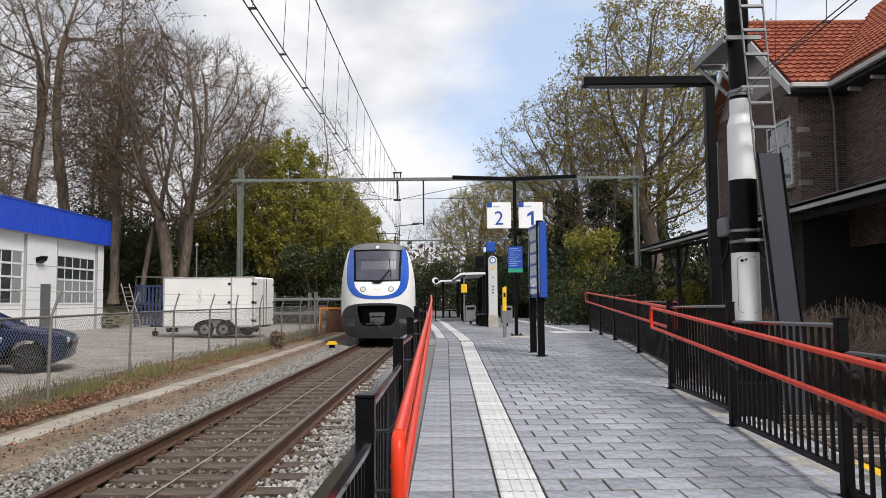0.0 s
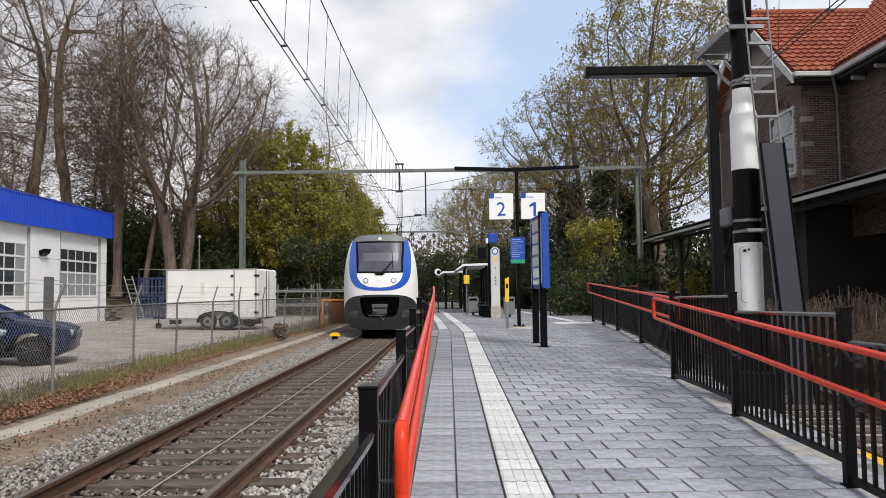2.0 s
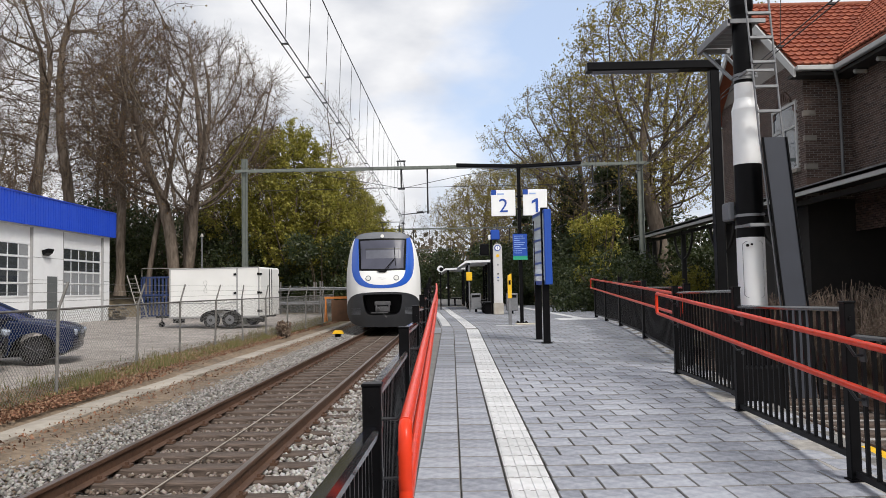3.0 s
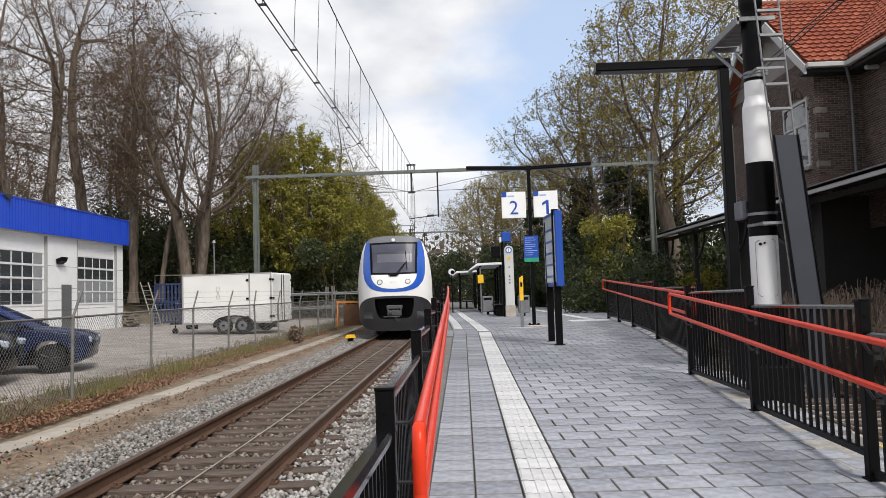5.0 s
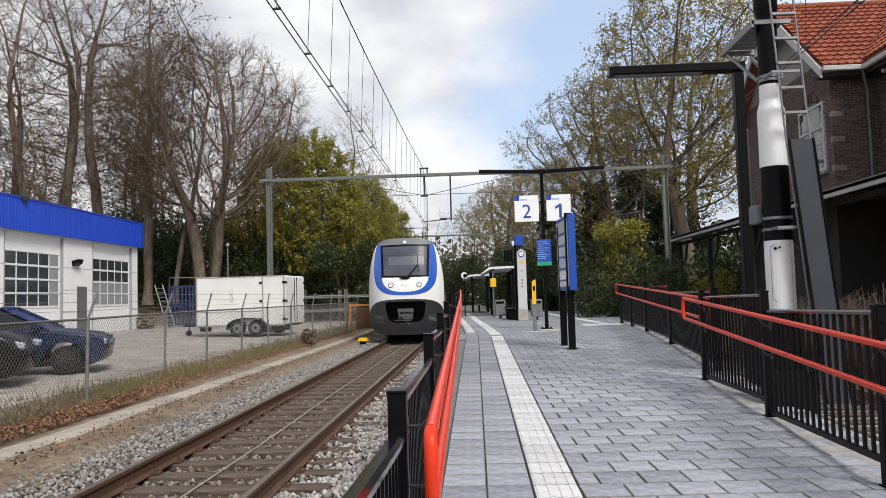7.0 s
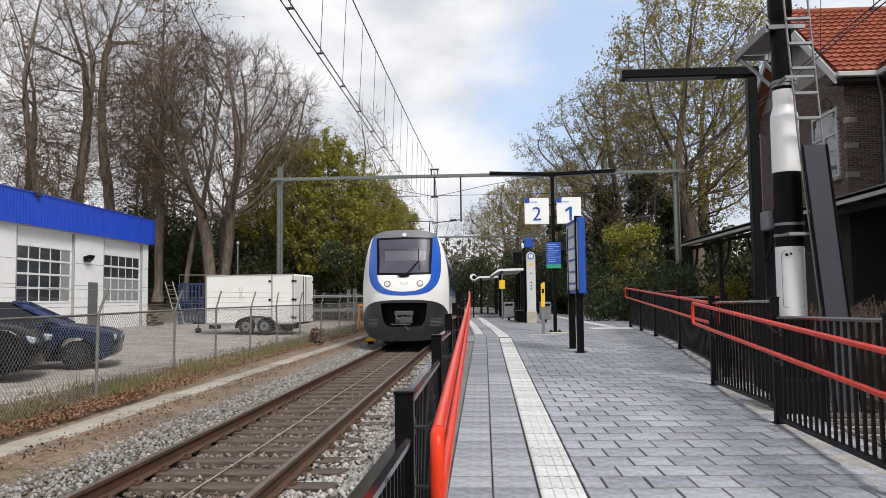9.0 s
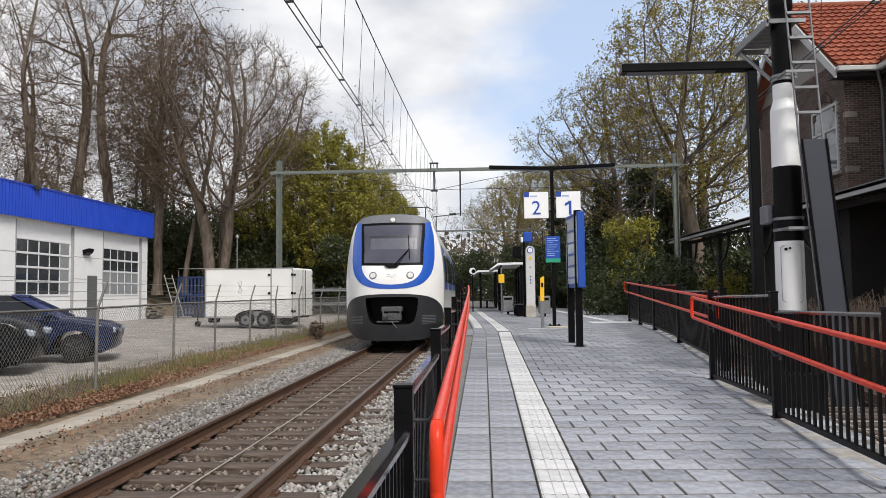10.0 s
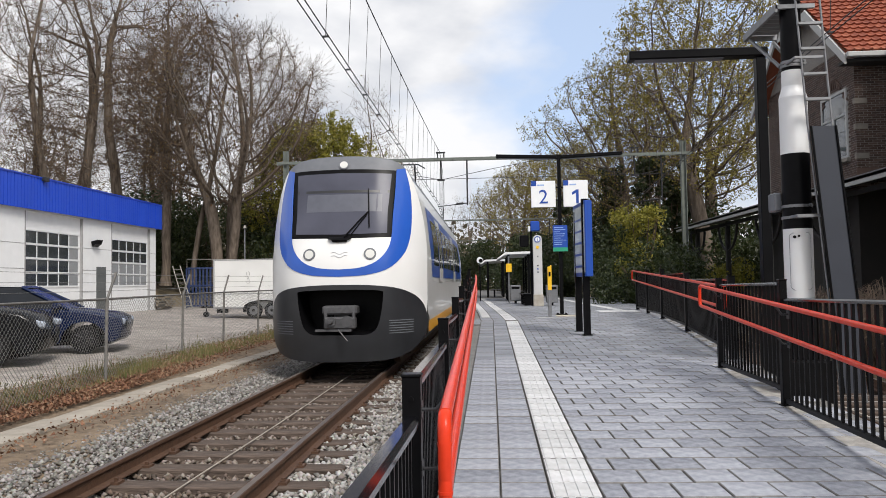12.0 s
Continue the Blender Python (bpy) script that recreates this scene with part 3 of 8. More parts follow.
def coach_body(car, y0, y1, cab):
    """Body shell, band, doors, windows, roof and running gear between y0 and y1 (front of the train at y = 0)."""
    bm = bmesh.new()
    prof = body_profile()
    ringA = [bm.verts.new((x, nose(x, z) if cab else y0, z)) for x, z in prof]
    ringM = [bm.verts.new((x, y0 + 2.2, z)) for x, z in prof]
    ringB = [bm.verts.new((x, y1, z)) for x, z in prof]
    for r0, r1 in ((ringA, ringM), (ringM, ringB)):
        for i in range(len(prof) - 1):
            f = bm.faces.new((r0[i], r0[i + 1], r1[i + 1], r1[i]))
            f.smooth = True
            zc = (prof[i][1] + prof[i + 1][1]) / 2
            f.material_index = 1 if zc > 3.55 else 0
    bm.faces.new(ringB)
    if not cab:
        bm.faces.new(ringA[::-1])
    # lower sides down to the sole
    for s in (-1, 1):
        ya = y0 + (1.0 if cab else 0.0)
        for z0, z1, xi0, xi1 in ((1.62, 0.62, 1.42, 1.38),):
            q = [bm.verts.new((s * xi0, ya, z0)), bm.verts.new((s * xi0, y1, z0)), bm.verts.new((s * xi1, y1, z1)), bm.verts.new((s * xi1, ya + (0.55 if cab else 0), z1))]
            bm.faces.new(q if s < 0 else q[::-1])
    part("body", bm, [M_TRAINWHITE, M_TRAINGREY], car, "white train body with grey roof")
    bm = bmesh.new()
    box(bm, -1.36, y0 + (1.4 if cab else 0.1), 0.55, 1.36, y1 - 0.1, 0.66)
    box(bm, -1.1, y0 + (1.6 if cab else 0.3), 0.32, 1.1, y1 - 0.3, 0.56, bev=0.04)
    part("underframe", bm, M_TRAINDARK, car, "dark underframe")
    for s in (-1, 1):
        bm = bmesh.new()
        side_panel(bm, s, y0 + (1.75 if cab else 0.25), y1 - 0.2, 1.72, 3.18, 0.006, slant=0.5 if cab else 0)
        part("side_band", bm, M_TRAINBLUE, car, "dark blue band along the windows")
        bm = bmesh.new()
        zy = [(0.64, 1.385), (0.86, 1.392)]
        ya = y0 + (1.55 if cab else 0.1)
        q = [bm.verts.new((s * (x + 0.006), y, z)) for (z, x), y in ((zy[0], ya), (zy[0], y1 - 0.1), (zy[1], y1 - 0.1), (zy[1], ya - (0.12 if cab else 0)))]
        bm.faces.new(q if s > 0 else q[::-1])
        part("sole_stripe", bm, M_TRAINYEL, car, "yellow stripe along the sole")
        # windows and doors
        y = y0 + (2.7 if cab else 1.2)
        k = 0
        while y + 1.7 < y1:
            if k % 4 == 1:
                for d in (0.0, 0.68):
                    bm = bmesh.new()
                    side_panel(bm, s, y + d, y + d + 0.65, 1.62, 3.1, 0.012)
                    dr = part("door_leaf", bm, M_TRAINWHITE, car, "white sliding door leaf")
                    bm = bmesh.new()
                    side_panel(bm, s, y + d + 0.1, y + d + 0.55, 1.95, 2.95, 0.016)
                    part("door_window", bm, M_GLASSDARK, dr)
                y += 1.6
            else:
                bm = bmesh.new()
                side_panel(bm, s, y, y + 1.5, 1.98, 2.95, 0.012)
                part("side_window", bm, M_GLASSDARK, car, "dark tinted side window")
                y += 1.7
            k += 1
    for yb in (y0 + 3.0, y1 - 2.0):
        bm = bmesh.new()
        for s in (-1, 1):
            box(bm, s * 1.02 - 0.06, yb - 1.3, 0.3, s * 1.02 + 0.06, yb + 1.3, 0.55, bev=0.02)
        box(bm, -1.0, yb - 0.3, 0.3, 1.0, yb + 0.3, 0.6)
        bg = part("bogie", bm, M_TRAINDARK, car, "dark bogie frame")
        for d in (-0.95, 0.95):
            for s in (-0.7535, 0.7535):
                bm = bmesh.new()
                tube(bm, [(s - 0.065, yb + d, 0.425), (s + 0.065, yb + d, 0.425)], 0.42, 24)
                part("wheel", bm, M_RAIL, bg, "steel wheel")


def build_train():
    cars = []
    lead = thing("train_front_car", label="white, blue and grey electric train, front car with driver's cab", category="train", group="train cars")
    coach_body(lead, 0.0, 17.6, True)
    NS = 64
    # blue U outlines
    u_out = smooth_line([(1.06, 3.78), (1.155, 3.35), (1.185, 2.85), (1.165, 2.45), (1.07, 2.13), (0.84, 1.88), (0.48, 1.765), (0.0, 1.735)], 4)
    u_in = smooth_line([(0.92, 3.74), (0.91, 3.3), (0.885, 2.85), (0.87, 2.45), (0.81, 2.22), (0.64, 2.01), (0.36, 1.895), (0.0, 1.865)], 4)
    arch = smooth_line([(1.41, 1.02), (1.36, 1.22), (1.22, 1.40), (0.95, 1.525), (0.5, 1.58), (0.0, 1.59)], 3)
    rim = [(x, z) for x, z in smooth_line(O0, 4) if z <= 3.78] + [(1.42, 1.30)] + arch
    A, B, C = (arc(mirror(o), NS) for o in (rim, u_out, u_in))
    bm = bmesh.new()
    skin(bm, A, B, rows=5)
    part("cab_shell", bm, M_TRAINWHITE, lead, "glossy white cab front")
    bm = bmesh.new()
    skin(bm, B, C, lift=0.008, rows=3)
    part("front_band", bm, M_TRAINBLUE, lead, "bright blue U-shaped band round the cab front")
    # grey brow over the windscreen
    bm = bmesh.new()
    top = [(x, z) for x, z in smooth_line(O0, 6) if z >= 3.755]
    topw = arc([(-x, z) for x, z in top[::-1]] + top[1:], 24)
    low = arc([(-0.92, 3.72), (-0.4, 3.735), (0, 3.74), (0.4, 3.735), (0.92, 3.72)], 24)
    skin(bm, topw, low, lift=0.002, rows=4)
    part("brow", bm, M_TRAINGREY, lead, "grey brow above the windscreen")
    # white panel under the windscreen, with the headlamps
    bm = bmesh.new()
    inlow = [(x, z) for x, z in u_in if z <= 2.46]
    lowl = arc(mirror(inlow), 32)
    upl = arc([(-0.872, 2.44), (0, 2.42), (0.872, 2.44)], 32)
    skin(bm, upl, lowl, lift=0.0, rows=5)
    part("lamp_panel", bm, M_TRAINWHITE, lead, "white panel with two headlamps")
    # windscreen, black edged
    def screen(inset, lift, material, name, label):
        bmx = bmesh.new()
        up = arc([(-0.92 + inset, 3.725 - inset), (0, 3.74 - inset), (0.92 - inset, 3.725 - inset)], 24)
        md = arc([(-0.872 + inset, 2.9), (0, 2.9), (0.872 - inset, 2.9)], 24)
        dn = arc([(-0.872 + inset, 2.44 + inset), (0, 2.42 + inset), (0.872 - inset, 2.44 + inset)], 24)
        skin(bmx, up, md, lift=lift, rows=4)
        skin(bmx, md, dn, lift=lift, rows=3)
        return part(name, bmx, material, lead, label)
    screen(0.0, 0.002, M_BLACK, "windscreen_frame", "black windscreen surround")
    screen(0.075, 0.008, M_SCREEN, "windscreen", "large dark tinted windscreen")
    bm = bmesh.new()
    skin(bm, arc([(-0.82, 3.33), (0.82, 3.33)], 8), arc([(-0.82, 3.28), (0.82, 3.28)], 8), lift=0.011, rows=1)
    part("screen_bar", bm, M_TRAINDARK, lead, "dark bar across the windscreen")
    # paler band added across the glass, lying just proud of it
    bm = bmesh.new()
    skin(bm, arc([(-0.62, 3.25), (0.70, 3.25)], 8), arc([(-0.62, 2.92), (0.70, 2.92)], 8), lift=0.0105, rows=2)
    part("screen_band", bm, M_SCREENBAND, lead, "paler grey band added across the windscreen")
    # headlamps
    for x in (-0.525, 0.525):
        bm = bmesh.new()
        disc_on_nose(bm, x, 2.14, 0.108, 0.012)
        hl = part("headlamp", bm, M_TRAINGREY, lead, "round headlamp with grey rim")
        bm = bmesh.new()
        disc_on_nose(bm, x, 2.14, 0.078, 0.02)
        part("lens", bm, M_HEADLAMP, hl, "lit white lens")
    bm = bmesh.new()
    disc_on_nose(bm, 0.0, 3.83, 0.095, 0.02)
    hl = part("top_lamp", bm, M_TRAINGREY, lead, "round lamp above the windscreen")
    bm = bmesh.new()
    disc_on_nose(bm, 0.0, 3.83, 0.07, 0.03)
    part("lens", bm, M_HEADLAMP, hl, "lit white lens")
    # emblem as plain wavy bars
    for dz in (0.03, -0.03):
        bm = bmesh.new()
        pts = [(-0.14 + 0.28 * i / 10, 2.13 + dz + 0.02 * math.sin(i * 0.9)) for i in range(11)]
        tube(bm, [(x, nose(x, z) - 0.006, z) for x, z in pts], 0.006, 5)
        part("emblem_bar", bm, M_EMBLEM, lead, "pale wavy emblem bar")
    # wiper
    bm = bmesh.new()
    pv = (0.08, 2.44)
    tube(bm, [(pv[0], nose(*pv) - 0.06, pv[1]), (0.33, nose(0.33, 2.75) - 0.05, 2.75), (0.49, nose(0.49, 2.93) - 0.04, 2.93)], 0.014, 6)
    tube(bm, [(0.2, nose(0.2, 2.5) - 0.03, 2.5), (0.45, nose(0.45, 2.86) - 0.03, 2.86)], 0.01, 6)
    tube(bm, [(0.50, nose(0.50, 2.62) - 0.03, 2.62), (0.46, nose(0.46, 3.35) - 0.03, 3.35)], 0.012, 6)
    part("wiper", bm, M_BLACK, lead, "black windscreen wiper")
    bm = bmesh.new()
    box(bm, -0.2, -0.05, 2.36, 0.2, 0.14, 2.45, bev=0.03)
    for v in bm.verts:
        v.co.y += nose(v.co.x, v.co.z) - 0.02
        if v.co.z < 2.4:
            v.co.x *= 0.7
    part("wiper_cover", bm, M_BLACK, lead, "black cover at the wiper foot")
    # dark bumper skirt with the coupler pocket
    out_r = [(1.41, 1.02), (1.42, 0.85), (1.36, 0.60), (1.18, 0.38), (0.90, 0.26), (0.5, 0.22), (0.0, 0.21)]
    pocket_low = [(0.74, 1.47), (0.72, 1.2), (0.66, 0.9), (0.58, 0.76), (0.45, 0.70), (0.2, 0.695), (0.0, 0.69)]
    bm = bmesh.new()
    lower = smooth_line(out_r, 3)
    loop_o = [(-x, z) for x, z in arch[::-1]] + mirror(lower)[1:] + arch[1:]
    pk = smooth_line(pocket_low, 3)
    loop_i = [(0.0, 1.50), (-0.3, 1.50), (-0.6, 1.49)] + mirror(pk) + [(0.6, 1.49), (0.3, 1.50), (0.0, 1.50)]
    skin(bm, arc(loop_o, 96), arc(loop_i, 96), lift=0.012, rows=6)
    sk_i = arc(loop_i, 72)
    # returning sides and belly
    for s in (-1, 1):
        rim_s = [(x * s, z) for x, z in smooth_line(out_r, 3)]
        a = [bm.verts.new((x, nose(x, z) - 0.015, z)) for x, z in rim_s]
        b = [bm.verts.new((x * 0.98, 1.75, z)) for x, z in rim_s]
        for i in range(len(a) - 1):
            f = bm.faces.new((a[i], a[i + 1], b[i + 1], b[i]) if s > 0 else (a[i + 1], a[i], b[i], b[i + 1]))
            f.smooth = True
    bumper = part("bumper", bm, M_TRAINDARK, lead, "dark grey lower cab skirt")
    bm = bmesh.new()
    ring0 = [bm.verts.new((p.x, nose(p.x, p.y) - 0.01, p.y)) for p in sk_i[:-1]]
    ring1 = [bm.verts.new((v.co.x * 0.94, 0.75, 0.72 + (v.co.z - 0.69) * 0.97)) for v in ring0]
    n = len(ring0)
    for i in range(n):
        bm.faces.new((ring0[i], ring0[(i + 1) % n], ring1[(i + 1) % n], ring1[i]))
    bm.faces.new(ring1)
    bmesh.ops.recalc_face_normals(bm, faces=bm.faces[:])
    part("coupler_pocket", bm, M_BLACK, bumper, "black recess of the coupler")
    bm = bmesh.new()
    box(bm, -0.27, -0.02, 0.80, 0.27, 0.20, 1.02, bev=0.03)
    box(bm, -0.30, 0.0, 1.06, 0.30, 0.30, 1.22, bev=0.03)
    box(bm, -0.12, 0.15, 0.9, 0.12, 0.75, 1.1)
    tube(bm, [(-0.14, -0.06, 0.94), (-0.14, 0.02, 0.94)], 0.085, 16)
    tube(bm, [(-0.14, -0.14, 0.94), (-0.14, 0.0, 0.94)], 0.035, 12, r2=0.06)
    tube(bm, [(0.13, -0.03, 0.94), (0.13, 0.02, 0.94)], 0.10, 16)
    box(bm, -0.42, 0.0, 0.76, 0.2, 0.12, 0.80)
    tube(bm, [(-0.02, -0.04, 0.80), (0.15, -0.10, 0.60)], 0.014, 6)
    for x in (-0.24, 0.24):
        tube(bm, [(x, 0.02, 1.0), (x, 0.02, 1.1)], 0.03, 8)
    part("coupler", bm, M_COUPLER, lead, "grey steel automatic coupler")
    for s in (-1, 1):
        for k in range(6):
            bm = bmesh.new()
            z = 0.95 - k * 0.045
            c = s * 1.02
            skin(bm, arc([(c - 0.19, z), (c + 0.19, z)], 6), arc([(c - 0.19, z - 0.015), (c + 0.19, z - 0.015)], 6), lift=0.024, rows=1)
            part("grille_bar", bm, M_TRAINGREY, bumper)
    # mirrors of the roof: pantograph on the first car
    bm = bmesh.new()
    for s in (-0.45, 0.45):
        tube(bm, [(s, 9.0, 4.05), (s * 0.8, 10.4, 4.6), (s, 9.2, 5.15)], 0.025, 6)
    tube(bm, [(-0.75, 9.1, 5.05), (-0.55, 9.2, 5.19), (0.55, 9.2, 5.19), (0.75, 9.1, 5.05)], 0.02, 6)
    box(bm, -0.6, 8.6, 3.95, 0.6, 10.6, 4.06)
    part("pantograph", bm, M_TRAINDARK, lead, "raised dark pantograph")
    bm = bmesh.new()
    box(bm, -0.7, 3.0, 3.93, 0.7, 6.5, 4.16, bev=0.06)
    part("roof_box", bm, M_TRAINGREY, lead, "grey equipment box on the roof")
    cars.append((lead, 0.0, 17.6))
    y = 17.9
    for k in range(3):
        c = thing("train_coach", label="white and blue coach of the electric train", category="train", group="train cars")
        coach_body(c, 0.0, 16.6, False)
        cars.append((c, y, y + 16.6))
        y += 16.9
        bm = bmesh.new()
        box(bm, -1.15, -0.3, 0.8, 1.15, 0.0, 3.6, bev=0.05)
        part("gangway", bm, M_TRAINDARK, c, "dark rubber gangway")
    # broad body on a low floor
    for c, a, b in cars:
        for ob in c.children_recursive:
            ob.data.transform(Matrix.Diagonal((1.035, 1.0, 0.985, 1.0)))
    return cars


M_SCREEN = mat("windscreen_glass", (0.08, 0.083, 0.11), rough=0.2, var=0.35, scale=0.8, spec=0.10)
M_SCREENBAND = mat("screen_band_grey", (0.10, 0.105, 0.13), rough=0.3, var=0.1, spec=0.3)
M_HEADLAMP = mat("headlamp_lens", (0.55, 0.55, 0.53), rough=0.1, var=0.03)
M_HEADLAMP.node_tree.nodes["Principled BSDF"].inputs["Emission Color"].default_value = (1, 0.98, 0.9, 1)
M_HEADLAMP.node_tree.nodes["Principled BSDF"].inputs["Emission Strength"].default_value = 0.08
M_EMBLEM = mat("emblem_grey", (0.66, 0.67, 0.675), rough=0.4, var=0.05)
M_COUPLER = mat("coupler_steel", (0.10, 0.10, 0.105), rough=0.5, metal=0.5, var=0.3, scale=15)

# front of the train along the line, second by second
TRAIN_Y = [(0, 29.13), (5.8, 29.13), (6.5, 28.98), (7.0, 28.55), (7.5, 27.93), (8.0, 27.12), (8.5, 26.07), (9.0, 24.78), (9.5, 23.30), (10.0, 21.68), (10.5, 19.86), (11.0, 17.86), (11.5, 15.52), (12.0, 13.08)]


def motions():
    for car, a, b in CARS:
        rows = []
        for t, y in TRAIN_Y:
            ya, yb = y + a, y + b
            xa, xb = TRACK_X + line(ya), TRACK_X + line(yb)
            rows.append((t, pose(xa + 0.04, ya, 0, 0, 0, -math.degrees(math.atan2(xb - xa, yb - ya)))))
        walk(car, rows)


# ---- railings and fences of the platform ----
def fence_panel(parent, a, b, top_a, top_b, bot_a, bot_b, gap=0.115, slim=1.0):
    """Panel with a round-topped top rail, bottom rail and upright bars between two points in plan."""
    a, b = Vector((*a, 0)), Vector((*b, 0))
    d = (b - a)
    L = d.length
    d.normalize()
    side = Vector((d.y, -d.x, 0))
    bm = bmesh.new()
    prof = [(-0.032, -0.03), (0.032, -0.03), (0.036, 0.0), (0.022, 0.022), (-0.022, 0.022), (-0.036, 0.0)]
    sweep(bm, [(p * slim, q * slim) for p, q in prof], [(a.x, a.y, top_a), (b.x, b.y, top_b)])
    part("top_rail", bm, M_BLACKGLOSS, parent)
    bm = bmesh.new()
    sweep(bm, [(-0.02, -0.02), (0.02, -0.02), (0.02, 0.02), (-0.02, 0.02)], [(a.x, a.y, bot_a), (b.x, b.y, bot_b)])
    part("bottom_rail", bm, M_BLACK, parent)
    n = max(2, int(L / gap))
    for i in range(1, n):
        k = i / n
        p = a.lerp(b, k)
        bm = bmesh.new()
        box(bm, p.x - 0.011, p.y - 0.011, bot_a + (bot_b - bot_a) * k, p.x + 0.011, p.y + 0.011, top_a + (top_b - top_a) * k - 0.02)
        part("bar", bm, M_BLACK, parent)


def fence_post(parent, x, y, z0, z1, w=0.09, rz=0.0):
    bm = bmesh.new()
    h = w / 2
    box(bm, -h, -h, 0, h, h, z1 - z0, bev=0.006)
    box(bm, -h - 0.005, -h - 0.005, z1 - z0 - 0.004, h + 0.005, h + 0.005, z1 - z0 + 0.012, bev=0.005)
    box(bm, -h - 0.012, -h - 0.012, 0, h + 0.012, h + 0.012, 0.012)
    tube(bm, [(0, -h - 0.006, z1 - z0 - 0.1), (0, -h, z1 - z0 - 0.1)], 0.012, 8)
    ob = part("post", bm, M_BLACK, parent)
    ob.matrix_basis = pose(x, y, z0, 0, 0, rz)


def handrail(parent, path, r=0.027, drop=0.27, near_loop=True, far_loop=True):
    """Two red tubes one above the other, joined by bends at the ends."""
    for dz, nm in ((0.0, "upper_tube"), (-drop, "lower_tube")):
        bm = bmesh.new()
        tube(bm, [(x, y, z + dz) for x, y, z in path], r, 12)
        part(nm, bm, M_RED, parent, "red painted handrail tube")
    for i, on in ((0, near_loop), (-1, far_loop)):
        if on:
            x, y, z = path[i]
            s = -1 if i == 0 else 1
            bm = bmesh.new()
            tube(bm, [(x, y, z), (x, y + s * 0.035, z - 0.012), (x, y + s * 0.05, z - 0.05), (x, y + s * 0.05, z - drop + 0.05), (x, y + s * 0.035, z - drop + 0.012), (x, y, z - drop)], r, 12)
            part("end_bend", bm, M_RED, parent, "red bent tube end")


def bracket(parent, x0, x1, y, z):
    bm = bmesh.new()
    tube(bm, [(x0, y, z - 0.10), ((x0 + x1) / 2, y, z - 0.10), (x1, y, z - 0.02)], 0.010, 6)
    box(bm, x0 - 0.006, y - 0.03, z - 0.14, x0 + 0.006, y + 0.03, z - 0.06)
    part("bracket", bm, M_TRAINDARK, parent, "dark steel handrail bracket")


def build_left_railing():
    f = thing("railing", label="black steel railing with a red double handrail along the track", category="railing")
    ys = [0.6, 3.5, 6.4, 9.3, 12.2, 15.1, 18.0, 20.9, 23.8]
    fx = lambda y: -0.375 - 0.012 * max(0, y - 3.5) + bend(y) * 0.8
    zt = lambda y: 1.15 + 0.041 * (y - 3.5)
    for i, y in enumerate(ys):
        fence_post(f, fx(y), y, -0.2, zt(y), 0.086)
        if i + 1 < len(ys):
            y2 = ys[i + 1]
            near = zt(y) - 0.03 if i else 1.06
            fence_panel(f, (fx(y), y + 0.043), (fx(y2), y2 - 0.043), near, zt(y2) - 0.20, near - 0.95, zt(y2) - 1.12)
    path = [(-0.185 - 0.011 * (y - 2.9) + 0.8 * bend(y), y, 1.075 + 0.034 * (y - 2.9)) for y in steps(2.9, 24, 24)]
    handrail(f, path)
    for y in ys[1:]:
        k = -0.185 - 0.011 * (y - 2.9) + 0.8 * bend(y)
        z = 1.075 + 0.034 * (y - 2.9)
        bracket(f, fx(y) + 0.04, k, y, z)
        bracket(f, fx(y) + 0.04, k, y, z - 0.27)
    bm = bmesh.new()
    tube(bm, [(-0.185, 2.855, 1.0), (-0.185, 2.855, 0.27)], 0.027, 12)
    part("end_leg", bm, M_RED, f, "red upright tube at the end")
    for z in (0.98, 0.80):
        bm = bmesh.new()
        tube(bm, [(-0.185, 2.855, z), (-0.185, 2.855, z - 0.012)], 0.030, 12)
        part("sleeve", bm, M_RED, f, "red joining sleeve")


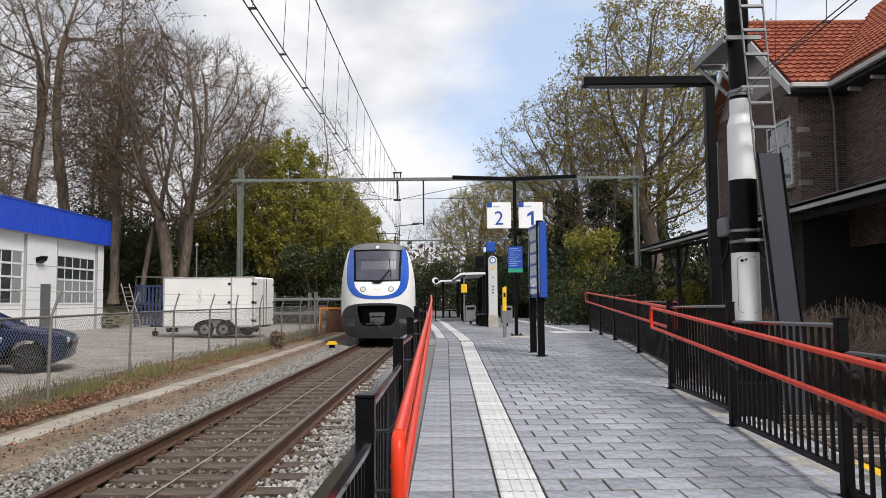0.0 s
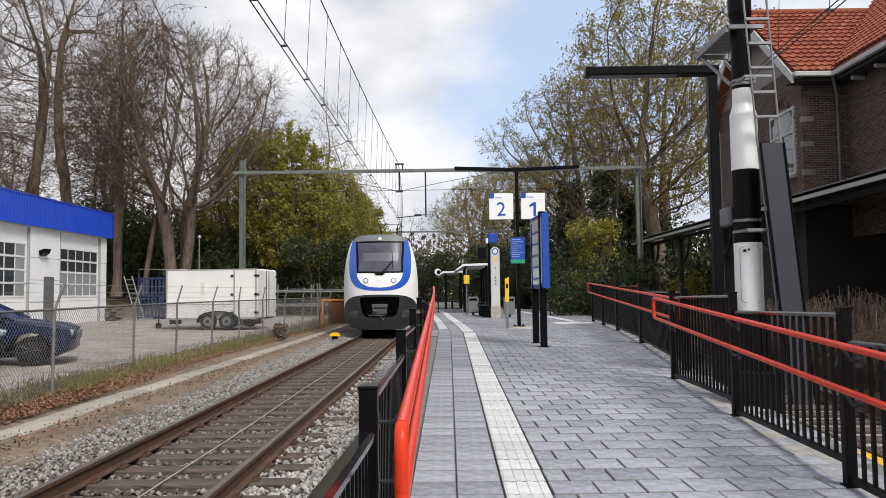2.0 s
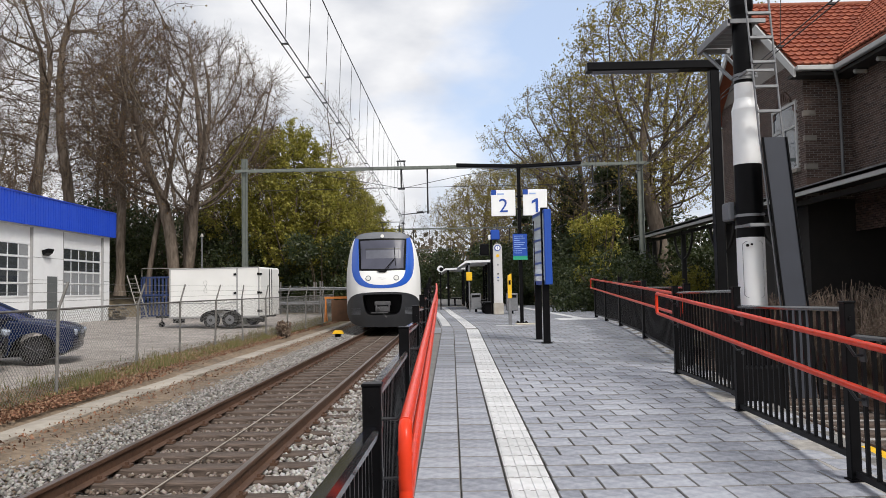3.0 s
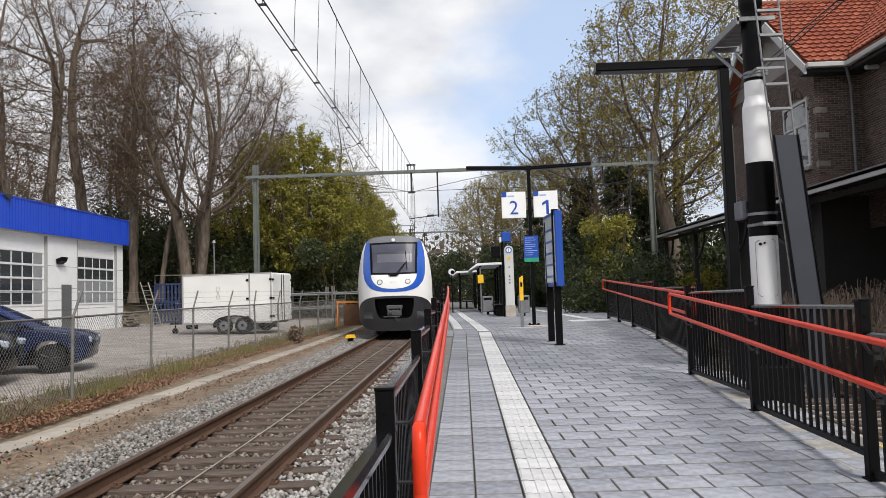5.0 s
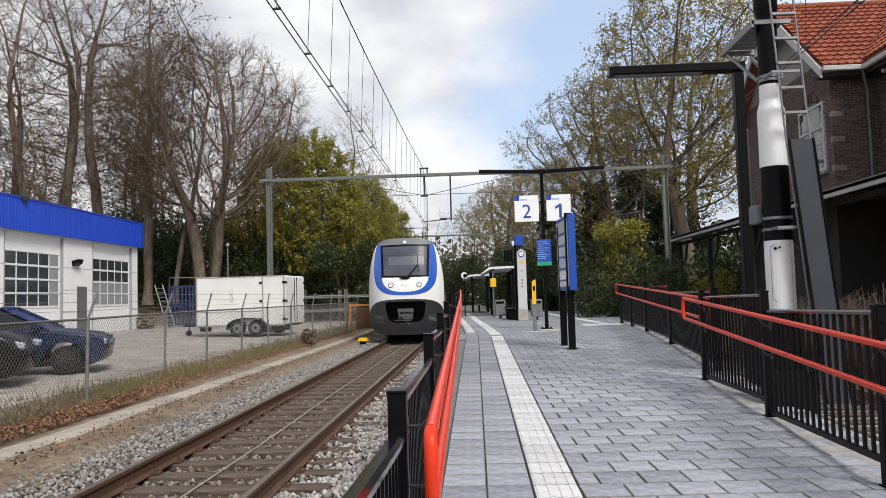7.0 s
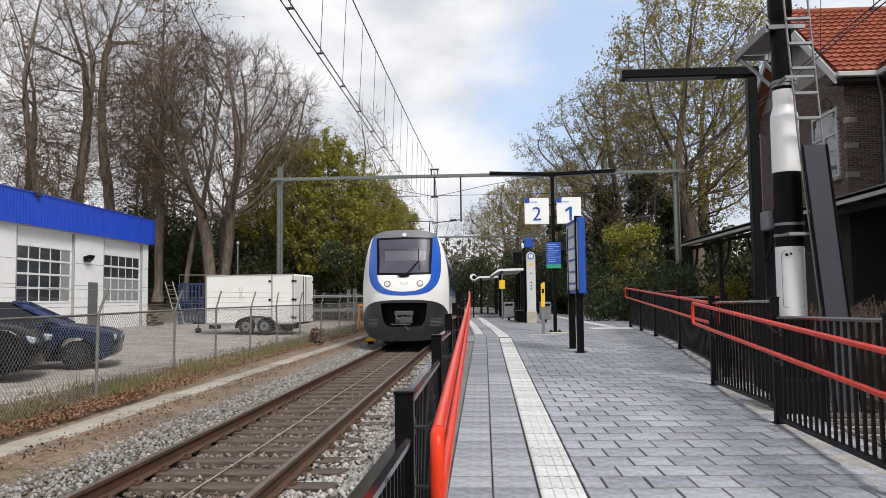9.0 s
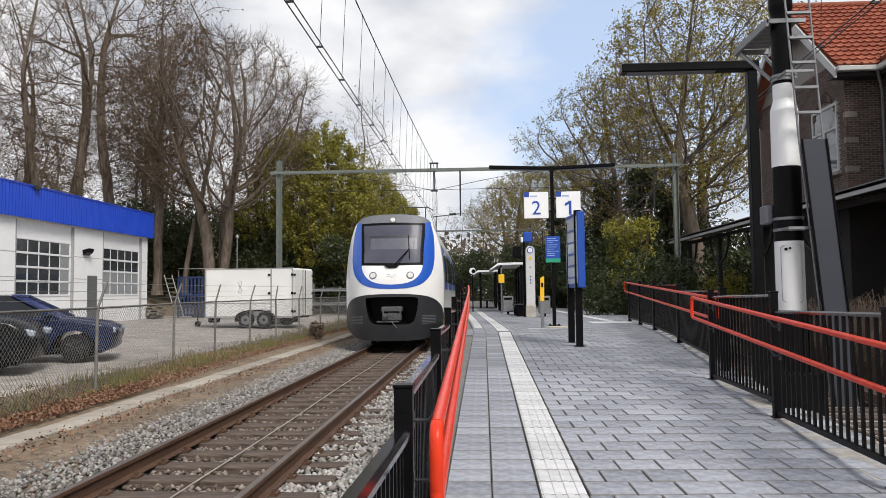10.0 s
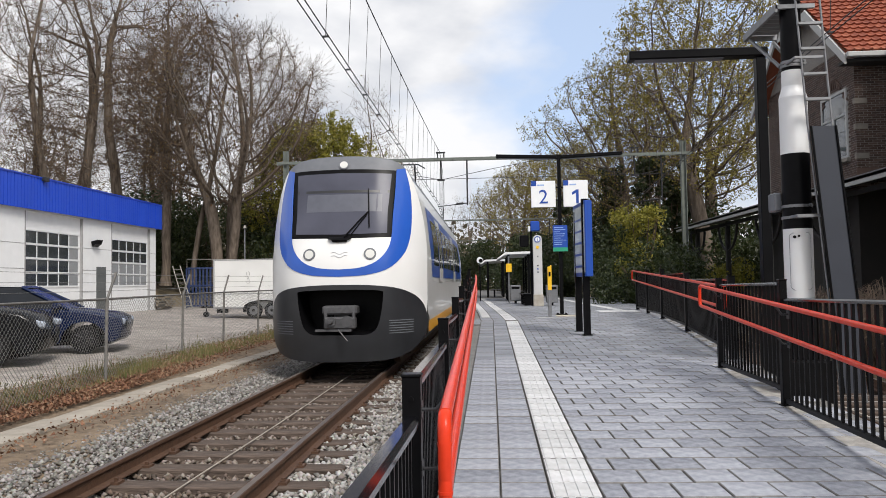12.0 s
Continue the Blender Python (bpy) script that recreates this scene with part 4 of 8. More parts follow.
def build_right_railing():
    f = thing("railing", label="black ramp railing with red double handrail", category="railing")
    px = [(2.37, 2.45, 1.36), (2.57, 4.95, 1.45), (2.77, 7.4, 1.55), (2.96, 10.05, 1.57)]
    for x, y, z in px:
        fence_post(f, x, y, deck(y), z, 0.07)
    tops = [(1.27, 1.24), (1.41, 1.37), (1.52, 1.49)]
    for (a, b), (ta, tb) in zip(zip(px, px[1:]), tops):
        fence_panel(f, (a[0], a[1] + 0.05), (b[0], b[1] - 0.05), ta, tb, deck(a[1]) + 0.16, deck(b[1]) + 0.05, gap=0.138, slim=0.55)
    path = [(2.40 + 0.075 * (y - 4.9) + 0.02, y, 1.24 + 0.043 * (y - 4.9)) for y in steps(1.5, 10.45, 10)]
    handrail(f, path, r=0.022, near_loop=False)
    for x, y, z in px:
        k = 2.42 + 0.075 * (y - 4.9)
        bracket(f, x - 0.045, k, y - 0.25, 1.24 + 0.043 * (y - 5.15))
        bracket(f, x - 0.045, k, y - 0.25, 0.97 + 0.043 * (y - 5.15))
    g = thing("railing", label="black steel railing with a red double handrail beside the upper ramp", category="railing")
    px = [(3.38, 10.9, 1.60), (3.88, 15.3, 1.69), (4.18, 18.8, 1.82), (4.42, 21.7, 1.84), (4.66, 24.5, 1.88)]
    for x, y, z in px:
        fence_post(g, x, y, deck(y), z, 0.09)
    for (a, b) in zip(px, px[1:]):
        fence_panel(g, (a[0], a[1] + 0.05), (b[0], b[1] - 0.05), b[2] - 0.13, b[2] - 0.12, deck(a[1]) + 0.12, deck(b[1]) + 0.08, slim=0.6)
    path = [(3.22 + (4.54 - 3.22) * k, 10.7 + 13.9 * k, 1.46 + 0.40 * k) for k in steps(0, 1, 10)]
    handrail(g, path, r=0.024, drop=0.29)
    # concrete plinth below the fences
    bm = bmesh.new()
    sweep(bm, [(-0.10, -0.4), (0.12, -0.4), (0.12, 0.03), (-0.10, 0.03)], [(2.42 + 0.075 * (y - 3) + 0.08, y, deck(y) - 0.03) for y in steps(0, 10.4, 10)])
    tagged(part("ramp_kerb", bm, M_RAMPK), "pale crumbling concrete edge of the ramp", "kerb", kind="structure")


# ---- signs and fittings on the platform ----
def letters(txt, size, material, parent, m, name="lettering", depth=0.004):
    cu = bpy.data.curves.new(name, 'FONT')
    cu.body, cu.size, cu.extrude, cu.align_x, cu.align_y = txt, size, depth, 'CENTER', 'CENTER'
    tmp = bpy.data.objects.new("tmp", cu)
    scene.collection.objects.link(tmp)
    dg = bpy.context.evaluated_depsgraph_get()
    me = bpy.data.meshes.new_from_object(tmp.evaluated_get(dg))
    bpy.data.objects.remove(tmp)
    bpy.data.curves.remove(cu)
    me.materials.clear()
    me.materials.append(material)
    ob = new(name, me)
    ob.parent = parent
    ob.matrix_basis = m
    return ob


def build_platform_sign():
    x, y = 1.99, 21.6
    z = deck(y)
    s = thing("platform_lamp_post", x, y, z, label="tall black T-shaped platform lamp post", category="lamp post")
    bm = bmesh.new()
    box(bm, -0.05, -0.05, 0, 0.05, 0.05, 4.52, bev=0.008)
    part("pole", bm, M_BLACK, s)
    bm = bmesh.new()
    box(bm, -1.79, -0.09, -0.05, -0.06, 0.09, 0.05, bev=0.015, m=pose(0, 0, 4.49, 0, 2.2, 0))
    box(bm, 0.06, -0.09, -0.05, 1.80, 0.09, 0.05, bev=0.015, m=pose(0, 0, 4.49, 0, -2.2, 0))
    box(bm, -0.08, -0.06, 4.42, 0.08, 0.06, 4.56)
    arm = part("lamp_arm", bm, M_BLACK, s, "black horizontal lamp arm")
    for a, b, tip in ((-1.7, -0.3, 2.2), (0.3, 1.7, -2.2)):
        bm = bmesh.new()
        box(bm, a, -0.06, -0.07, b, 0.06, -0.052, m=pose(0, 0, 4.49, 0, tip, 0))
        part("diffuser", bm, M_TRAINGREY, arm, "pale lamp diffuser, unlit")
    bm = bmesh.new()
    box(bm, -0.16, -0.16, 0, 0.16, 0.16, 0.02)
    for a in (-0.12, 0.12):
        for b in (-0.12, 0.12):
            tube(bm, [(a, b, 0.02), (a, b, 0.05)], 0.02, 6)
    part("foot_plate", bm, M_BLACK, s)
    for cx, num in ((-0.46, "2"), (0.45, "1")):
        g = thing("platform_number_sign", x + cx, y - 0.07, 4.05, label=f"white platform sign with a blue number {num} on a black post", category="sign", group="platform number signs")
        bm = bmesh.new()
        box(bm, -0.345, -0.03, -0.375, 0.345, 0.03, 0.375, bev=0.008)
        part("board", bm, M_SIGNWHITE, g)
        bm = bmesh.new()
        box(bm, -0.345, -0.036, 0.23, -0.20, -0.031, 0.375)
        part("corner_block", bm, M_SIGNBLUE, g, "blue corner block")
        bm = bmesh.new()
        box(bm, -0.17, -0.036, 0.235, 0.02, -0.031, 0.275)
        part("small_bar", bm, M_SIGNBLUEPALE, g, "small unreadable word")
        if num == "1":
            bm = bmesh.new()
            prism(bm, [(0.01, -0.29), (0.085, -0.29), (0.085, 0.11), (0.025, 0.11), (-0.10, 0.035), (-0.10, -0.045), (0.01, 0.02)], 0.006, 'y', -0.037)
            part("numeral", bm, M_SIGNBLUE, g)
        else:
            letters(num, 0.56, M_SIGNBLUE, g, pose(-0.0, -0.034, -0.10, 90, 0, 0), "numeral")
        for zc in (-0.18, 0.18):
            bm = bmesh.new()
            box(bm, (0.345 if cx < 0 else -0.42), -0.02, zc - 0.02, (0.42 if cx < 0 else -0.345), 0.02, zc + 0.02)
            part("clamp", bm, M_BLACK, g)
    b = thing("notice_panel", x - 0.01, y - 0.08, 2.78, label="small blue notice panel with a green foot strip", category="sign")
    bm = bmesh.new()
    box(bm, -0.205, -0.02, -0.37, 0.205, 0.02, 0.37, bev=0.006)
    part("board", bm, M_SIGNBLUE, b)
    bm = bmesh.new()
    box(bm, -0.205, -0.026, -0.37, 0.205, -0.021, -0.26)
    part("foot_strip", bm, M_GREEN, b, "green strip")
    for k in range(9):
        bm = bmesh.new()
        z0 = 0.30 - k * 0.06
        box(bm, -0.17, -0.0245, z0, -0.17 + 0.34 * (0.75 + 0.25 * math.sin(k * 2.3)), -0.0205, z0 + 0.014)
        part("text_bar", bm, M_SIGNBLUEPALE, b, "line of unreadable white text")


def build_info_board():
    y = 15.1
    z = deck(y)
    g = thing("information_board", 1.80, y, z, label="tall blue information board on two black posts, seen edge-on", category="information board")
    yaw = radians(-87)
    for d, nm in ((-0.45, 0), (0.45, 1)):
        px, py = d * math.cos(yaw), d * math.sin(yaw)
        bm = bmesh.new()
        box(bm, px - 0.065, py - 0.05, 0, px + 0.065, py + 0.05, 2.62 if d > 0 else 2.45, bev=0.008)
        box(bm, px - 0.1, py - 0.08, 0, px + 0.1, py + 0.08, 0.012)
        part("post", bm, M_BLACK, g)
    bm = bmesh.new()
    box(bm, -0.62, -0.07, 1.12, 0.62, 0.07, 2.58, bev=0.01)
    c = part("case", bm, M_SIGNBLUE, g, "blue display case")
    c.matrix_basis = pose(0.03, 0, 0, 0, 0, -86)
    bm = bmesh.new()
    box(bm, -0.56, -0.078, 1.2, 0.56, -0.071, 2.50)
    d = part("poster", bm, M_POSTER, c, "pale timetable poster behind glass")
    for k in range(5):
        bm = bmesh.new()
        box(bm, -0.5, -0.082, 1.3 + k * 0.23, 0.5, -0.079, 1.34 + k * 0.23)
        part("text_bar", bm, M_SIGNBLUE, c)


def build_info_pillar():
    x, y = 1.79, 29.0
    g = thing("help_point_pillar", x, y, deck(y), label="slender white information pillar with round top and buttons", category="information pillar")
    bm = bmesh.new()
    out = [(-0.17, 0.0), (0.17, 0.0), (0.17, 2.55)] + [(0.17 * math.cos(a), 2.55 + 0.17 * math.sin(a)) for a in steps(0.2, math.pi - 0.2, 8)] + [(-0.17, 2.55)]
    prism(bm, out, 0.22, 'y', -0.11)
    bmesh.ops.bevel(bm, geom=[e for e in bm.edges if abs(e.calc_face_angle(0)) > 1.0], offset=0.012, segments=1, affect='EDGES')
    part("column", bm, M_PILLAR, g)
    bm = bmesh.new()
    tube(bm, [(0, -0.125, 2.55), (0, -0.112, 2.55)], 0.12, 20)
    part("round_badge", bm, M_SIGNBLUE, g, "round blue information badge")
    bm = bmesh.new()
    tube(bm, [(0, -0.128, 2.55), (0, -0.1255, 2.55)], 0.085, 20)
    part("badge_face", bm, M_SIGNWHITE, g)
    letters("i", 0.2, M_SIGNBLUE, g, pose(0, -0.129, 2.55, 90, 0, 0))
    for zz, w, h, m in ((2.25, 0.06, 0.05, M_YEL), (1.55, 0.03, 0.06, M_BLACK), (1.42, 0.03, 0.05, M_SIGNBLUE), (1.30, 0.035, 0.05, M_TRAINGREY), (1.9, 0.03, 0.03, M_TRAINGREY)):
        bm = bmesh.new()
        tube(bm, [(0, -0.12, zz), (0, -0.112, zz)], w, 14)
        part("button", bm, m, g)
    bm = bmesh.new()
    box(bm, -0.19, -0.13, 0, 0.19, 0.13, 0.45, bev=0.01)
    part("base", bm, M_CONC, g, "grey base")
    w = thing("loudspeaker_column", x - 0.2, y + 0.55, deck(y), label="dark loudspeaker on a thin black column", category="loudspeaker")
    bm = bmesh.new()
    tube(bm, [(0, 0, 0), (0, 0, 3.2)], 0.05, 10)
    part("column", bm, M_BLACK, w)
    bm = bmesh.new()
    box(bm, -0.45, -0.1, 2.3, -0.1, 0.2, 2.75, bev=0.03)
    part("speaker", bm, M_BLACK, w)
    bm = bmesh.new()
    box(bm, -0.02, -0.1, 2.9, 0.33, 0.15, 3.3, bev=0.03)
    part("blue_box", bm, M_SIGNBLUE, w, "blue box")
    bm = bmesh.new()
    box(bm, -0.12, -0.12, 2.9, -0.03, 0.1, 3.1, bev=0.02)
    part("white_box", bm, M_WHITE, w, "small white box")


def build_platform_bits():
    # card reader post, yellow and grey
    y = 20.2
    g = thing("card_reader_post", 1.55, y, deck(y), label="slim grey card reader post with a yellow upper half", category="card reader")
    bm = bmesh.new()
    box(bm, -0.045, -0.05, 0, 0.045, 0.05, 0.72, bev=0.008)
    part("lower_half", bm, M_GALV, g, "grey lower half")
    bm = bmesh.new()
    prism(bm, [(-0.05, 0.72), (0.05, 0.72), (0.055, 1.38), (-0.045, 1.33)], 0.11, 'y', -0.055)
    part("upper_half", bm, M_YEL, g, "yellow upper half")
    bm = bmesh.new()
    box(bm, -0.025, -0.062, 1.08, 0.03, -0.056, 1.2)
    part("reader_window", bm, M_BLACK, g, "black reader window")
    # bins
    for x, yy in ((1.05, 33.0), (2.35, 29.6)):
        g = thing("litter_bin", x, yy, deck(yy), label="grey metal litter bin with a dark opening", category="litter bin", group="litter bins")
        bm = bmesh.new()
        box(bm, -0.22, -0.2, 0.12, 0.22, 0.2, 0.80, bev=0.02)
        part("body", bm, M_GALV, g)
        bm = bmesh.new()
        box(bm, -0.17, -0.206, 0.63, 0.17, -0.201, 0.73)
        part("opening", bm, M_BLACK, g)
        bm = bmesh.new()
        box(bm, -0.05, -0.05, 0, 0.05, 0.05, 0.12)
        part("foot", bm, M_BLACK, g)
    # shelters with flat pale roofs on black columns
    for x0, x1, y0, y1, zr in ((0.30, 1.95, 36.0, 42.0, 2.90), (-0.75, 0.9, 46.0, 52.0, 2.85)):
        g = thing("platform_shelter", label="glass platform shelter with a flat white roof on black columns", category="shelter", group="platform shelters")
        bm = bmesh.new()
        out = [(x0, zr - 0.22), (x0 + 0.05, zr - 0.24), (x0 + 0.42, zr - 0.03), (x1, zr), (x1, zr + 0.10), (x0 + 0.4, zr + 0.08)]
        prism(bm, out, y1 - y0, 'y', y0)
        part("roof", bm, M_WHITE, g, "flat white roof with a slanted edge")
        for yy in steps(y0 + 0.3, y1 - 0.3, 2):
            for xx in (x0 + 0.55, x1 - 0.15):
                bm = bmesh.new()
                box(bm, xx - 0.06, yy - 0.06, deck(40), xx + 0.06, yy + 0.06, zr - 0.03)
                part("column", bm, M_BLACK, g)
        bm = bmesh.new()
        box(bm, x1 - 0.16, y0 + 0.37, deck(40) + 0.1, x1 - 0.14, y1 - 0.37, zr - 0.3)
        part("back_pane", bm, M_GLASSDARK, g, "dark glass pane")
        bm = bmesh.new()
        box(bm, x0 + 0.7, y0 + 1, deck(40) + 0.42, x1 - 0.3, y1 - 1, deck(40) + 0.47)
        box(bm, x0 + 0.9, y0 + 1.2, deck(40), x0 + 1.0, y0 + 1.3, deck(40) + 0.42)
        box(bm, x0 + 0.9, y1 - 1.3, deck(40), x0 + 1.0, y1 - 1.2, deck(40) + 0.42)
        part("bench", bm, M_BLACK, g)
    # yellow timetable box
    g = thing("yellow_timetable_stand", 0.80, 34.0, deck(34), label="yellow timetable box on a grey post", category="timetable stand")
    bm = bmesh.new()
    tube(bm, [(0, 0, 0), (0, 0, 2.1)], 0.035, 8)
    part("post", bm, M_GALV, g)
    bm = bmesh.new()
    box(bm, -0.13, -0.09, 1.38, 0.13, -0.03, 1.76, bev=0.01)
    part("box", bm, M_YEL, g, "yellow box")
    # round mirror
    g = thing("platform_mirror", -0.55, 38.0, deck(38), label="round white mirror on a thin post", category="mirror")
    bm = bmesh.new()
    tube(bm, [(0, 0, 0), (0, 0, 2.1)], 0.03, 8)
    part("post", bm, M_BLACK, g)
    bm = bmesh.new()
    tube(bm, [(0, -0.06, 2.05), (0, -0.02, 2.05)], 0.16, 20)
    part("disc", bm, M_WHITE, g, "white disc")
    bm = bmesh.new()
    tube(bm, [(0.05, -0.075, 2.03), (0.05, -0.061, 2.03)], 0.10, 20)
    part("face", bm, M_BLACK, g, "dark face")
    # benches and dark posts along the platform
    for x, yy in ((1.45, 30.6), (1.42, 32.0)):
        g = thing("bench", x, yy, deck(yy), label="black steel mesh platform bench", category="bench", group="benches")
        bm = bmesh.new()
        box(bm, -0.22, -0.6, 0.42, 0.22, 0.6, 0.46, bev=0.01)
        part("seat", bm, M_BLACK, g)
        bm = bmesh.new()
        box(bm, -0.04, -0.6, 0.46, 0.02, 0.6, 1.05, bev=0.01, m=pose(0.2, 0, 0, 0, 12, 0))
        part("backrest", bm, M_BLACK, g)
        for yl in (-0.5, 0.5):
            bm = bmesh.new()
            box(bm, -0.15, yl - 0.03, 0, 0.15, yl + 0.03, 0.42)
            part("leg", bm, M_BLACK, g)
    # white painted edge lines on the level platform
    def strip(name, pts, w):
        bm = bmesh.new()
        sweep(bm, [(-w / 2, 0.003), (w / 2, 0.003), (w / 2, 0.008), (-w / 2, 0.008)], [(x, y, deck(y)) for x, y in pts])
        tagged(part(name, bm, M_TACT), "white line tiles along the platform edge", "platform line", kind="structure")
    strip("platform_line", [(-0.12 + bend(y) - 0.02 * (y - 20), y) for y in steps(20.3, 46, 20)], 0.22)
    strip("platform_line", [(3.85 + 0.0 * y, y) for y in steps(22.8, 24.0, 2)], 1.2)
    strip("platform_line", [(4.05 - 0.03 * (y - 24), y) for y in steps(24.05, 45, 10)], 0.28)
    bm = bmesh.new()
    box(bm, 1.15, 19.9, deck(20) + 0.003, 2.3, 20.05, deck(20) + 0.009)
    tagged(part("platform_line", bm, M_TACT), "white line across the paving at the lamp post", "platform line", kind="structure")
    bm = bmesh.new()
    box(bm, 1.75, 20.35, deck(20) + 0.003, 2.45, 21.2, deck(20) + 0.009)
    tagged(part("sand_patch", bm, M_SANDP), "patch of pale sand around the lamp post foot", "sand patch", kind="structure")


M_PILLAR = mat("pillar_grey", (0.50, 0.50, 0.50), rough=0.45, var=0.08, scale=3)
M_SIGNWHITE = mat("sign_white", (0.78, 0.79, 0.80), rough=0.4, var=0.03)
M_SIGNBLUEPALE = mat("sign_text_pale", (0.30, 0.42, 0.70), rough=0.5, var=0.05)
M_GREEN = mat("sign_green", (0.02, 0.28, 0.16), rough=0.4, var=0.05)
M_POSTER = mat("poster_paper", (0.55, 0.62, 0.66), rough=0.2, var=0.15, scale=4)
M_SANDP = mat("pale_sand", (0.40, 0.36, 0.29), rough=0.95, var=0.2, scale=10, bump=0.3)
M_RUBBERGREY = mat("dark_grey_steel", (0.024, 0.028, 0.040), rough=0.45, var=0.15, scale=3)


def build_lamp_post():
    g = thing("lamp_post", 3.74, 10.5, 0.1, label="black angular lamp post with one long flat arm", category="lamp post")
    bm = bmesh.new()
    box(bm, -0.065, -0.065, 0, 0.065, 0.065, 4.5, bev=0.008)
    part("pole", bm, M_BLACK, g)
    bm = bmesh.new()
    box(bm, -1.78, -0.10, 4.51, 0.085, 0.10, 4.63, bev=0.012)
    arm = part("arm", bm, M_BLACK, g)
    bm = bmesh.new()
    box(bm, -1.7, -0.07, 4.495, -0.5, 0.07, 4.508)
    part("diffuser", bm, M_TRAINGREY, arm, "flat unlit lamp diffuser")
    bm = bmesh.new()
    box(bm, -0.09, -0.09, 0, 0.09, 0.09, 1.0, bev=0.01)
    part("lower_sleeve", bm, M_BLACK, g)


def build_signal_mast():
    x, y = 3.275, 8.25
    g = thing("signal_mast", x, y, 0, label="black and white banded railway signal mast with ladder", category="signal mast")
    def ring(z0, z1, r0, r1, m, nm):
        bm = bmesh.new()
        tube(bm, [(0, 0, z0), (0, 0, z1)], r0, 28, r2=r1)
        return part(nm, bm, m, g)
    ring(-0.3, 1.345, 0.175, 0.165, M_BLACK, "black_band")
    w = ring(1.345, 2.09, 0.147, 0.146, M_WHITE, "white_band")
    ring(2.09, 2.89, 0.147, 0.144, M_BLACK, "black_band")
    ring(2.89, 3.50, 0.144, 0.142, M_WHITE, "white_band")
    ring(3.50, 3.62, 0.142, 0.108, M_WHITE, "white_shoulder")
    ring(3.62, 3.79, 0.108, 0.107, M_WHITE, "white_band")
    ring(3.79, 4.55, 0.106, 0.105, M_BLACK, "black_band")
    ring(4.55, 4.65, 0.105, 0.125, M_BLACK, "black_band")
    ring(4.65, 6.2, 0.125, 0.12, M_BLACK, "black_band")
    # inspection door on the white band
    bm = bmesh.new()
    out = [(-0.10, 1.44), (0.05, 1.44), (0.075, 1.465), (0.075, 2.02), (0.05, 2.045), (-0.10, 2.045), (-0.125, 2.02), (-0.125, 1.465)]
    lo = [bm.verts.new((a, -math.sqrt(0.149 ** 2 - min(a * a, 0.0215)) - 0.004, b)) for a, b in out]
    mid = [bm.verts.new((a * 0.97 - 0.001, -math.sqrt(0.149 ** 2 - min(a * a, 0.0215)) - 0.008, 1.74 + (b - 1.74) * 0.985)) for a, b in out]
    for i in range(len(out)):
        bm.faces.new((lo[i], lo[(i + 1) % 8], mid[(i + 1) % 8], mid[i]))
    part("door_seam", bm, M_TRAINGREY, w, "seam of an inspection door")
    bm = bmesh.new()
    tube(bm, [(-0.09, -0.135, 2.0), (-0.09, -0.145, 2.0)], 0.016, 10)
    tube(bm, [(-0.05, -0.148, 2.01), (-0.05, -0.156, 2.01)], 0.012, 10)
    part("lock", bm, M_BLACK, w, "small black lock")
    for z in (2.33, 2.21, 3.84, 3.88):
        bm = bmesh.new()
        r = 0.155 if z < 3 else 0.116
        tube(bm, [(0, 0, z - 0.015), (0, 0, z + 0.015)], r, 24)
        tube(bm, [(0.08, -r - 0.03, z), (0.08, -r + 0.01, z)], 0.018, 8)
        part("clamp", bm, M_GALV, g, "galvanised clamp ring")
    for q in ((-0.12, -0.282, 2.195, -0.085, -0.08, 2.225), (-0.12, -0.31, 2.195, 0.34, -0.284, 2.225), (-0.09, -0.282, 3.845, -0.06, -0.06, 3.87), (-0.09, -0.31, 3.845, 0.20, -0.284, 3.87)):
        bm = bmesh.new()
        box(bm, *q)
        part("stay", bm, M_GALV, g, "galvanised ladder stay")
    # small cabinet on the far side
    bm = bmesh.new()
    box(bm, -0.21, 0.05, 2.29, -0.135, 0.25, 2.49, bev=0.012)
    part("junction_box", bm, M_TRAINGREY, g, "grey junction box")
    # maintenance platform seen from below
    bm = bmesh.new()
    sheet(bm, lambda u, v: (u, v, 4.46 + 0.012 * (round(v / 0.0675) % 2)), [-0.17, 0.17], [-0.08 + 0.0675 * k for k in range(15)], smooth=False)
    pl = part("platform_plate", bm, M_GALVD, g, "grey ribbed maintenance platform")
    bm = bmesh.new()
    box(bm, -0.19, -0.11, 4.445, 0.22, -0.07, 4.49)
    box(bm, -0.19, 0.87, 4.41, 0.19, 0.91, 4.49)
    box(bm, -0.20, -0.11, 4.41, -0.17, 0.91, 4.49)
    part("platform_frame", bm, M_GALV, pl, "galvanised frame")
    bm = bmesh.new()
    tube(bm, [(-0.17, 0.75, 4.38), (-0.10, 0.06, 3.86)], 0.02, 6)
    tube(bm, [(0.16, 0.9, 4.38), (0.08, 0.1, 3.86)], 0.02, 6)
    part("strut", bm, M_GALV, pl, "slanting strut")
    # ladder with anti-climb board
    zt, zb = 5.3, 0.30
    w2 = 0.245
    def lx(z):
        return 0.02 + (3.16 - z) * (0.082 if z < 3.16 else 0.06)
    for d in (0.0, w2):
        bm = bmesh.new()
        tube(bm, [(lx(zt) + d, -0.30, zt), (lx(3.16) + d, -0.30, 3.16), (lx(zb) + d, -0.30, zb)], 0.012, 8)
        part("ladder_rail", bm, M_GALV, g, "galvanised ladder side")
    z = 0.5
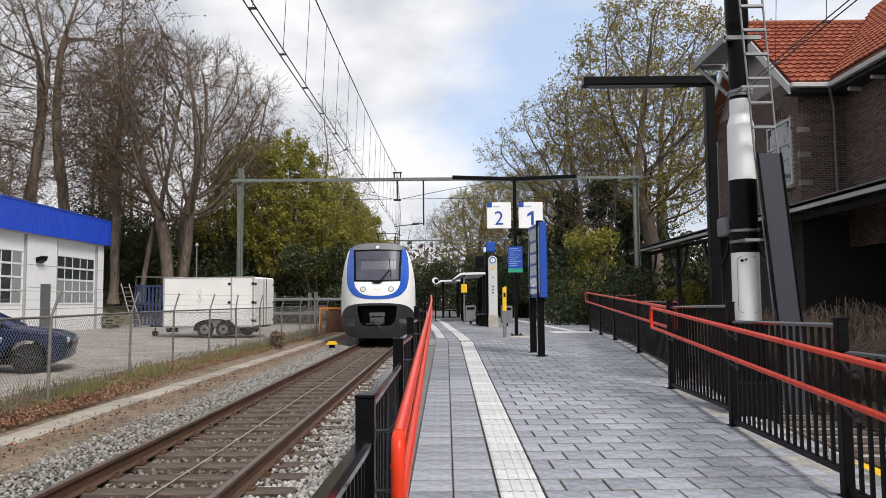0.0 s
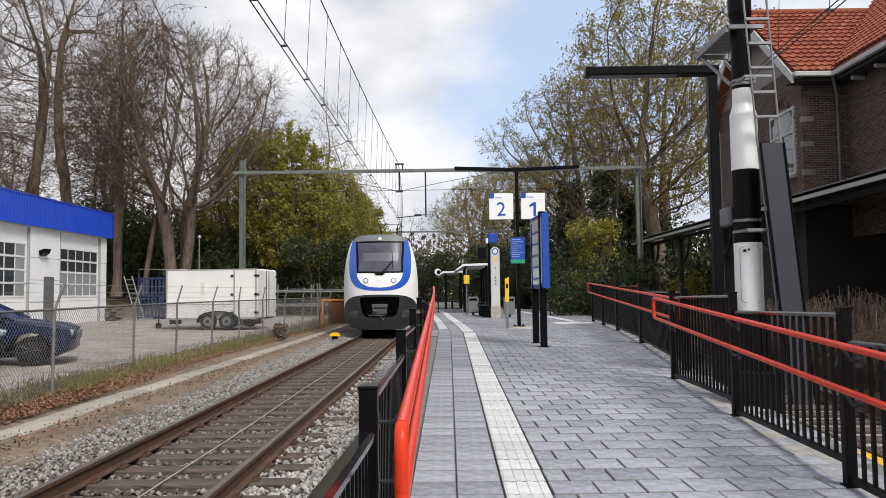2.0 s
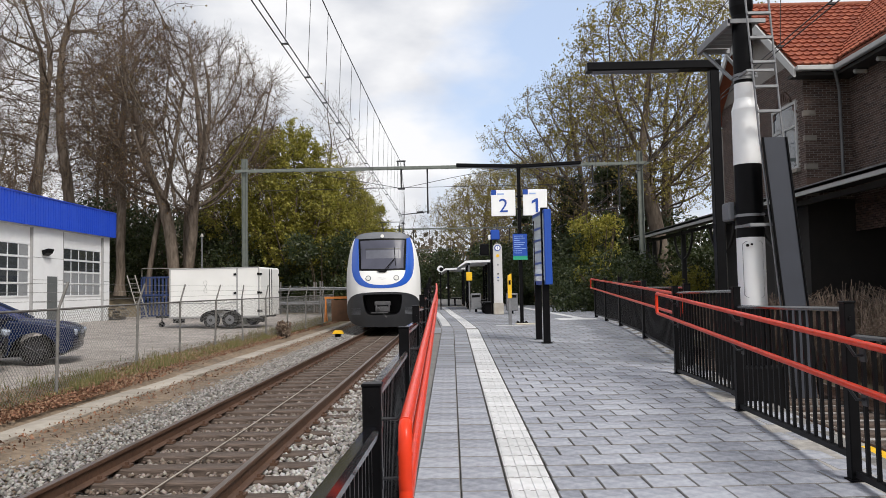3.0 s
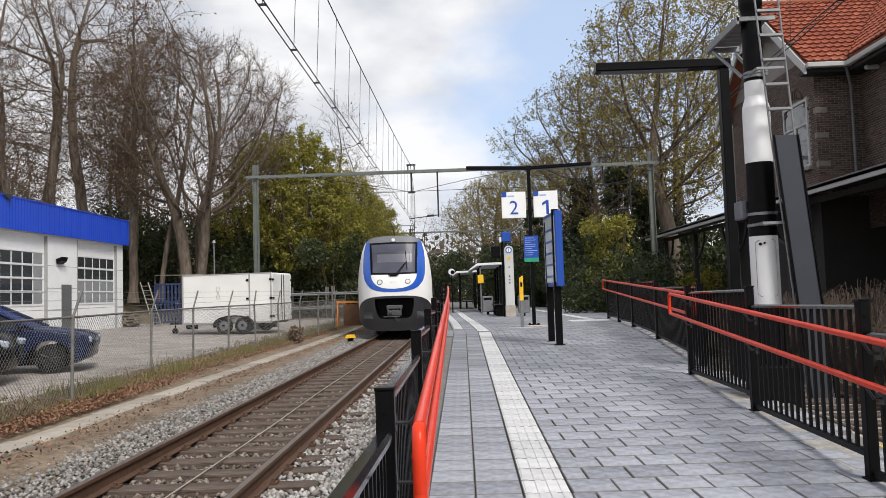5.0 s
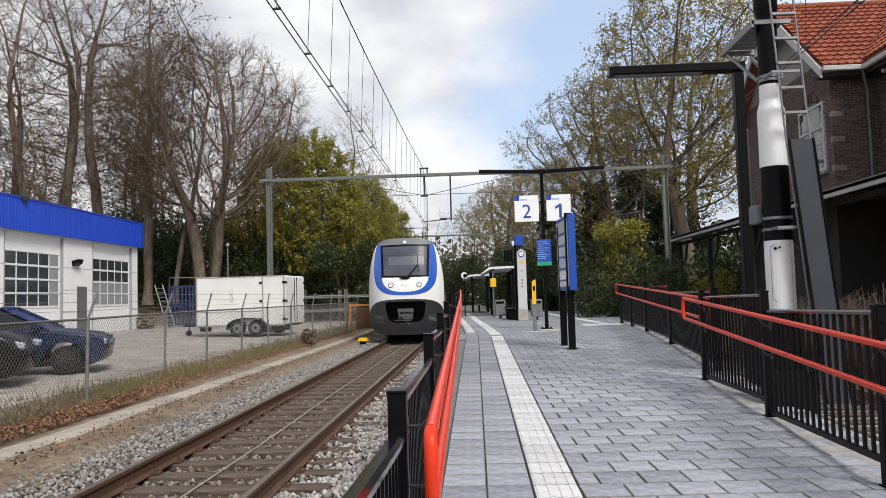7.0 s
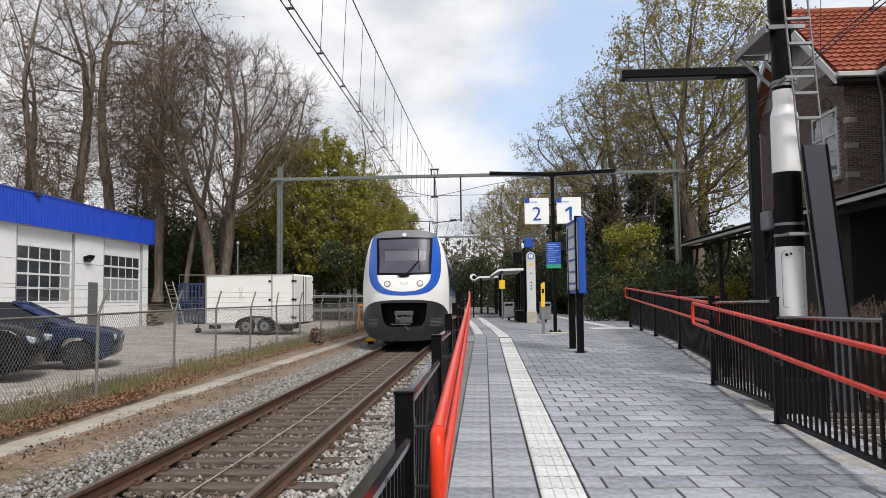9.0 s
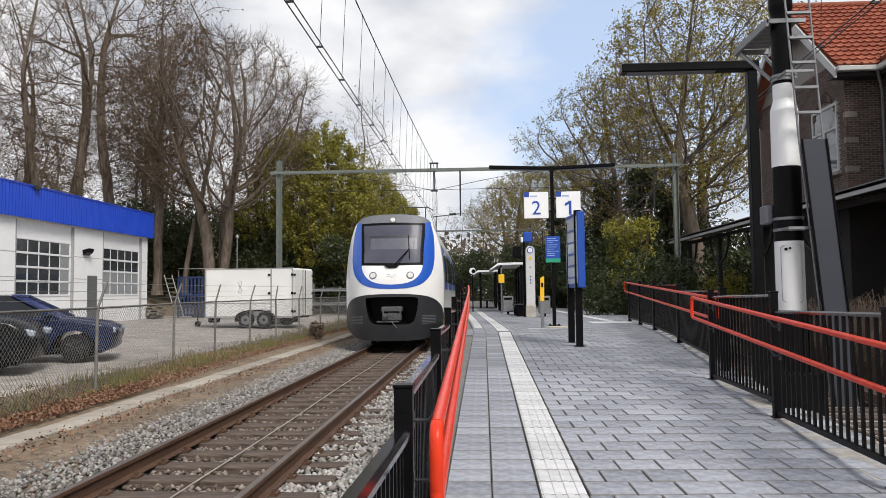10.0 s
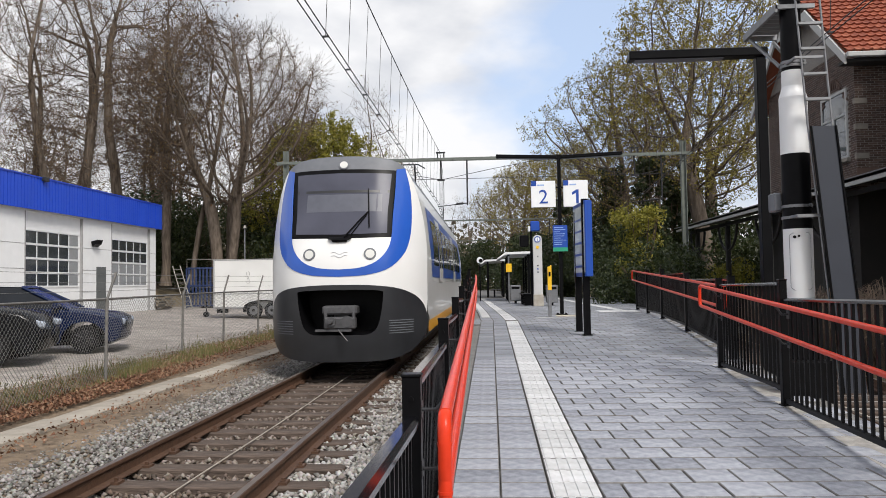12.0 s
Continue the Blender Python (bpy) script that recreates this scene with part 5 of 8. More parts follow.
    while z < zt:
        if z > 3.2:
            bm = bmesh.new()
            box(bm, lx(z), -0.325, z - 0.013, lx(z) + w2, -0.275, z + 0.013)
            part("rung", bm, M_GALV, g, "ladder rung")
        z += 0.265
    bm = bmesh.new()
    for z0, z1 in ((0.4, 3.12),):
        a, b = lx(z0) + 0.015, lx(z1) + 0.01
        q = [(a, z0), (a + w2 - 0.03, z0), (b + w2 - 0.01, z1), (b, z1)]
        prism(bm, q, 0.03, 'y', -0.37)
    bd = part("anti_climb_board", bm, M_RUBBERGREY, g, "dark grey anti-climb board over the ladder")
    bm = bmesh.new()
    for d in (-0.012, w2 - 0.01):
        tube(bm, [(lx(0.4) + 0.015 + d, -0.375, 0.4), (lx(3.12) + 0.01 + d, -0.375, 3.12)], 0.012, 6)
    part("board_edge", bm, M_BLACK, bd, "black board edge")
    # lower black cabinet behind the fence
    bm = bmesh.new()
    box(bm, -0.24, -0.3, -0.3, 0.2, 0.12, 0.72, bev=0.02)
    part("base_cabinet", bm, M_BLACK, g, "black base cabinet")


M_GALVD = mat("dull_galvanised", (0.16, 0.165, 0.17), rough=0.6, metal=0.4, var=0.2, scale=8)


# ---- overhead line ----
def portal(y, detail=True):
    g = thing("catenary_portal", label="grey-green steel portal carrying the overhead line", category="overhead line portal", group="catenary portals")
    bx = bend(y) - bend(33)
    for x in (-9.05, 8.38):
        bm = bmesh.new()
        box(bm, x + bx - 0.11, y - 0.11, -0.3, x + bx - 0.085, y + 0.11, 7.55)
        box(bm, x + bx + 0.085, y - 0.11, -0.3, x + bx + 0.11, y + 0.11, 7.55)
        box(bm, x + bx - 0.09, y - 0.012, -0.3, x + bx + 0.09, y + 0.012, 7.55)
        part("mast", bm, M_MAST, g)
    bm = bmesh.new()
    for dy in (-0.13, 0.13):
        box(bm, -9.45 + bx, y + dy - 0.02, 6.95, 8.75 + bx, y + dy + 0.02, 7.06)
    for k in range(24):
        xx = -9.2 + bx + k * 0.76
        box(bm, xx, y - 0.13, 6.945, xx + 0.06, y + 0.13, 6.965)
    part("beam", bm, M_MAST, g)
    for x0 in (-2.12, 6.3):
        bm = bmesh.new()
        tube(bm, [(x0 + bx, y, 6.95), (x0 + bx, y, 6.12)], 0.035, 8)
        box(bm, x0 + bx - 0.16, y - 0.15, 7.08, x0 + bx - 0.12, y + 0.15, 7.3)
        box(bm, x0 + bx + 0.12, y - 0.15, 7.08, x0 + bx + 0.16, y + 0.15, 7.3)
        box(bm, x0 + bx - 0.2, y - 0.04, 7.28, x0 + bx + 0.2, y + 0.04, 7.34)
        box(bm, x0 + bx - 0.16, y - 0.04, 6.05, x0 + bx + 0.16, y + 0.04, 6.14)
        part("hanger", bm, M_WIRE, g, "dark hanger with insulator")
        bm = bmesh.new()
        tube(bm, [(x0 + bx + 1.15, y, 6.95), (x0 + bx + 1.15, y, 4.95)], 0.035, 8)
        tube(bm, [(x0 + bx + 1.15, y, 5.05), (x0 + bx - 0.15, y, 4.92)], 0.02, 6)
        tube(bm, [(x0 + bx + 0.95, y, 5.04), (x0 + bx + 0.65, y, 5.02)], 0.05, 8)
        part("registration_arm", bm, M_WIRE, g, "dark registration arm")
        for s in (-1, 1):
            bm = bmesh.new()
            tube(bm, [(x0 + bx, y, 6.10), (x0 + bx + s * 2.3, y, 6.55), (x0 + bx + s * 4.6, y, 6.93)], 0.012, 5)
            part("stay_wire", bm, M_WIRE, g)
    bm = bmesh.new()
    tube(bm, [(-9.0 + bx, y + 0.05, 6.13), (8.3 + bx, y + 0.05, 6.16)], 0.011, 5)
    part("cross_wire", bm, M_WIRE, g)


def track1_x(y):
    t = max(0.0, min(1.0, (y - 2.0) / 36.0))
    return 4.75 + 1.75 * t * t * (3 - 2 * t) + bend(y) * (y > 38) - (bend(38) if y > 38 else 0)


def build_far_bed():
    bm = bmesh.new()
    sweep(bm, [(-1.35, -0.27), (-0.9, -0.20), (0.9, -0.20), (1.5, -0.27), (1.5, -0.5), (-1.35, -0.5)],
          [(track1_x(y), y, -0.02) for y in steps(-6, 110, 90)])
    tagged(part("far_ballast_bed", bm, M_BALLAST), "grey crushed stone bed of the second track", "ballast", kind="structure")


def build_catenary(fx, name, drop0):
    g = thing(name, label="overhead contact wire with droppers from a sagging carrier cable", category="overhead line")
    spans = [(-30.0, 33.0), (33.0, 66.0), (66.0, 99.0), (99.0, 132.0)]
    def zm(y):
        for a, b in spans:
            if y <= b:
                k = (y - a) / (b - a) * 2 - 1
                return 6.55 + 0.75 * k * k if b <= 33 else 6.75 + 0.55 * k * k
        return 7.2
    ys = steps(-12, 132, 120)
    bm = bmesh.new()
    for d in (-0.045, 0.045):
        tube(bm, [(fx(y) + d, y, 5.0) for y in ys], 0.0085, 5)
    part("contact_wire", bm, M_WIRE, g)
    bm = bmesh.new()
    tube(bm, [(fx(y) + 0.08, y, zm(y)) for y in ys], 0.011, 5)
    part("carrier_cable", bm, M_WIRE, g)
    y = drop0
    while y < 70:
        bm = bmesh.new()
        tube(bm, [(fx(y) + 0.08, y, zm(y)), (fx(y), y, 5.0)], 0.0055, 4)
        box(bm, fx(y) - 0.05, y - 0.014, 4.99, fx(y) + 0.05, y + 0.014, 5.012)
        part("dropper", bm, M_WIRE, g)
        y += 1.63


# ---- the yard ----
M_PANE = glassy("yard_window", (0.035, 0.04, 0.045), rough=0.08)
M_PANELT = mat("frosted_pane", (0.24, 0.25, 0.26), rough=0.2, var=0.1)
M_GREYDOOR = mat("grey_door", (0.28, 0.28, 0.28), rough=0.5, var=0.1)
M_SIDEDOOR = mat("dark_grey_door", (0.10, 0.108, 0.108), rough=0.5, var=0.12)
M_TRAILER = mat("trailer_white", (0.66, 0.66, 0.64), rough=0.45, var=0.07, scale=1.2)
M_LADDER = mat("dull_alu", (0.22, 0.21, 0.19), rough=0.5, metal=0.5, var=0.2)
M_WOOD = mat("old_timber", (0.12, 0.10, 0.075), rough=0.9, col2=(0.25, 0.21, 0.16), scale=8, bump=0.5)
M_BLUERACK = mat("faded_blue", (0.014, 0.028, 0.085), rough=0.5, var=0.2)
M_ORANGE = mat("rust_orange", (0.50, 0.17, 0.03), rough=0.6, var=0.25, scale=5)
M_FENCEW = mat("fence_wire", (0.21, 0.21, 0.20), rough=0.55, metal=0.4, var=0.2)
M_FENCEP = mat("fence_post_paint", (0.125, 0.12, 0.112), rough=0.7, var=0.35, scale=8)


def build_garage():
    X, Y0, Y1 = -17.5, 14.0, 38.4
    z0 = 0.42
    zt, zb = 5.85, 4.66      # top of the blue fascia and its foot
    g = thing("garage_building", label="low white garage hall with a blue fascia and sectional doors", category="garage")
    doors = [(33.8, 37.7), (27.3, 31.3), (20.8, 24.8)]
    dtop = 4.55
    # walls with real openings
    cuts = [Y0] + sorted(v for d in doors for v in d) + [Y1]
    pieces = [(X - 0.2, cuts[i], z0 - 0.5, X, cuts[i + 1], zb) for i in range(0, len(cuts), 2)]
    pieces += [(X - 0.2, a, dtop, X, b, zb) for a, b in doors]
    pieces += [(X - 18, Y1 - 0.2, z0 - 0.5, X - 0.2, Y1, zb), (X - 18, Y0, z0 - 0.5, X - 17.8, Y1 - 0.2, zb), (X - 17.8, Y0, z0 - 0.5, X - 0.2, Y0 + 0.2, zb)]
    for q in pieces:
        bm = bmesh.new()
        box(bm, *q)
        part("wall", bm, M_WHITE, g, "white panel wall")
    for z in (1.4, 2.35, 3.3):
        for i in range(0, len(cuts), 2):
            bm = bmesh.new()
            box(bm, X + 0.001, cuts[i] + 0.02, z, X + 0.006, cuts[i + 1] - 0.02, z + 0.02)
            part("wall_joint", bm, M_GREYDOOR, g, "grey panel joint")
    # fascia of ribbed blue sheet
    bm = bmesh.new()
    y = Y0 - 0.25
    while y < Y1 + 0.2:
        box(bm, X + 0.12, y, zb - 0.05, X + 0.20, y + 0.17, zt)
        box(bm, X + 0.12, y + 0.17, zb - 0.05, X + 0.178, y + 0.20, zt)
        y += 0.20
    box(bm, X - 18.2, Y1 + 0.12, zb - 0.05, X + 0.2, Y1 + 0.2, zt)
    box(bm, X - 18.2, Y0 - 0.3, zb - 0.05, X + 0.2, Y0 - 0.22, zt)
    fa = part("fascia", bm, M_GARBLUE, g, "bright blue ribbed fascia")
    bm = bmesh.new()
    box(bm, X + 0.10, Y0 - 0.3, zt + 0.002, X + 0.23, Y1 + 0.23, zt + 0.05)
    part("coping", bm, M_GARBLUE, fa, "blue coping strip")
    bm = bmesh.new()
    box(bm, X - 18, Y0, zb + 0.001, X + 0.11, Y1 + 0.11, zb + 0.2)
    part("roof", bm, M_GREYDOOR, g, "flat grey roof")
    # sectional doors
    for n, (a, b) in enumerate(doors):
        bm = bmesh.new()
        box(bm, X - 0.14, a, z0 - 0.1, X - 0.10, b, dtop)
        d = part("sectional_door", bm, M_WHITE, g, "white sectional door with four rows of panes")
        rows, cols = 4, 5
        zlo, zhi = 1.66, 3.86
        w = (b - a - 0.3) / cols
        for r in range(rows):
            for c in range(cols):
                ya = a + 0.15 + c * w
                za = zlo + (zhi - zlo) * r / rows
                bm = bmesh.new()
                box(bm, X - 0.10, ya + 0.05, za + 0.05, X - 0.085, ya + w - 0.05, za + (zhi - zlo) / rows - 0.05)
                frosted = (n == 0 and r < 2) or c == cols - 1 and n == 1
                part("pane", bm, M_PANELT if frosted else M_PANE, d, "frosted pane" if frosted else "")
        bm = bmesh.new()
        for r in range(rows + 1):
            z = zlo + (zhi - zlo) * r / rows
            box(bm, X - 0.099, a + 0.1, z - 0.03, X - 0.075, b - 0.1, z + 0.03)
        part("door_rail", bm, M_WHITE, d)
        for yy in (a, b):
            bm = bmesh.new()
            box(bm, X - 0.14, yy - 0.03, z0 - 0.1, X + 0.012, yy + 0.03, dtop)
            part("door_jamb", bm, M_GREYDOOR, g)
    # small grey door
    bm = bmesh.new()
    box(bm, X + 0.002, 32.45, z0 - 0.05, X + 0.03, 33.25, z0 + 2.1)
    d = part("side_door", bm, M_SIDEDOOR, g, "narrow grey door")
    bm = bmesh.new()
    tube(bm, [(X + 0.06, 32.55, z0 + 1.05), (X + 0.06, 32.67, z0 + 1.05)], 0.015, 6)
    part("door_handle", bm, M_GALV, d)
    bm = bmesh.new()
    prism(bm, [(X, 3.62), (X + 0.28, 3.70), (X + 0.22, 3.52), (X + 0.05, 3.40)], 0.5, 'y', 32.0)
    part("wall_lamp", bm, M_BLACK, g, "black wall lamp")
    bm = bmesh.new()
    box(bm, X + 0.2, 28.0, zt - 0.1, X + 0.35, 28.3, zt + 0.08, bev=0.02)
    part("camera_box", bm, M_TRAINDARK, g, "small dark fixture on the fascia")


def build_trailer():
    # box trailer seen on its side, drawbar to one end, doors at the other
    g = thing("box_trailer", -9.10, 30.27, 0.30, rz=-8, label="white twin-axle box trailer parked on the gravel", category="trailer")
    L, W, zb, zt = 3.7, 2.05, 0.40, 2.32
    bm = bmesh.new()
    box(bm, -L / 2, -W / 2, zb, L / 2, W / 2, zt, bev=0.03)
    part("box", bm, M_TRAILER, g, "white box body")
    bm = bmesh.new()
    for x in (-L / 2 + 0.015, L / 2 - 0.9, L / 2 - 0.02):
        box(bm, x - 0.03, -W / 2 - 0.008, zb, x + 0.03, -W / 2 - 0.0005, zt)
    box(bm, -L / 2, -W / 2 - 0.012, zb - 0.02, L / 2, -W / 2 - 0.001, zb + 0.05)
    box(bm, -L / 2 + 0.05, -W / 2 - 0.01, zb + 0.55, L / 2 - 0.95, -W / 2 - 0.001, zb + 0.575)
    box(bm, -L / 2, -W / 2 - 0.012, zt - 0.03, L / 2, -W / 2 - 0.001, zt + 0.012)
    part("side_trim", bm, M_GREYDOOR, g, "grey edge trim")
    # rear doors on the +x end
    for s in (-1, 1):
        bm = bmesh.new()
        box(bm, L / 2 + 0.002, min(0, s * (W / 2 - 0.04)) + 0.01, zb + 0.04, L / 2 + 0.04, max(0, s * (W / 2 - 0.04)) - 0.01, zt - 0.05, bev=0.01)
        d = part("rear_door", bm, M_TRAILER, g, "white rear door")
        bm = bmesh.new()
        tube(bm, [(L / 2 + 0.06, s * 0.12, zb + 0.05), (L / 2 + 0.06, s * 0.12, zt - 0.06)], 0.014, 6)
        for z in (zb + 0.2, zb + 0.9, zt - 0.3):
            box(bm, L / 2 + 0.03, s * (W / 2 - 0.09) - 0.07, z, L / 2 + 0.06, s * (W / 2 - 0.09) + 0.07, z + 0.07)
        part("lock_bar", bm, M_BLACK, d, "dark lock bar and hinges")
    for x in (L / 2 - 0.98, L / 2 - 0.02):
        for z in (zb + 0.2, zb + 0.9, zt - 0.3):
            bm = bmesh.new()
            box(bm, x - 0.05, -W / 2 - 0.03, z, x + 0.05, -W / 2 - 0.008, z + 0.08)
            part("hinge", bm, M_BLACK, g, "black hinge")
    bm = bmesh.new()
    box(bm, -L / 2 - 0.1, -0.7, 0.36, L / 2, 0.7, 0.48)
    box(bm, -L / 2 - 1.1, -0.06, 0.38, -L / 2, 0.06, 0.46)
    for s in (-1, 1):
        tube(bm, [(-L / 2 - 1.0, 0, 0.42), (-L / 2, s * 0.6, 0.42)], 0.04, 6)
    part("chassis", bm, M_BLACK, g, "dark chassis with drawbar")
    bm = bmesh.new()
    tube(bm, [(-L / 2 - 0.8, -0.15, 0.65), (-L / 2 - 0.8, -0.15, 0.2)], 0.025, 8)
    tube(bm, [(-L / 2 - 0.8, -0.19, 0.12), (-L / 2 - 0.8, -0.11, 0.12)], 0.12, 14)
    part("jockey_wheel", bm, M_BLACK, g, "small jockey wheel")
    for s in (-1, 1):
        for x in (-0.05, 0.72):
            bm = bmesh.new()
            tube(bm, [(x, s * 1.11 - 0.08, 0.31), (x, s * 1.11 + 0.08, 0.31)], 0.31, 22)
            wh = part("wheel", bm, M_TYRE, g, "black trailer wheel")
            bm = bmesh.new()
            tube(bm, [(x, s * 1.19, 0.31), (x, s * 1.198, 0.31)], 0.18, 18)
            part("rim", bm, M_GALV, wh, "grey steel rim")
            bm = bmesh.new()
            tube(bm, [(x, s * 1.198, 0.31), (x, s * 1.21, 0.31)], 0.06, 10)
            part("hub", bm, M_BLACK, wh)
        bm = bmesh.new()
        out = []
        for a in steps(math.pi, 0, 12):
            out.append((0.335 + 0.82 * math.cos(a), 0.28 + 0.43 * math.sin(a) ** 0.7))
        inn = [(x * 0.96 + 0.013, z - 0.04) for x, z in out[::-1]]
        prism(bm, out + inn, 0.20, 'y', s * 1.13 - 0.10)
        part("mudguard", bm, M_BLACK, g, "black mudguard over both wheels")
    for x in (-1.55, 1.75):
        bm = bmesh.new()
        box(bm, x - 0.22, -0.95, 0.2, x + 0.22, -0.75, 0.42, bev=0.03)
        part("under_box", bm, M_BLACK, g, "dark box under the floor")
    # unreadable mark on the side
    bm = bmesh.new()
    tube(bm, [(-0.35 + 0.07 * math.sin(2 * a), -W / 2 - 0.012, zb + 1.2 + 0.24 * math.cos(a)) for a in steps(0.0, 5.9, 20)], 0.006, 5)
    part("faded_mark", bm, M_GREYDOOR, g, "faded grey mark")


def car(name, m, paint, label, hood_h=0.98, roof_h=1.42, L=4.4, suv=False):
    """A parked car: lofted body, glasshouse, wheels, lamps. Front towards +x."""
    g = new(name)
    g.matrix_basis = m
    tagged(g, label, "car", "parked cars")
    W = 0.88
    k = 1.18 if suv else 1.0
    side = [(-L / 2, 0.55), (-L / 2 + 0.02, 0.85 * k), (-L / 2 + 0.35, 0.95 * k), (0.62, 0.93 * k), (1.2, 0.88 * k), (1.8, 0.79 * k), (2.08, 0.70 * k), (L / 2, 0.55), (L / 2 - 0.02, 0.30), (L / 2 - 0.12, 0.22),
            (1.78, 0.22), (1.70, 0.45), (1.52, 0.60), (1.30, 0.65), (1.08, 0.60), (0.90, 0.45), (0.82, 0.20), (-0.92, 0.20), (-1.0, 0.45), (-1.18, 0.60), (-1.40, 0.65), (-1.62, 0.60), (-1.80, 0.45), (-1.88, 0.22), (-L / 2 + 0.05, 0.28)]
    bm = bmesh.new()
    rings = []
    for w, sh in ((-W, 0.05), (-W + 0.06, 0.0), (0, -0.03), (W - 0.06, 0.0), (W, 0.05)):
        rings.append([bm.verts.new((x * (1 - (0.02 if abs(w) == W else 0)) - (0.10 * (abs(w) / W) ** 2 if x > 1.9 else 0), w, z - (sh if z > 0.7 else 0))) for x, z in side])
    n = len(side)
    for a, b in zip(rings, rings[1:]):
        for i in range(n):
            f = bm.faces.new((a[i], a[(i + 1) % n], b[(i + 1) % n], b[i]))
            f.smooth = True
    bm.faces.new(rings[0][::-1])
    bm.faces.new(rings[-1])
    bmesh.ops.recalc_face_normals(bm, faces=bm.faces[:])
    part("body", bm, paint, g)
    gh = [(-1.75, 0.93 * k), (-1.1, roof_h - 0.06), (-0.6, roof_h), (0.05, roof_h - 0.02), (0.95, 0.91 * k)]
    bm = bmesh.new()
    a = [bm.verts.new((x, -W + 0.06 + (0.16 if z > 1.1 else 0), z)) for x, z in gh]
    b = [bm.verts.new((x, W - 0.06 - (0.16 if z > 1.1 else 0), z)) for x, z in gh]
    for i in range(4):
        bm.faces.new((a[i], a[i + 1], b[i + 1], b[i]))
    bm.faces.new(a[::-1])
    bm.faces.new(b)
    bmesh.ops.recalc_face_normals(bm, faces=bm.faces[:])
    part("glasshouse", bm, M_CARGLASS, g, "dark car windows")
    bm = bmesh.new()
    top = [(-1.15, roof_h - 0.055), (-0.6, roof_h + 0.01), (0.05, roof_h - 0.01), (0.12, roof_h - 0.05)]
    a = [bm.verts.new((x, -W + 0.20, z + 0.012)) for x, z in top]
    b = [bm.verts.new((x, W - 0.20, z + 0.012)) for x, z in top]
    for i in range(3):
        bm.faces.new((a[i], a[i + 1], b[i + 1], b[i]))
    part("roof", bm, paint, g)
    for s in (-1, 1):
        for pts in ([(0.98, 0.90 * k), (0.08, roof_h - 0.03)], [(-0.35, 0.93 * k), (-0.40, roof_h - 0.02)], [(-1.72, 0.93 * k), (-1.12, roof_h - 0.05)]):
            bm = bmesh.new()
            (x0, z0), (x1, z1) = pts
            tube(bm, [(x0, s * (W - 0.05), z0), (x1, s * (W - 0.205), z1)], 0.035, 6)
            part("pillar", bm, paint, g)
        for x in (1.30, -1.40):
            bm = bmesh.new()
            r = 0.35 if suv else 0.285
            tube(bm, [(x, s * (W - 0.20), r), (x, s * (W - 0.01), r)], r, 26)
            wh = part("wheel", bm, M_TYRE, g)
            bm = bmesh.new()
            tube(bm, [(x, s * (W - 0.008), r), (x, s * (W + 0.004), r)], r * 0.64, 20)
            for q in range(7):
                an = q * 2 * math.pi / 7
                tube(bm, [(x, s * (W + 0.01), r), (x + 0.2 * math.cos(an), s * (W + 0.008), r + 0.2 * math.sin(an))], 0.025, 5)
            part("rim", bm, M_RIM, wh, "dark alloy rim")
        bm = bmesh.new()
        box(bm, -0.21, -0.09, -0.065, 0.07, 0.09, 0.065, bev=0.03)
        hl = part("headlamp", bm, M_CARLAMP, g, "clear glass headlamp")
        hl.matrix_basis = pose(L / 2 - 0.12, s * 0.66, 0.63 * (1.12 if suv else 1.0), 0, 14, -s * 18)
        bm = bmesh.new()
        box(bm, -0.05, -0.09, -0.05, 0.08, 0.09, 0.06, bev=0.02)
        mi = part("wing_mirror", bm, paint, g)
        mi.matrix_basis = pose(0.75, s * (W + 0.06), 0.98 * k)
    bm = bmesh.new()
    box(bm, L / 2 - 0.06, -0.5, 0.46, L / 2 - 0.035, 0.5, 0.62, bev=0.01)
    part("grille", bm, M_BLACK, g)
    bm = bmesh.new()
    box(bm, -L / 2 + 0.3, -W + 0.1, 0.16, L / 2 - 0.3, W - 0.1, 0.26)
    part("floorpan", bm, M_BLACK, g)
    return g


M_CARGLASS = mat("car_glass", (0.012, 0.014, 0.018), rough=0.12, var=0.3, scale=2, spec=0.35)
M_RIM = mat("dark_alloy", (0.025, 0.025, 0.028), rough=0.4, metal=0.2, var=0.2, spec=0.3)
M_CARLAMP = mat("car_lamp_glass", (0.32, 0.36, 0.42), rough=0.08, var=0.2, scale=12, coat=1.0)
M_CARBLACK = mat("car_black", (0.004, 0.0045, 0.006), rough=0.22, var=0.1, coat=0.04, spec=0.2)


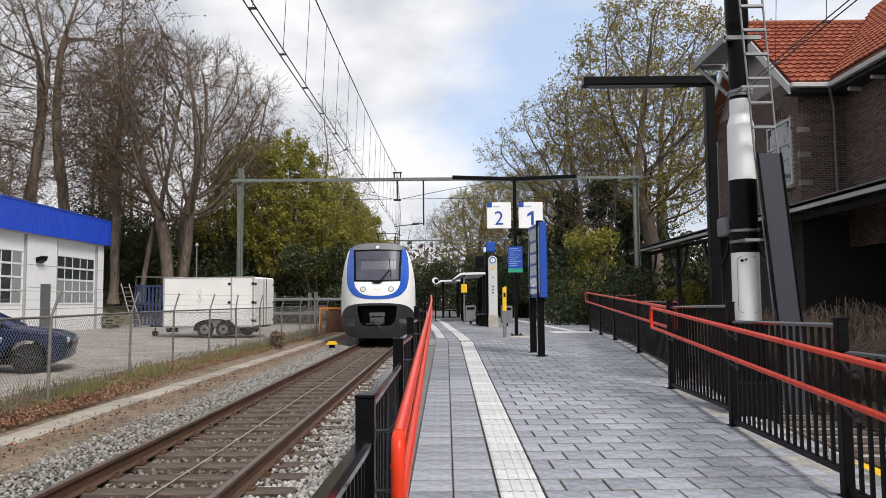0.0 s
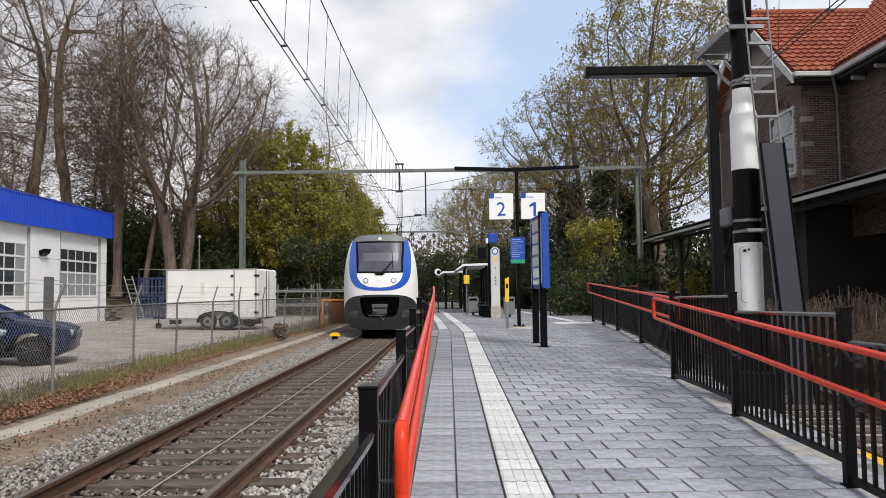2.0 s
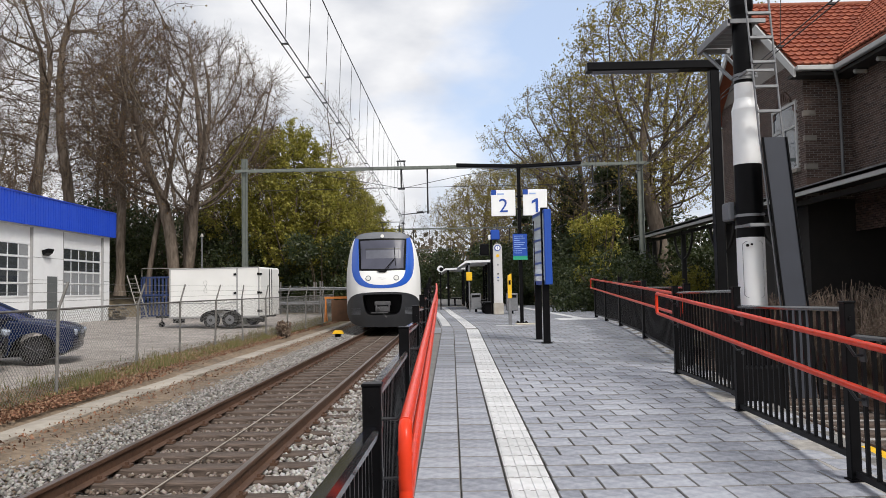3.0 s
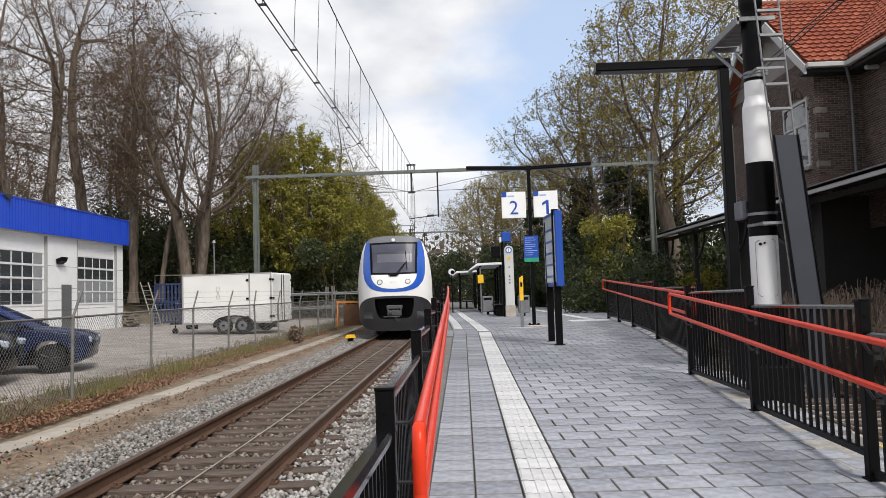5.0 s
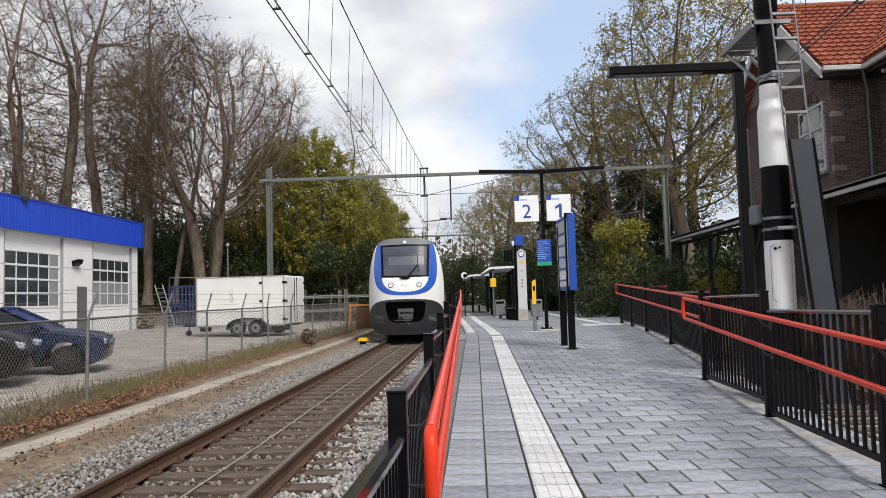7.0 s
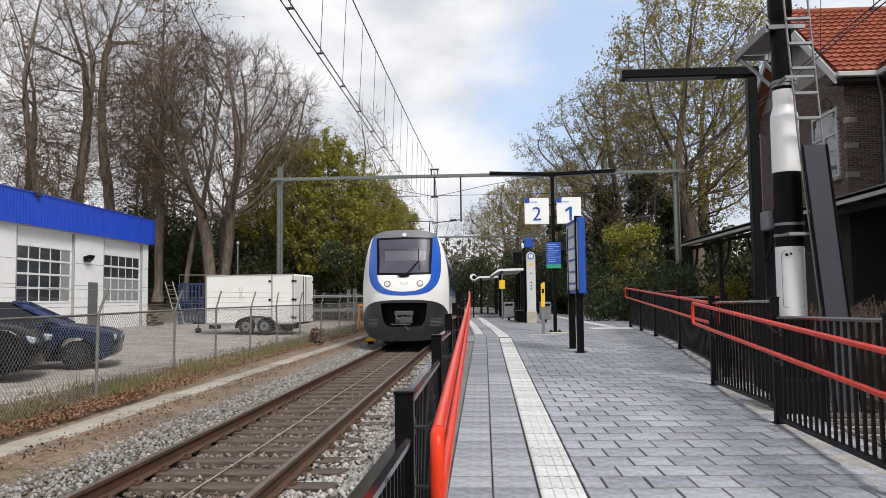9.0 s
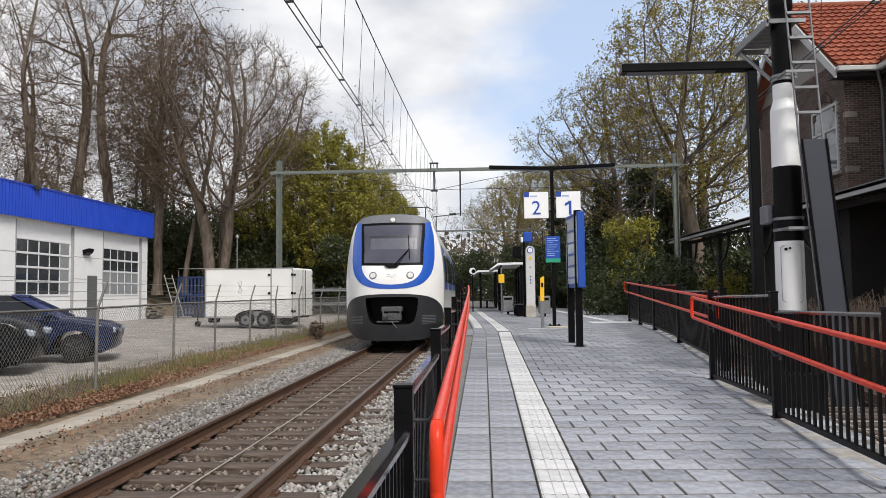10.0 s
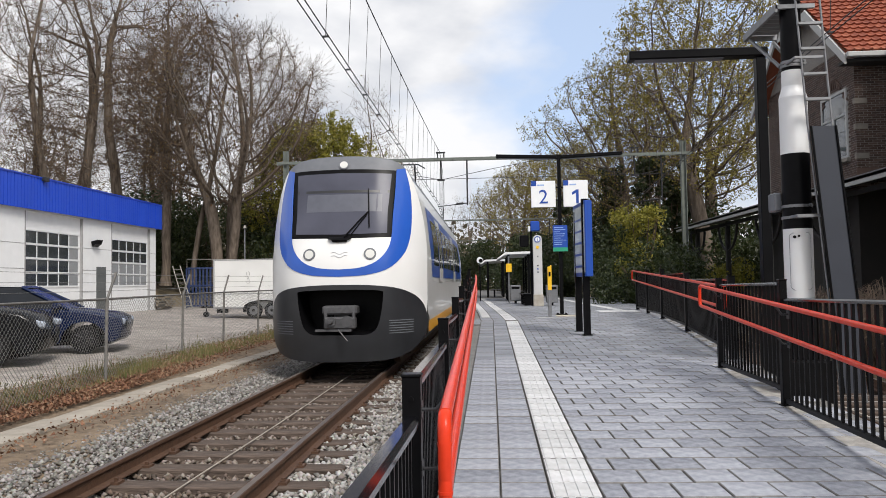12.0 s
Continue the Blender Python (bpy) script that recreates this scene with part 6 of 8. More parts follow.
def build_wire_fence():
    """Chain-link fence on leaning steel posts with outward arms and barbed wire."""
    f = thing("chain_link_fence", label="rusty chain-link fence with bent-topped steel posts and barbed wire", category="fence")
    pts = [(-5.35, 2.6), (-5.75, 7.4), (-6.1, 11.6), (-6.5, 15.5), (-6.55, 18.1), (-6.45, 20.5), (-6.3, 22.7), (-6.15, 24.9), (-6.0, 27.4), (-5.9, 30.4), (-5.85, 34.0), (-5.95, 38.0)]
    H = 1.28
    rnd = random.Random(5)
    base = lambda x, y: lot(x, y) - 0.06
    for x, y in pts:
        lean = rnd.uniform(-0.06, 0.06)
        z = base(x, y)
        bm = bmesh.new()
        tube(bm, [(x, y, z - 0.2), (x + lean * 0.5, y + lean * 0.3, z + H)], 0.027, 8)
        pst = part("post", bm, M_FENCEP, f)
        bm = bmesh.new()
        tube(bm, [(x + lean * 0.5, y + lean * 0.3, z + H), (x + lean + 0.05, y + lean * 0.3 + 0.16, z + H + 0.42)], 0.022, 6)
        part("arm", bm, M_FENCEP, pst)
    bm = bmesh.new()
    tube(bm, [(x, y, base(x, y) + H) for x, y in pts], 0.018, 6)
    part("top_rail", bm, M_FENCEP, f)
    for k in range(3):
        bm = bmesh.new()
        tube(bm, [(x + 0.02 + 0.02 * k, y + 0.05 + 0.05 * k, base(x, y) + H + 0.13 * (k + 1)) for x, y in pts], 0.004, 4)
        part("barbed_wire", bm, M_FENCEW, f)
    # the mesh: two families of slanting wires in each bay
    vs, fs = [], []
    def wire(p, q, r):
        d = (q - p).normalized()
        a = d.orthogonal().normalized() * r
        b = d.cross(a)
        n0 = len(vs)
        for c in (p, q):
            vs.extend([c + a, c - a * 0.5 + b * 0.87, c - a * 0.5 - b * 0.87])
        for i in range(3):
            j = (i + 1) % 3
            fs.append((n0 + i, n0 + j, n0 + 3 + j, n0 + 3 + i))
    for (x0, y0), (x1, y1) in zip(pts, pts[1:]):
        A, B = Vector((x0, y0, base(x0, y0))), Vector((x1, y1, base(x1, y1)))
        L = (B - A).length
        pitch = 0.085
        r = 0.0027
        n = int((L + H) / pitch)
        for i in range(n):
            s = i * pitch - H
            for sign in (1, -1):
                # along-fence coordinate runs s..s+H as z goes 0..H (or reversed)
                a0, a1 = (s, s + H)
                t0, t1 = max(0.0, -a0 / H if a0 < 0 else 0.0), min(1.0, (L - a0) / H)
                if t1 <= t0:
                    continue
                for_z = lambda t: t if sign > 0 else 1 - t
                p = A.lerp(B, (a0 + t0 * H) / L) + Vector((0, 0, H * for_z(t0)))
                q = A.lerp(B, (a0 + t1 * H) / L) + Vector((0, 0, H * for_z(t1)))
                wire(p, q, r)
    me = bpy.data.meshes.new("wire_mesh")
    me.from_pydata(vs, [], fs)
    me.materials.append(M_FENCEW)
    ob = new("wire_mesh", me)
    ob.parent = f
    tagged(ob, "grey diamond wire mesh", kind="stuff")


def build_yard_clutter():
    # blue slatted gate leaf
    g = thing("steel_gate", -15.1, 40.5, lot(-15, 40) + 0.0, rz=4, label="blue slatted steel gate leaf standing behind the trailer", category="gate")
    bm = bmesh.new()
    for z in (0.15, 1.25, 2.2):
        box(bm, -1.6, -0.04, z - 0.05, 1.6, 0.04, z + 0.05)
    for x in (-1.6, 1.55):
        box(bm, x, -0.04, 0, x + 0.08, 0.04, 2.25)
    part("gate_frame", bm, M_BLUERACK, g)
    for k in range(16):
        bm = bmesh.new()
        x = -1.48 + k * 0.195
        box(bm, x, -0.02, 0.2, x + 0.10, 0.02, 2.15)
        part("slat", bm, M_BLUERACK, g)
    bm = bmesh.new()
    tube(bm, [(-1.55, 0, 2.25), (-1.55, 0, 2.7), (1.0, 0, 2.65), (1.0, 0, 2.25)], 0.03, 6)
    part("hoop", bm, M_LADDER, g, "dull steel hoop")
    # stacked scrap and ladder
    rnd = random.Random(9)
    for k in range(5):
        g = thing("pallet", -17.6 + rnd.uniform(-0.4, 0.3), 38.9 + rnd.uniform(-0.2, 0.3), lot(-17, 39) + 0.15 * k + 0.05, rz=rnd.uniform(-12, 12), label="weathered grey wooden pallet in a stack", category="pallet", group="stacked pallets")
        for j in range(7):
            bm = bmesh.new()
            box(bm, -0.6, -0.5 + j * 0.15, 0.09, 0.6, -0.4 + j * 0.15, 0.11)
            part("board", bm, M_WOOD, g)
        for j in (-0.55, 0, 0.5):
            bm = bmesh.new()
            box(bm, j, -0.5, 0, j + 0.09, 0.5, 0.09)
            part("bearer", bm, M_WOOD, g)
    g = thing("ladder", -17.0, 39.6, lot(-17, 39), label="old ladder leaning on the stacked pallets", category="ladder")
    for d in (0, 0.42):
        bm = bmesh.new()
        tube(bm, [(d + 0.7, -0.3, 0.0), (d - 0.2, 0.2, 2.3)], 0.035, 6)
        part("side_rail", bm, M_LADDER, g)
    for k in range(9):
        t = (k + 0.7) / 9.5
        bm = bmesh.new()
        p = Vector((0.7, -0.3, 0)).lerp(Vector((-0.2, 0.2, 2.3)), t)
        tube(bm, [p, p + Vector((0.42, 0, 0))], 0.022, 6)
        part("rung", bm, M_LADDER, g)
    # racks of pipes and fence panels in the back of the yard
    for x, y, L in ((-9.2, 44, 3.2), (-11.8, 45, 3.0), (-7.2, 47, 2.6)):
        g = thing("pipe_rack", x, y, 0.35, label="low steel rack stacked with grey pipes and frames", category="pipe rack", group="pipe racks")
        for a in (-L / 2, L / 2):
            for b in (-0.36, 0.36):
                bm = bmesh.new()
                box(bm, a - 0.04, b - 0.04, 0, a + 0.04, b + 0.04, 1.9)
                part("upright", bm, M_FENCEP, g)
            for z in (0.5, 1.4):
                bm = bmesh.new()
                box(bm, a - 0.04, -0.315, z, a + 0.04, 0.315, z + 0.06)
                part("cross_bar", bm, M_FENCEP, g)
        for k in range(10):
            bm = bmesh.new()
            z = 0.61 + 0.09 * (k // 3) + (0.63 if k > 5 else 0)
            tube(bm, [(-L / 2 - 0.3, -0.25 + 0.2 * (k % 3), z), (L / 2 + 0.3, -0.25 + 0.2 * (k % 3), z)], 0.045, 8)
            part("pipe", bm, M_GALV, g)
    g = thing("orange_trestle", -4.9, 33.5, 0.3, label="orange steel trestle with a rusty sheet", category="trestle")
    bm = bmesh.new()
    box(bm, -0.75, -0.04, 1.0, 0.75, 0.04, 1.1)
    for a in (-0.7, 0.7):
        tube(bm, [(a, 0, 1.0), (a, -0.3, 0)], 0.03, 6)
        tube(bm, [(a, 0, 1.0), (a, 0.3, 0)], 0.03, 6)
    part("frame", bm, M_ORANGE, g)
    bm = bmesh.new()
    box(bm, -0.45, -0.02, 0.0, 0.65, 0.02, 0.95)
    part("sheet", bm, M_RUSTS, g, "rusty brown sheet")
    # yellow track magnet
    g = thing("track_marker", -4.28, 28.3, -0.08, label="small yellow marker block beside the ballast", category="marker")
    bm = bmesh.new()
    prism(bm, [(-0.2, 0.12), (0.2, 0.12), (0.13, 0.24), (-0.13, 0.24)], 0.3, 'y', -0.15)
    part("cap", bm, M_YEL, g, "yellow cap")
    bm = bmesh.new()
    box(bm, -0.1, -0.08, 0, 0.1, 0.08, 0.12)
    part("foot", bm, M_BLACK, g)


M_RUSTS = mat("rust_sheet", (0.12, 0.06, 0.03), rough=0.8, var=0.3, scale=4)


def build_left_side():
    build_garage()
    build_trailer()
    car("parked_car", pose(-9.95, 15.6, lot(-9.4, 15.6) + 0.01, 0, 0, 19), M_CARBLUE, "dark navy saloon car parked behind the wire fence", roof_h=1.40, L=4.2)
    car("parked_car", pose(-10.2, 12.9, lot(-9.6, 12.9) + 0.01, 0, 0, 20), M_CARBLACK, "black car parked beside the navy saloon", roof_h=1.60, suv=True)
    build_wire_fence()
    build_yard_clutter()
    g = thing("yard_lamp_post", -14.6, 44.0, 0.4, label="slim grey lamp post with a small lantern in the yard", category="lamp post")
    bm = bmesh.new()
    tube(bm, [(0, 0, 0), (0, 0, 4.6)], 0.05, 8, r2=0.035)
    part("pole", bm, M_GALV, g)
    bm = bmesh.new()
    tube(bm, [(0, 0, 4.6), (0, 0, 4.68), (0, 0, 4.78)], 0.13, 10, r2=0.05)
    part("lantern", bm, M_LADDER, g)


# ---- the station house ----
def brick_field(bm, width, height, holes=()):
    """Brick courses on a wall face in its own plane (u across, v up); bricks proud of the mortar."""
    v, row = 0.0, 0
    while v < height:
        u = -0.11 if row % 2 else 0.0
        while u < width:
            a, b = max(0, u), min(width, u + 0.21)
            if b - a > 0.03 and not any(h[0] < (a + b) / 2 < h[2] and h[1] < v + 0.03 < h[3] for h in holes):
                yield a, v, b, min(height, v + 0.052)
            u += 0.22
        v += 0.0645
        row += 1


M_BRICKI = island_mat("brick_pieces", [(0.045, 0.026, 0.021), (0.10, 0.060, 0.047), (0.066, 0.041, 0.034), (0.135, 0.092, 0.074), (0.05, 0.034, 0.031)], rough=0.85)
M_TRIM = mat("grey_white_trim", (0.38, 0.385, 0.38), rough=0.5, var=0.08)
M_BAND = mat("pale_stone", (0.20, 0.18, 0.155), rough=0.8, var=0.15, scale=8)
M_TILEI = island_mat("rooftile_pieces", [(0.19, 0.042, 0.02), (0.31, 0.075, 0.034), (0.24, 0.055, 0.025), (0.36, 0.105, 0.052)], rough=0.75)
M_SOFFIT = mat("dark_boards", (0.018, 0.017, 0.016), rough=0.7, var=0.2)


def wall_bricks(parent, org, ux, width, height, holes=()):
    """A brick wall skin: org is the lower corner, ux the unit vector across; bricks stand 8 mm proud."""
    ux = Vector(ux)
    nrm = Vector((ux.y, -ux.x, 0))
    org = Vector(org)
    vs, fs = [], []
    up = Vector((0, 0, 1))
    for a, b, c, d in brick_field(None, width, height, holes):
        n0 = len(vs)
        for u, w in ((a, b), (c - 0.01, b), (c - 0.01, d), (a, d)):
            vs.append(org + ux * u + up * w + nrm * 0.008)
        for u, w in ((a, b), (c - 0.01, b), (c - 0.01, d), (a, d)):
            vs.append(org + ux * u + up * w)
        fs += [(n0, n0 + 1, n0 + 2, n0 + 3)] + [(n0 + i, n0 + 4 + i, n0 + 4 + (i + 1) % 4, n0 + (i + 1) % 4) for i in range(4)]
    me = bpy.data.meshes.new("bricks")
    me.from_pydata(vs, [], fs)
    me.materials.append(M_BRICKI)
    ob = new("bricks", me)
    ob.parent = parent
    return tagged(ob, "dark brown brickwork", kind="stuff")


def roof_tiles(parent, org, ux, vup, width, height, clip=None):
    """Interlocking clay tiles on a slope: org lower corner, ux across, vup up the slope."""
    org, ux, vup = Vector(org), Vector(ux).normalized(), Vector(vup).normalized()
    nrm = ux.cross(vup)
    vs, fs = [], []
    tw, th = 0.225, 0.30
    for j in range(int(height / th) + 1):
        for i in range(int(width / tw) + 1):
            u0, v0 = i * tw, j * th
            if clip and not clip(u0 + tw / 2, v0 + th / 2):
                continue
            n0 = len(vs)
            for (du, h0) in ((0, 0.035), (0.05, 0.01), (0.15, 0.01), (0.215, 0.05), (0.235, 0.03)):
                for dv, lift in ((0, 0.055), (th + 0.03, 0.0)):
                    vs.append(org + ux * (u0 + du) + vup * (v0 + dv) + nrm * (h0 + lift))
            for k in range(4):
                fs.append((n0 + 2 * k, n0 + 2 * k + 2, n0 + 2 * k + 3, n0 + 2 * k + 1))
            m0 = len(vs)
            for k in range(5):
                vs.append(vs[n0 + 2 * k] - nrm * 0.05)
            for k in range(4):
                fs.append((m0 + k, m0 + k + 1, n0 + 2 * k + 2, n0 + 2 * k))
    me = bpy.data.meshes.new("roof_tiles")
    me.from_pydata(vs, [], fs)
    me.materials.append(M_TILEI)
    ob = new("roof_tiles", me)
    ob.parent = parent
    return tagged(ob, "orange clay roof tiles", kind="stuff")


def window_unit(parent, m, w, h, label="white timber sash window"):
    """Window in its own plane: x across, z up, outside towards -y."""
    fr = new("window")
    fr.parent, fr.matrix_basis, fr["label"] = parent, m, label
    for a, b, c, d in ((0, 0, 0.08, h), (w - 0.08, 0, w, h), (0.08, 0, w - 0.08, 0.08), (0.08, h - 0.08, w - 0.08, h), (0.08, h * 0.62, w - 0.08, h * 0.62 + 0.06), (w / 2 - 0.03, 0.08, w / 2 + 0.03, h * 0.62)):
        bm = bmesh.new()
        box(bm, a, -0.03, b, c, 0.05, d)
        part("window_frame", bm, M_TRIM, fr)
    for a, b, c, d in ((0.08, 0.08, w / 2 - 0.03, h * 0.62), (w / 2 + 0.03, 0.08, w - 0.08, h * 0.62), (0.08, h * 0.62 + 0.06, w - 0.08, h - 0.08)):
        bm = bmesh.new()
        box(bm, a, 0.0, b, c, 0.01, d)
        part("pane", bm, M_GLASSSKY, fr)
    bm = bmesh.new()
    box(bm, -0.08, -0.1, -0.1, w + 0.08, 0.05, -0.005)
    part("sill", bm, M_BAND, fr, "pale stone sill")


M_GLASSSKY = glassy("window_glass", (0.05, 0.06, 0.07), rough=0.03)


def build_station():
    g = thing("station_house", label="old dark brick station house with orange tiled roofs and a canopy", category="station building")
    XM, YW, XW = 11.25, 20.95, 9.95       # main wall, wing wall facing the ramp, wing gable wall
    ZE = 7.92                             # eaves
    YB, YF = 27.2, 2.0
    # walls
    for x0, y0, x1, y1 in ((XM, YF, XM + 0.3, YW), (XM + 0.3, YF, 20, YF + 0.3), (XM + 0.3, YB + 4, 20, YB + 4.3), (XM, YB, XM + 0.3, YB + 4.3),
                           (XW, YW, XM + 0.3, YW + 0.3), (XW, YB - 0.3, XM, YB), (XW, YW + 0.3, XW + 0.3, YB - 0.3)):
        bm = bmesh.new()
        box(bm, x0, y0, 3.9 if (x0, y1) == (XM, YW) else -0.3, x1, y1, ZE)
        part("wall", bm, M_MORTAR, g, "mortar body of the brick wall")
    bm = bmesh.new()
    prism(bm, [(YW, ZE), (YB, ZE), ((YW + YB) / 2, ZE + 2.6)], 0.3, 'x', XW)
    part("gable", bm, M_MORTAR, g, "brick gable")
    ym = (YW + YB) / 2
    # brick skins
    wall_bricks(g, (XW - 0.0, YB, 3.0), (0, -1, 0), YB - YW, ZE - 3.0, holes=[(YB - 22.98, 1.8, YB - 21.32, 3.85)])
    wall_bricks(g, (XW, YW, 3.0), (1, 0, 0), XM - XW, ZE - 3.0)
    wall_bricks(g, (XM, YW, 3.0), (0, -1, 0), 12, ZE - 3.0, holes=[(2.55, 1.5, 4.1, 3.7), (7.0, 1.5, 8.6, 3.7)])
    window_unit(g, pose(XW - 0.02, 22.95, 4.85, 0, 0, -90), 1.6, 1.95, "white window under a brick arch")
    window_unit(g, pose(XM - 0.02, YW - 2.6, 4.55, 0, 0, -90), 1.45, 2.1)
    window_unit(g, pose(XM - 0.02, YW - 7.05, 4.55, 0, 0, -90), 1.45, 2.1)
    # brick arch over the gable window
    for k in range(15):
        a = radians(30 + 120 * k / 14)
        bm = bmesh.new()
        box(bm, -0.03, -0.035, 0, 0.0, 0.035, 0.28)
        ob = part("arch_brick", bm, M_BRICK, g)
        ob.matrix_basis = Matrix.Translation((XW - 0.012, 22.15 + 0.95 * math.cos(a), 6.0 + 0.95 * math.sin(a))) @ Euler((math.pi / 2 - a, 0, 0)).to_matrix().to_4x4()
    # stone blocks at the corner
    for z in (4.0, 4.75, 5.55, 6.25):
        for (x0, y0, x1, y1) in ((XW - 0.02, YW - 0.02, XW + 0.32, YW + 0.1), (XM - 0.02, YW - 2.45, XM + 0.1, YW - 2.1)):
            bm = bmesh.new()
            box(bm, x0, y0, z, x1, y1, z + 0.16, bev=0.01)
            part("stone_block", bm, M_BAND, g, "pale stone block")
    bm = bmesh.new()
    box(bm, XW - 0.03, YW - 0.03, 4.25, XM - 0.01, YW - 0.009, 4.5)
    part("string_course", bm, M_BRICK, g, "moulded brick string course")
    # wing roof: slope towards the ramp, and away
    rise, half = 2.6, (YB - YW) / 2
    ov = 0.45
    sl = Vector((0, half, rise)).normalized()
    bm = bmesh.new()
    for s in (1, -1):
        y0 = YW - ov if s > 0 else YB + ov
        z0 = ZE - ov * rise / half
        q = [(XW - 0.4, y0, z0), (18, y0, z0), (18, ym, ZE + rise), (XW - 0.4, ym, ZE + rise)]
        vs = [bm.verts.new(p) for p in q] + [bm.verts.new((p[0], p[1], p[2] - 0.14)) for p in q]
        bm.faces.new(vs[:4])
        bm.faces.new(vs[7:3:-1])
        for i in range(4):
            bm.faces.new((vs[i], vs[4 + i], vs[4 + (i + 1) % 4], vs[(i + 1) % 4]))
    bmesh.ops.recalc_face_normals(bm, faces=bm.faces[:])
    part("roof", bm, M_ROOFTILE, g, "orange tiled roof")
    x_e = XM - 0.55                       # eaves line of the main roof
    def in_wing(u, v):
        return XW - 0.4 + u < x_e + v * 0.72 * 1.0 + 0.25
    roof_tiles(g, (XW - 0.4, YW - ov, ZE - ov * rise / half + 0.01), (1, 0, 0), sl, 6.0, (half + ov) / sl.y, clip=in_wing)
    # main roof slope facing the line
    mslope = Vector((1, 0, 1.0)).normalized()
    bm = bmesh.new()
    q = [(x_e, YF - 0.4, ZE - 0.25), (x_e, YW - ov, ZE - 0.25), (x_e + 3.6, YW + half - 0.2, ZE + 3.25), (x_e + 3.6, YF - 0.4, ZE + 3.25)]
    vs = [bm.verts.new(p) for p in q] + [bm.verts.new((p[0], p[1], p[2] - 0.14)) for p in q]
    bm.faces.new(vs[:4])
    bm.faces.new(vs[7:3:-1])
    for i in range(4):
        bm.faces.new((vs[i], vs[4 + i], vs[4 + (i + 1) % 4], vs[(i + 1) % 4]))
    bmesh.ops.recalc_face_normals(bm, faces=bm.faces[:])
    part("roof", bm, M_ROOFTILE, g, "orange tiled roof")
    roof_tiles(g, (x_e, YW + 3.2, ZE - 0.24), (0, -1, 0), mslope, 14, 4.6, clip=lambda u, v: YW + 3.2 - u < YW - ov + 0.75 * v)
    # gutters, barge boards, soffits
    bm = bmesh.new()
    zg = ZE - ov * rise / half
    box(bm, XW - 0.42, YW - ov - 0.16, zg - 0.16, x_e + 0.02, YW - ov - 0.01, zg - 0.02, bev=0.02)
    box(bm, x_e - 0.16, YF, zg - 0.16, x_e - 0.01, YW - ov - 0.02, zg - 0.02, bev=0.02)
    part("gutter", bm, M_TRIM, g, "grey-white gutter")
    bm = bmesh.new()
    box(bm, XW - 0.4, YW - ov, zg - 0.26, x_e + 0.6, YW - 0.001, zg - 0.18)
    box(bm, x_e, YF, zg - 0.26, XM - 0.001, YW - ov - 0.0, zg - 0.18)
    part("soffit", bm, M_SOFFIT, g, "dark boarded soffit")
    for k in range(9):
        bm = bmesh.new()
        yk = YW - ov - 0.5 - k * 1.1
        box(bm, x_e + 0.16, yk - 0.05, zg - 0.38, XM - 0.01, yk + 0.05, zg - 0.262, bev=0.03)
        part("corbel", bm, M_TRIM, g, "pale eaves bracket")
    for s in (1, -1):
        bm = bmesh.new()
        ya = YW - ov - 0.05 if s > 0 else YB + ov + 0.05
        za = ZE - (ov + 0.05) * rise / half
        n = [(ya, za - 0.28), (ya, za - 0.02), (ym, ZE + rise + 0.06), (ym, ZE + rise - 0.26)]
        prism(bm, n, 0.06, 'x', XW - 0.47)
        part("barge_board", bm, M_TRIM, g, "grey-white barge board")
    bm = bmesh.new()
    box(bm, XW - 0.46, ym - 0.08, ZE + rise - 0.9, XW - 0.38, ym + 0.08, ZE + rise + 0.45)
    prism(bm, [(ym - 1.1, ZE + rise - 1.25), (ym + 1.1, ZE + rise - 1.25), (ym, ZE + rise - 0.1)], 0.03, 'x', XW - 0.42)
    part("gable_ornament", bm, M_TRIM, g, "boarded gable ornament")
    bm = bmesh.new()
    tube(bm, [(XW - 0.4 + 0.225 * k, ym, ZE + rise + 0.05) for k in range(20)], 0.1, 8)
    part("ridge", bm, M_ROOFTILE, g, "ridge tiles")
    bm = bmesh.new()
    tube(bm, [(x_e - 0.12, YW - ov - 0.1, zg - 0.15), (XM - 0.35, YW - 0.12, zg - 0.6), (XM - 0.35, YW - 0.12, 4.2)], 0.045, 8)
    part("downpipe", bm, M_GALVD, g, "grey downpipe")
    # dormer at the main roof
    bm = bmesh.new()
    box(bm, x_e + 1.2, 13.6, ZE + 1.0, x_e + 3.4, 15.2, ZE + 2.9, bev=0.02)
    part("dormer", bm, M_TRIM, g, "grey-white dormer")
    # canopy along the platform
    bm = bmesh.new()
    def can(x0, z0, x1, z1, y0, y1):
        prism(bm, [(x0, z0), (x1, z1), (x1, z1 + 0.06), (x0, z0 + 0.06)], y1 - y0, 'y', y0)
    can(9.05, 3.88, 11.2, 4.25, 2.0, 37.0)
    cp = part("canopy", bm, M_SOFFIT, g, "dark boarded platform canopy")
    bm = bmesh.new()
    box(bm, 8.98, 2.0, 3.83, 9.045, 37.0, 3.93)
    part("canopy_fascia", bm, M_TRIM, cp, "grey-white canopy edge")
    bm = bmesh.new()
    prism(bm, [(8.9, 3.99), (9.9, 4.16), (9.9, 4.19), (8.9, 4.02)], 35.2, 'y', 1.9)
    part("canopy_sheet", bm, M_GALVD, cp, "grey roofing sheet")
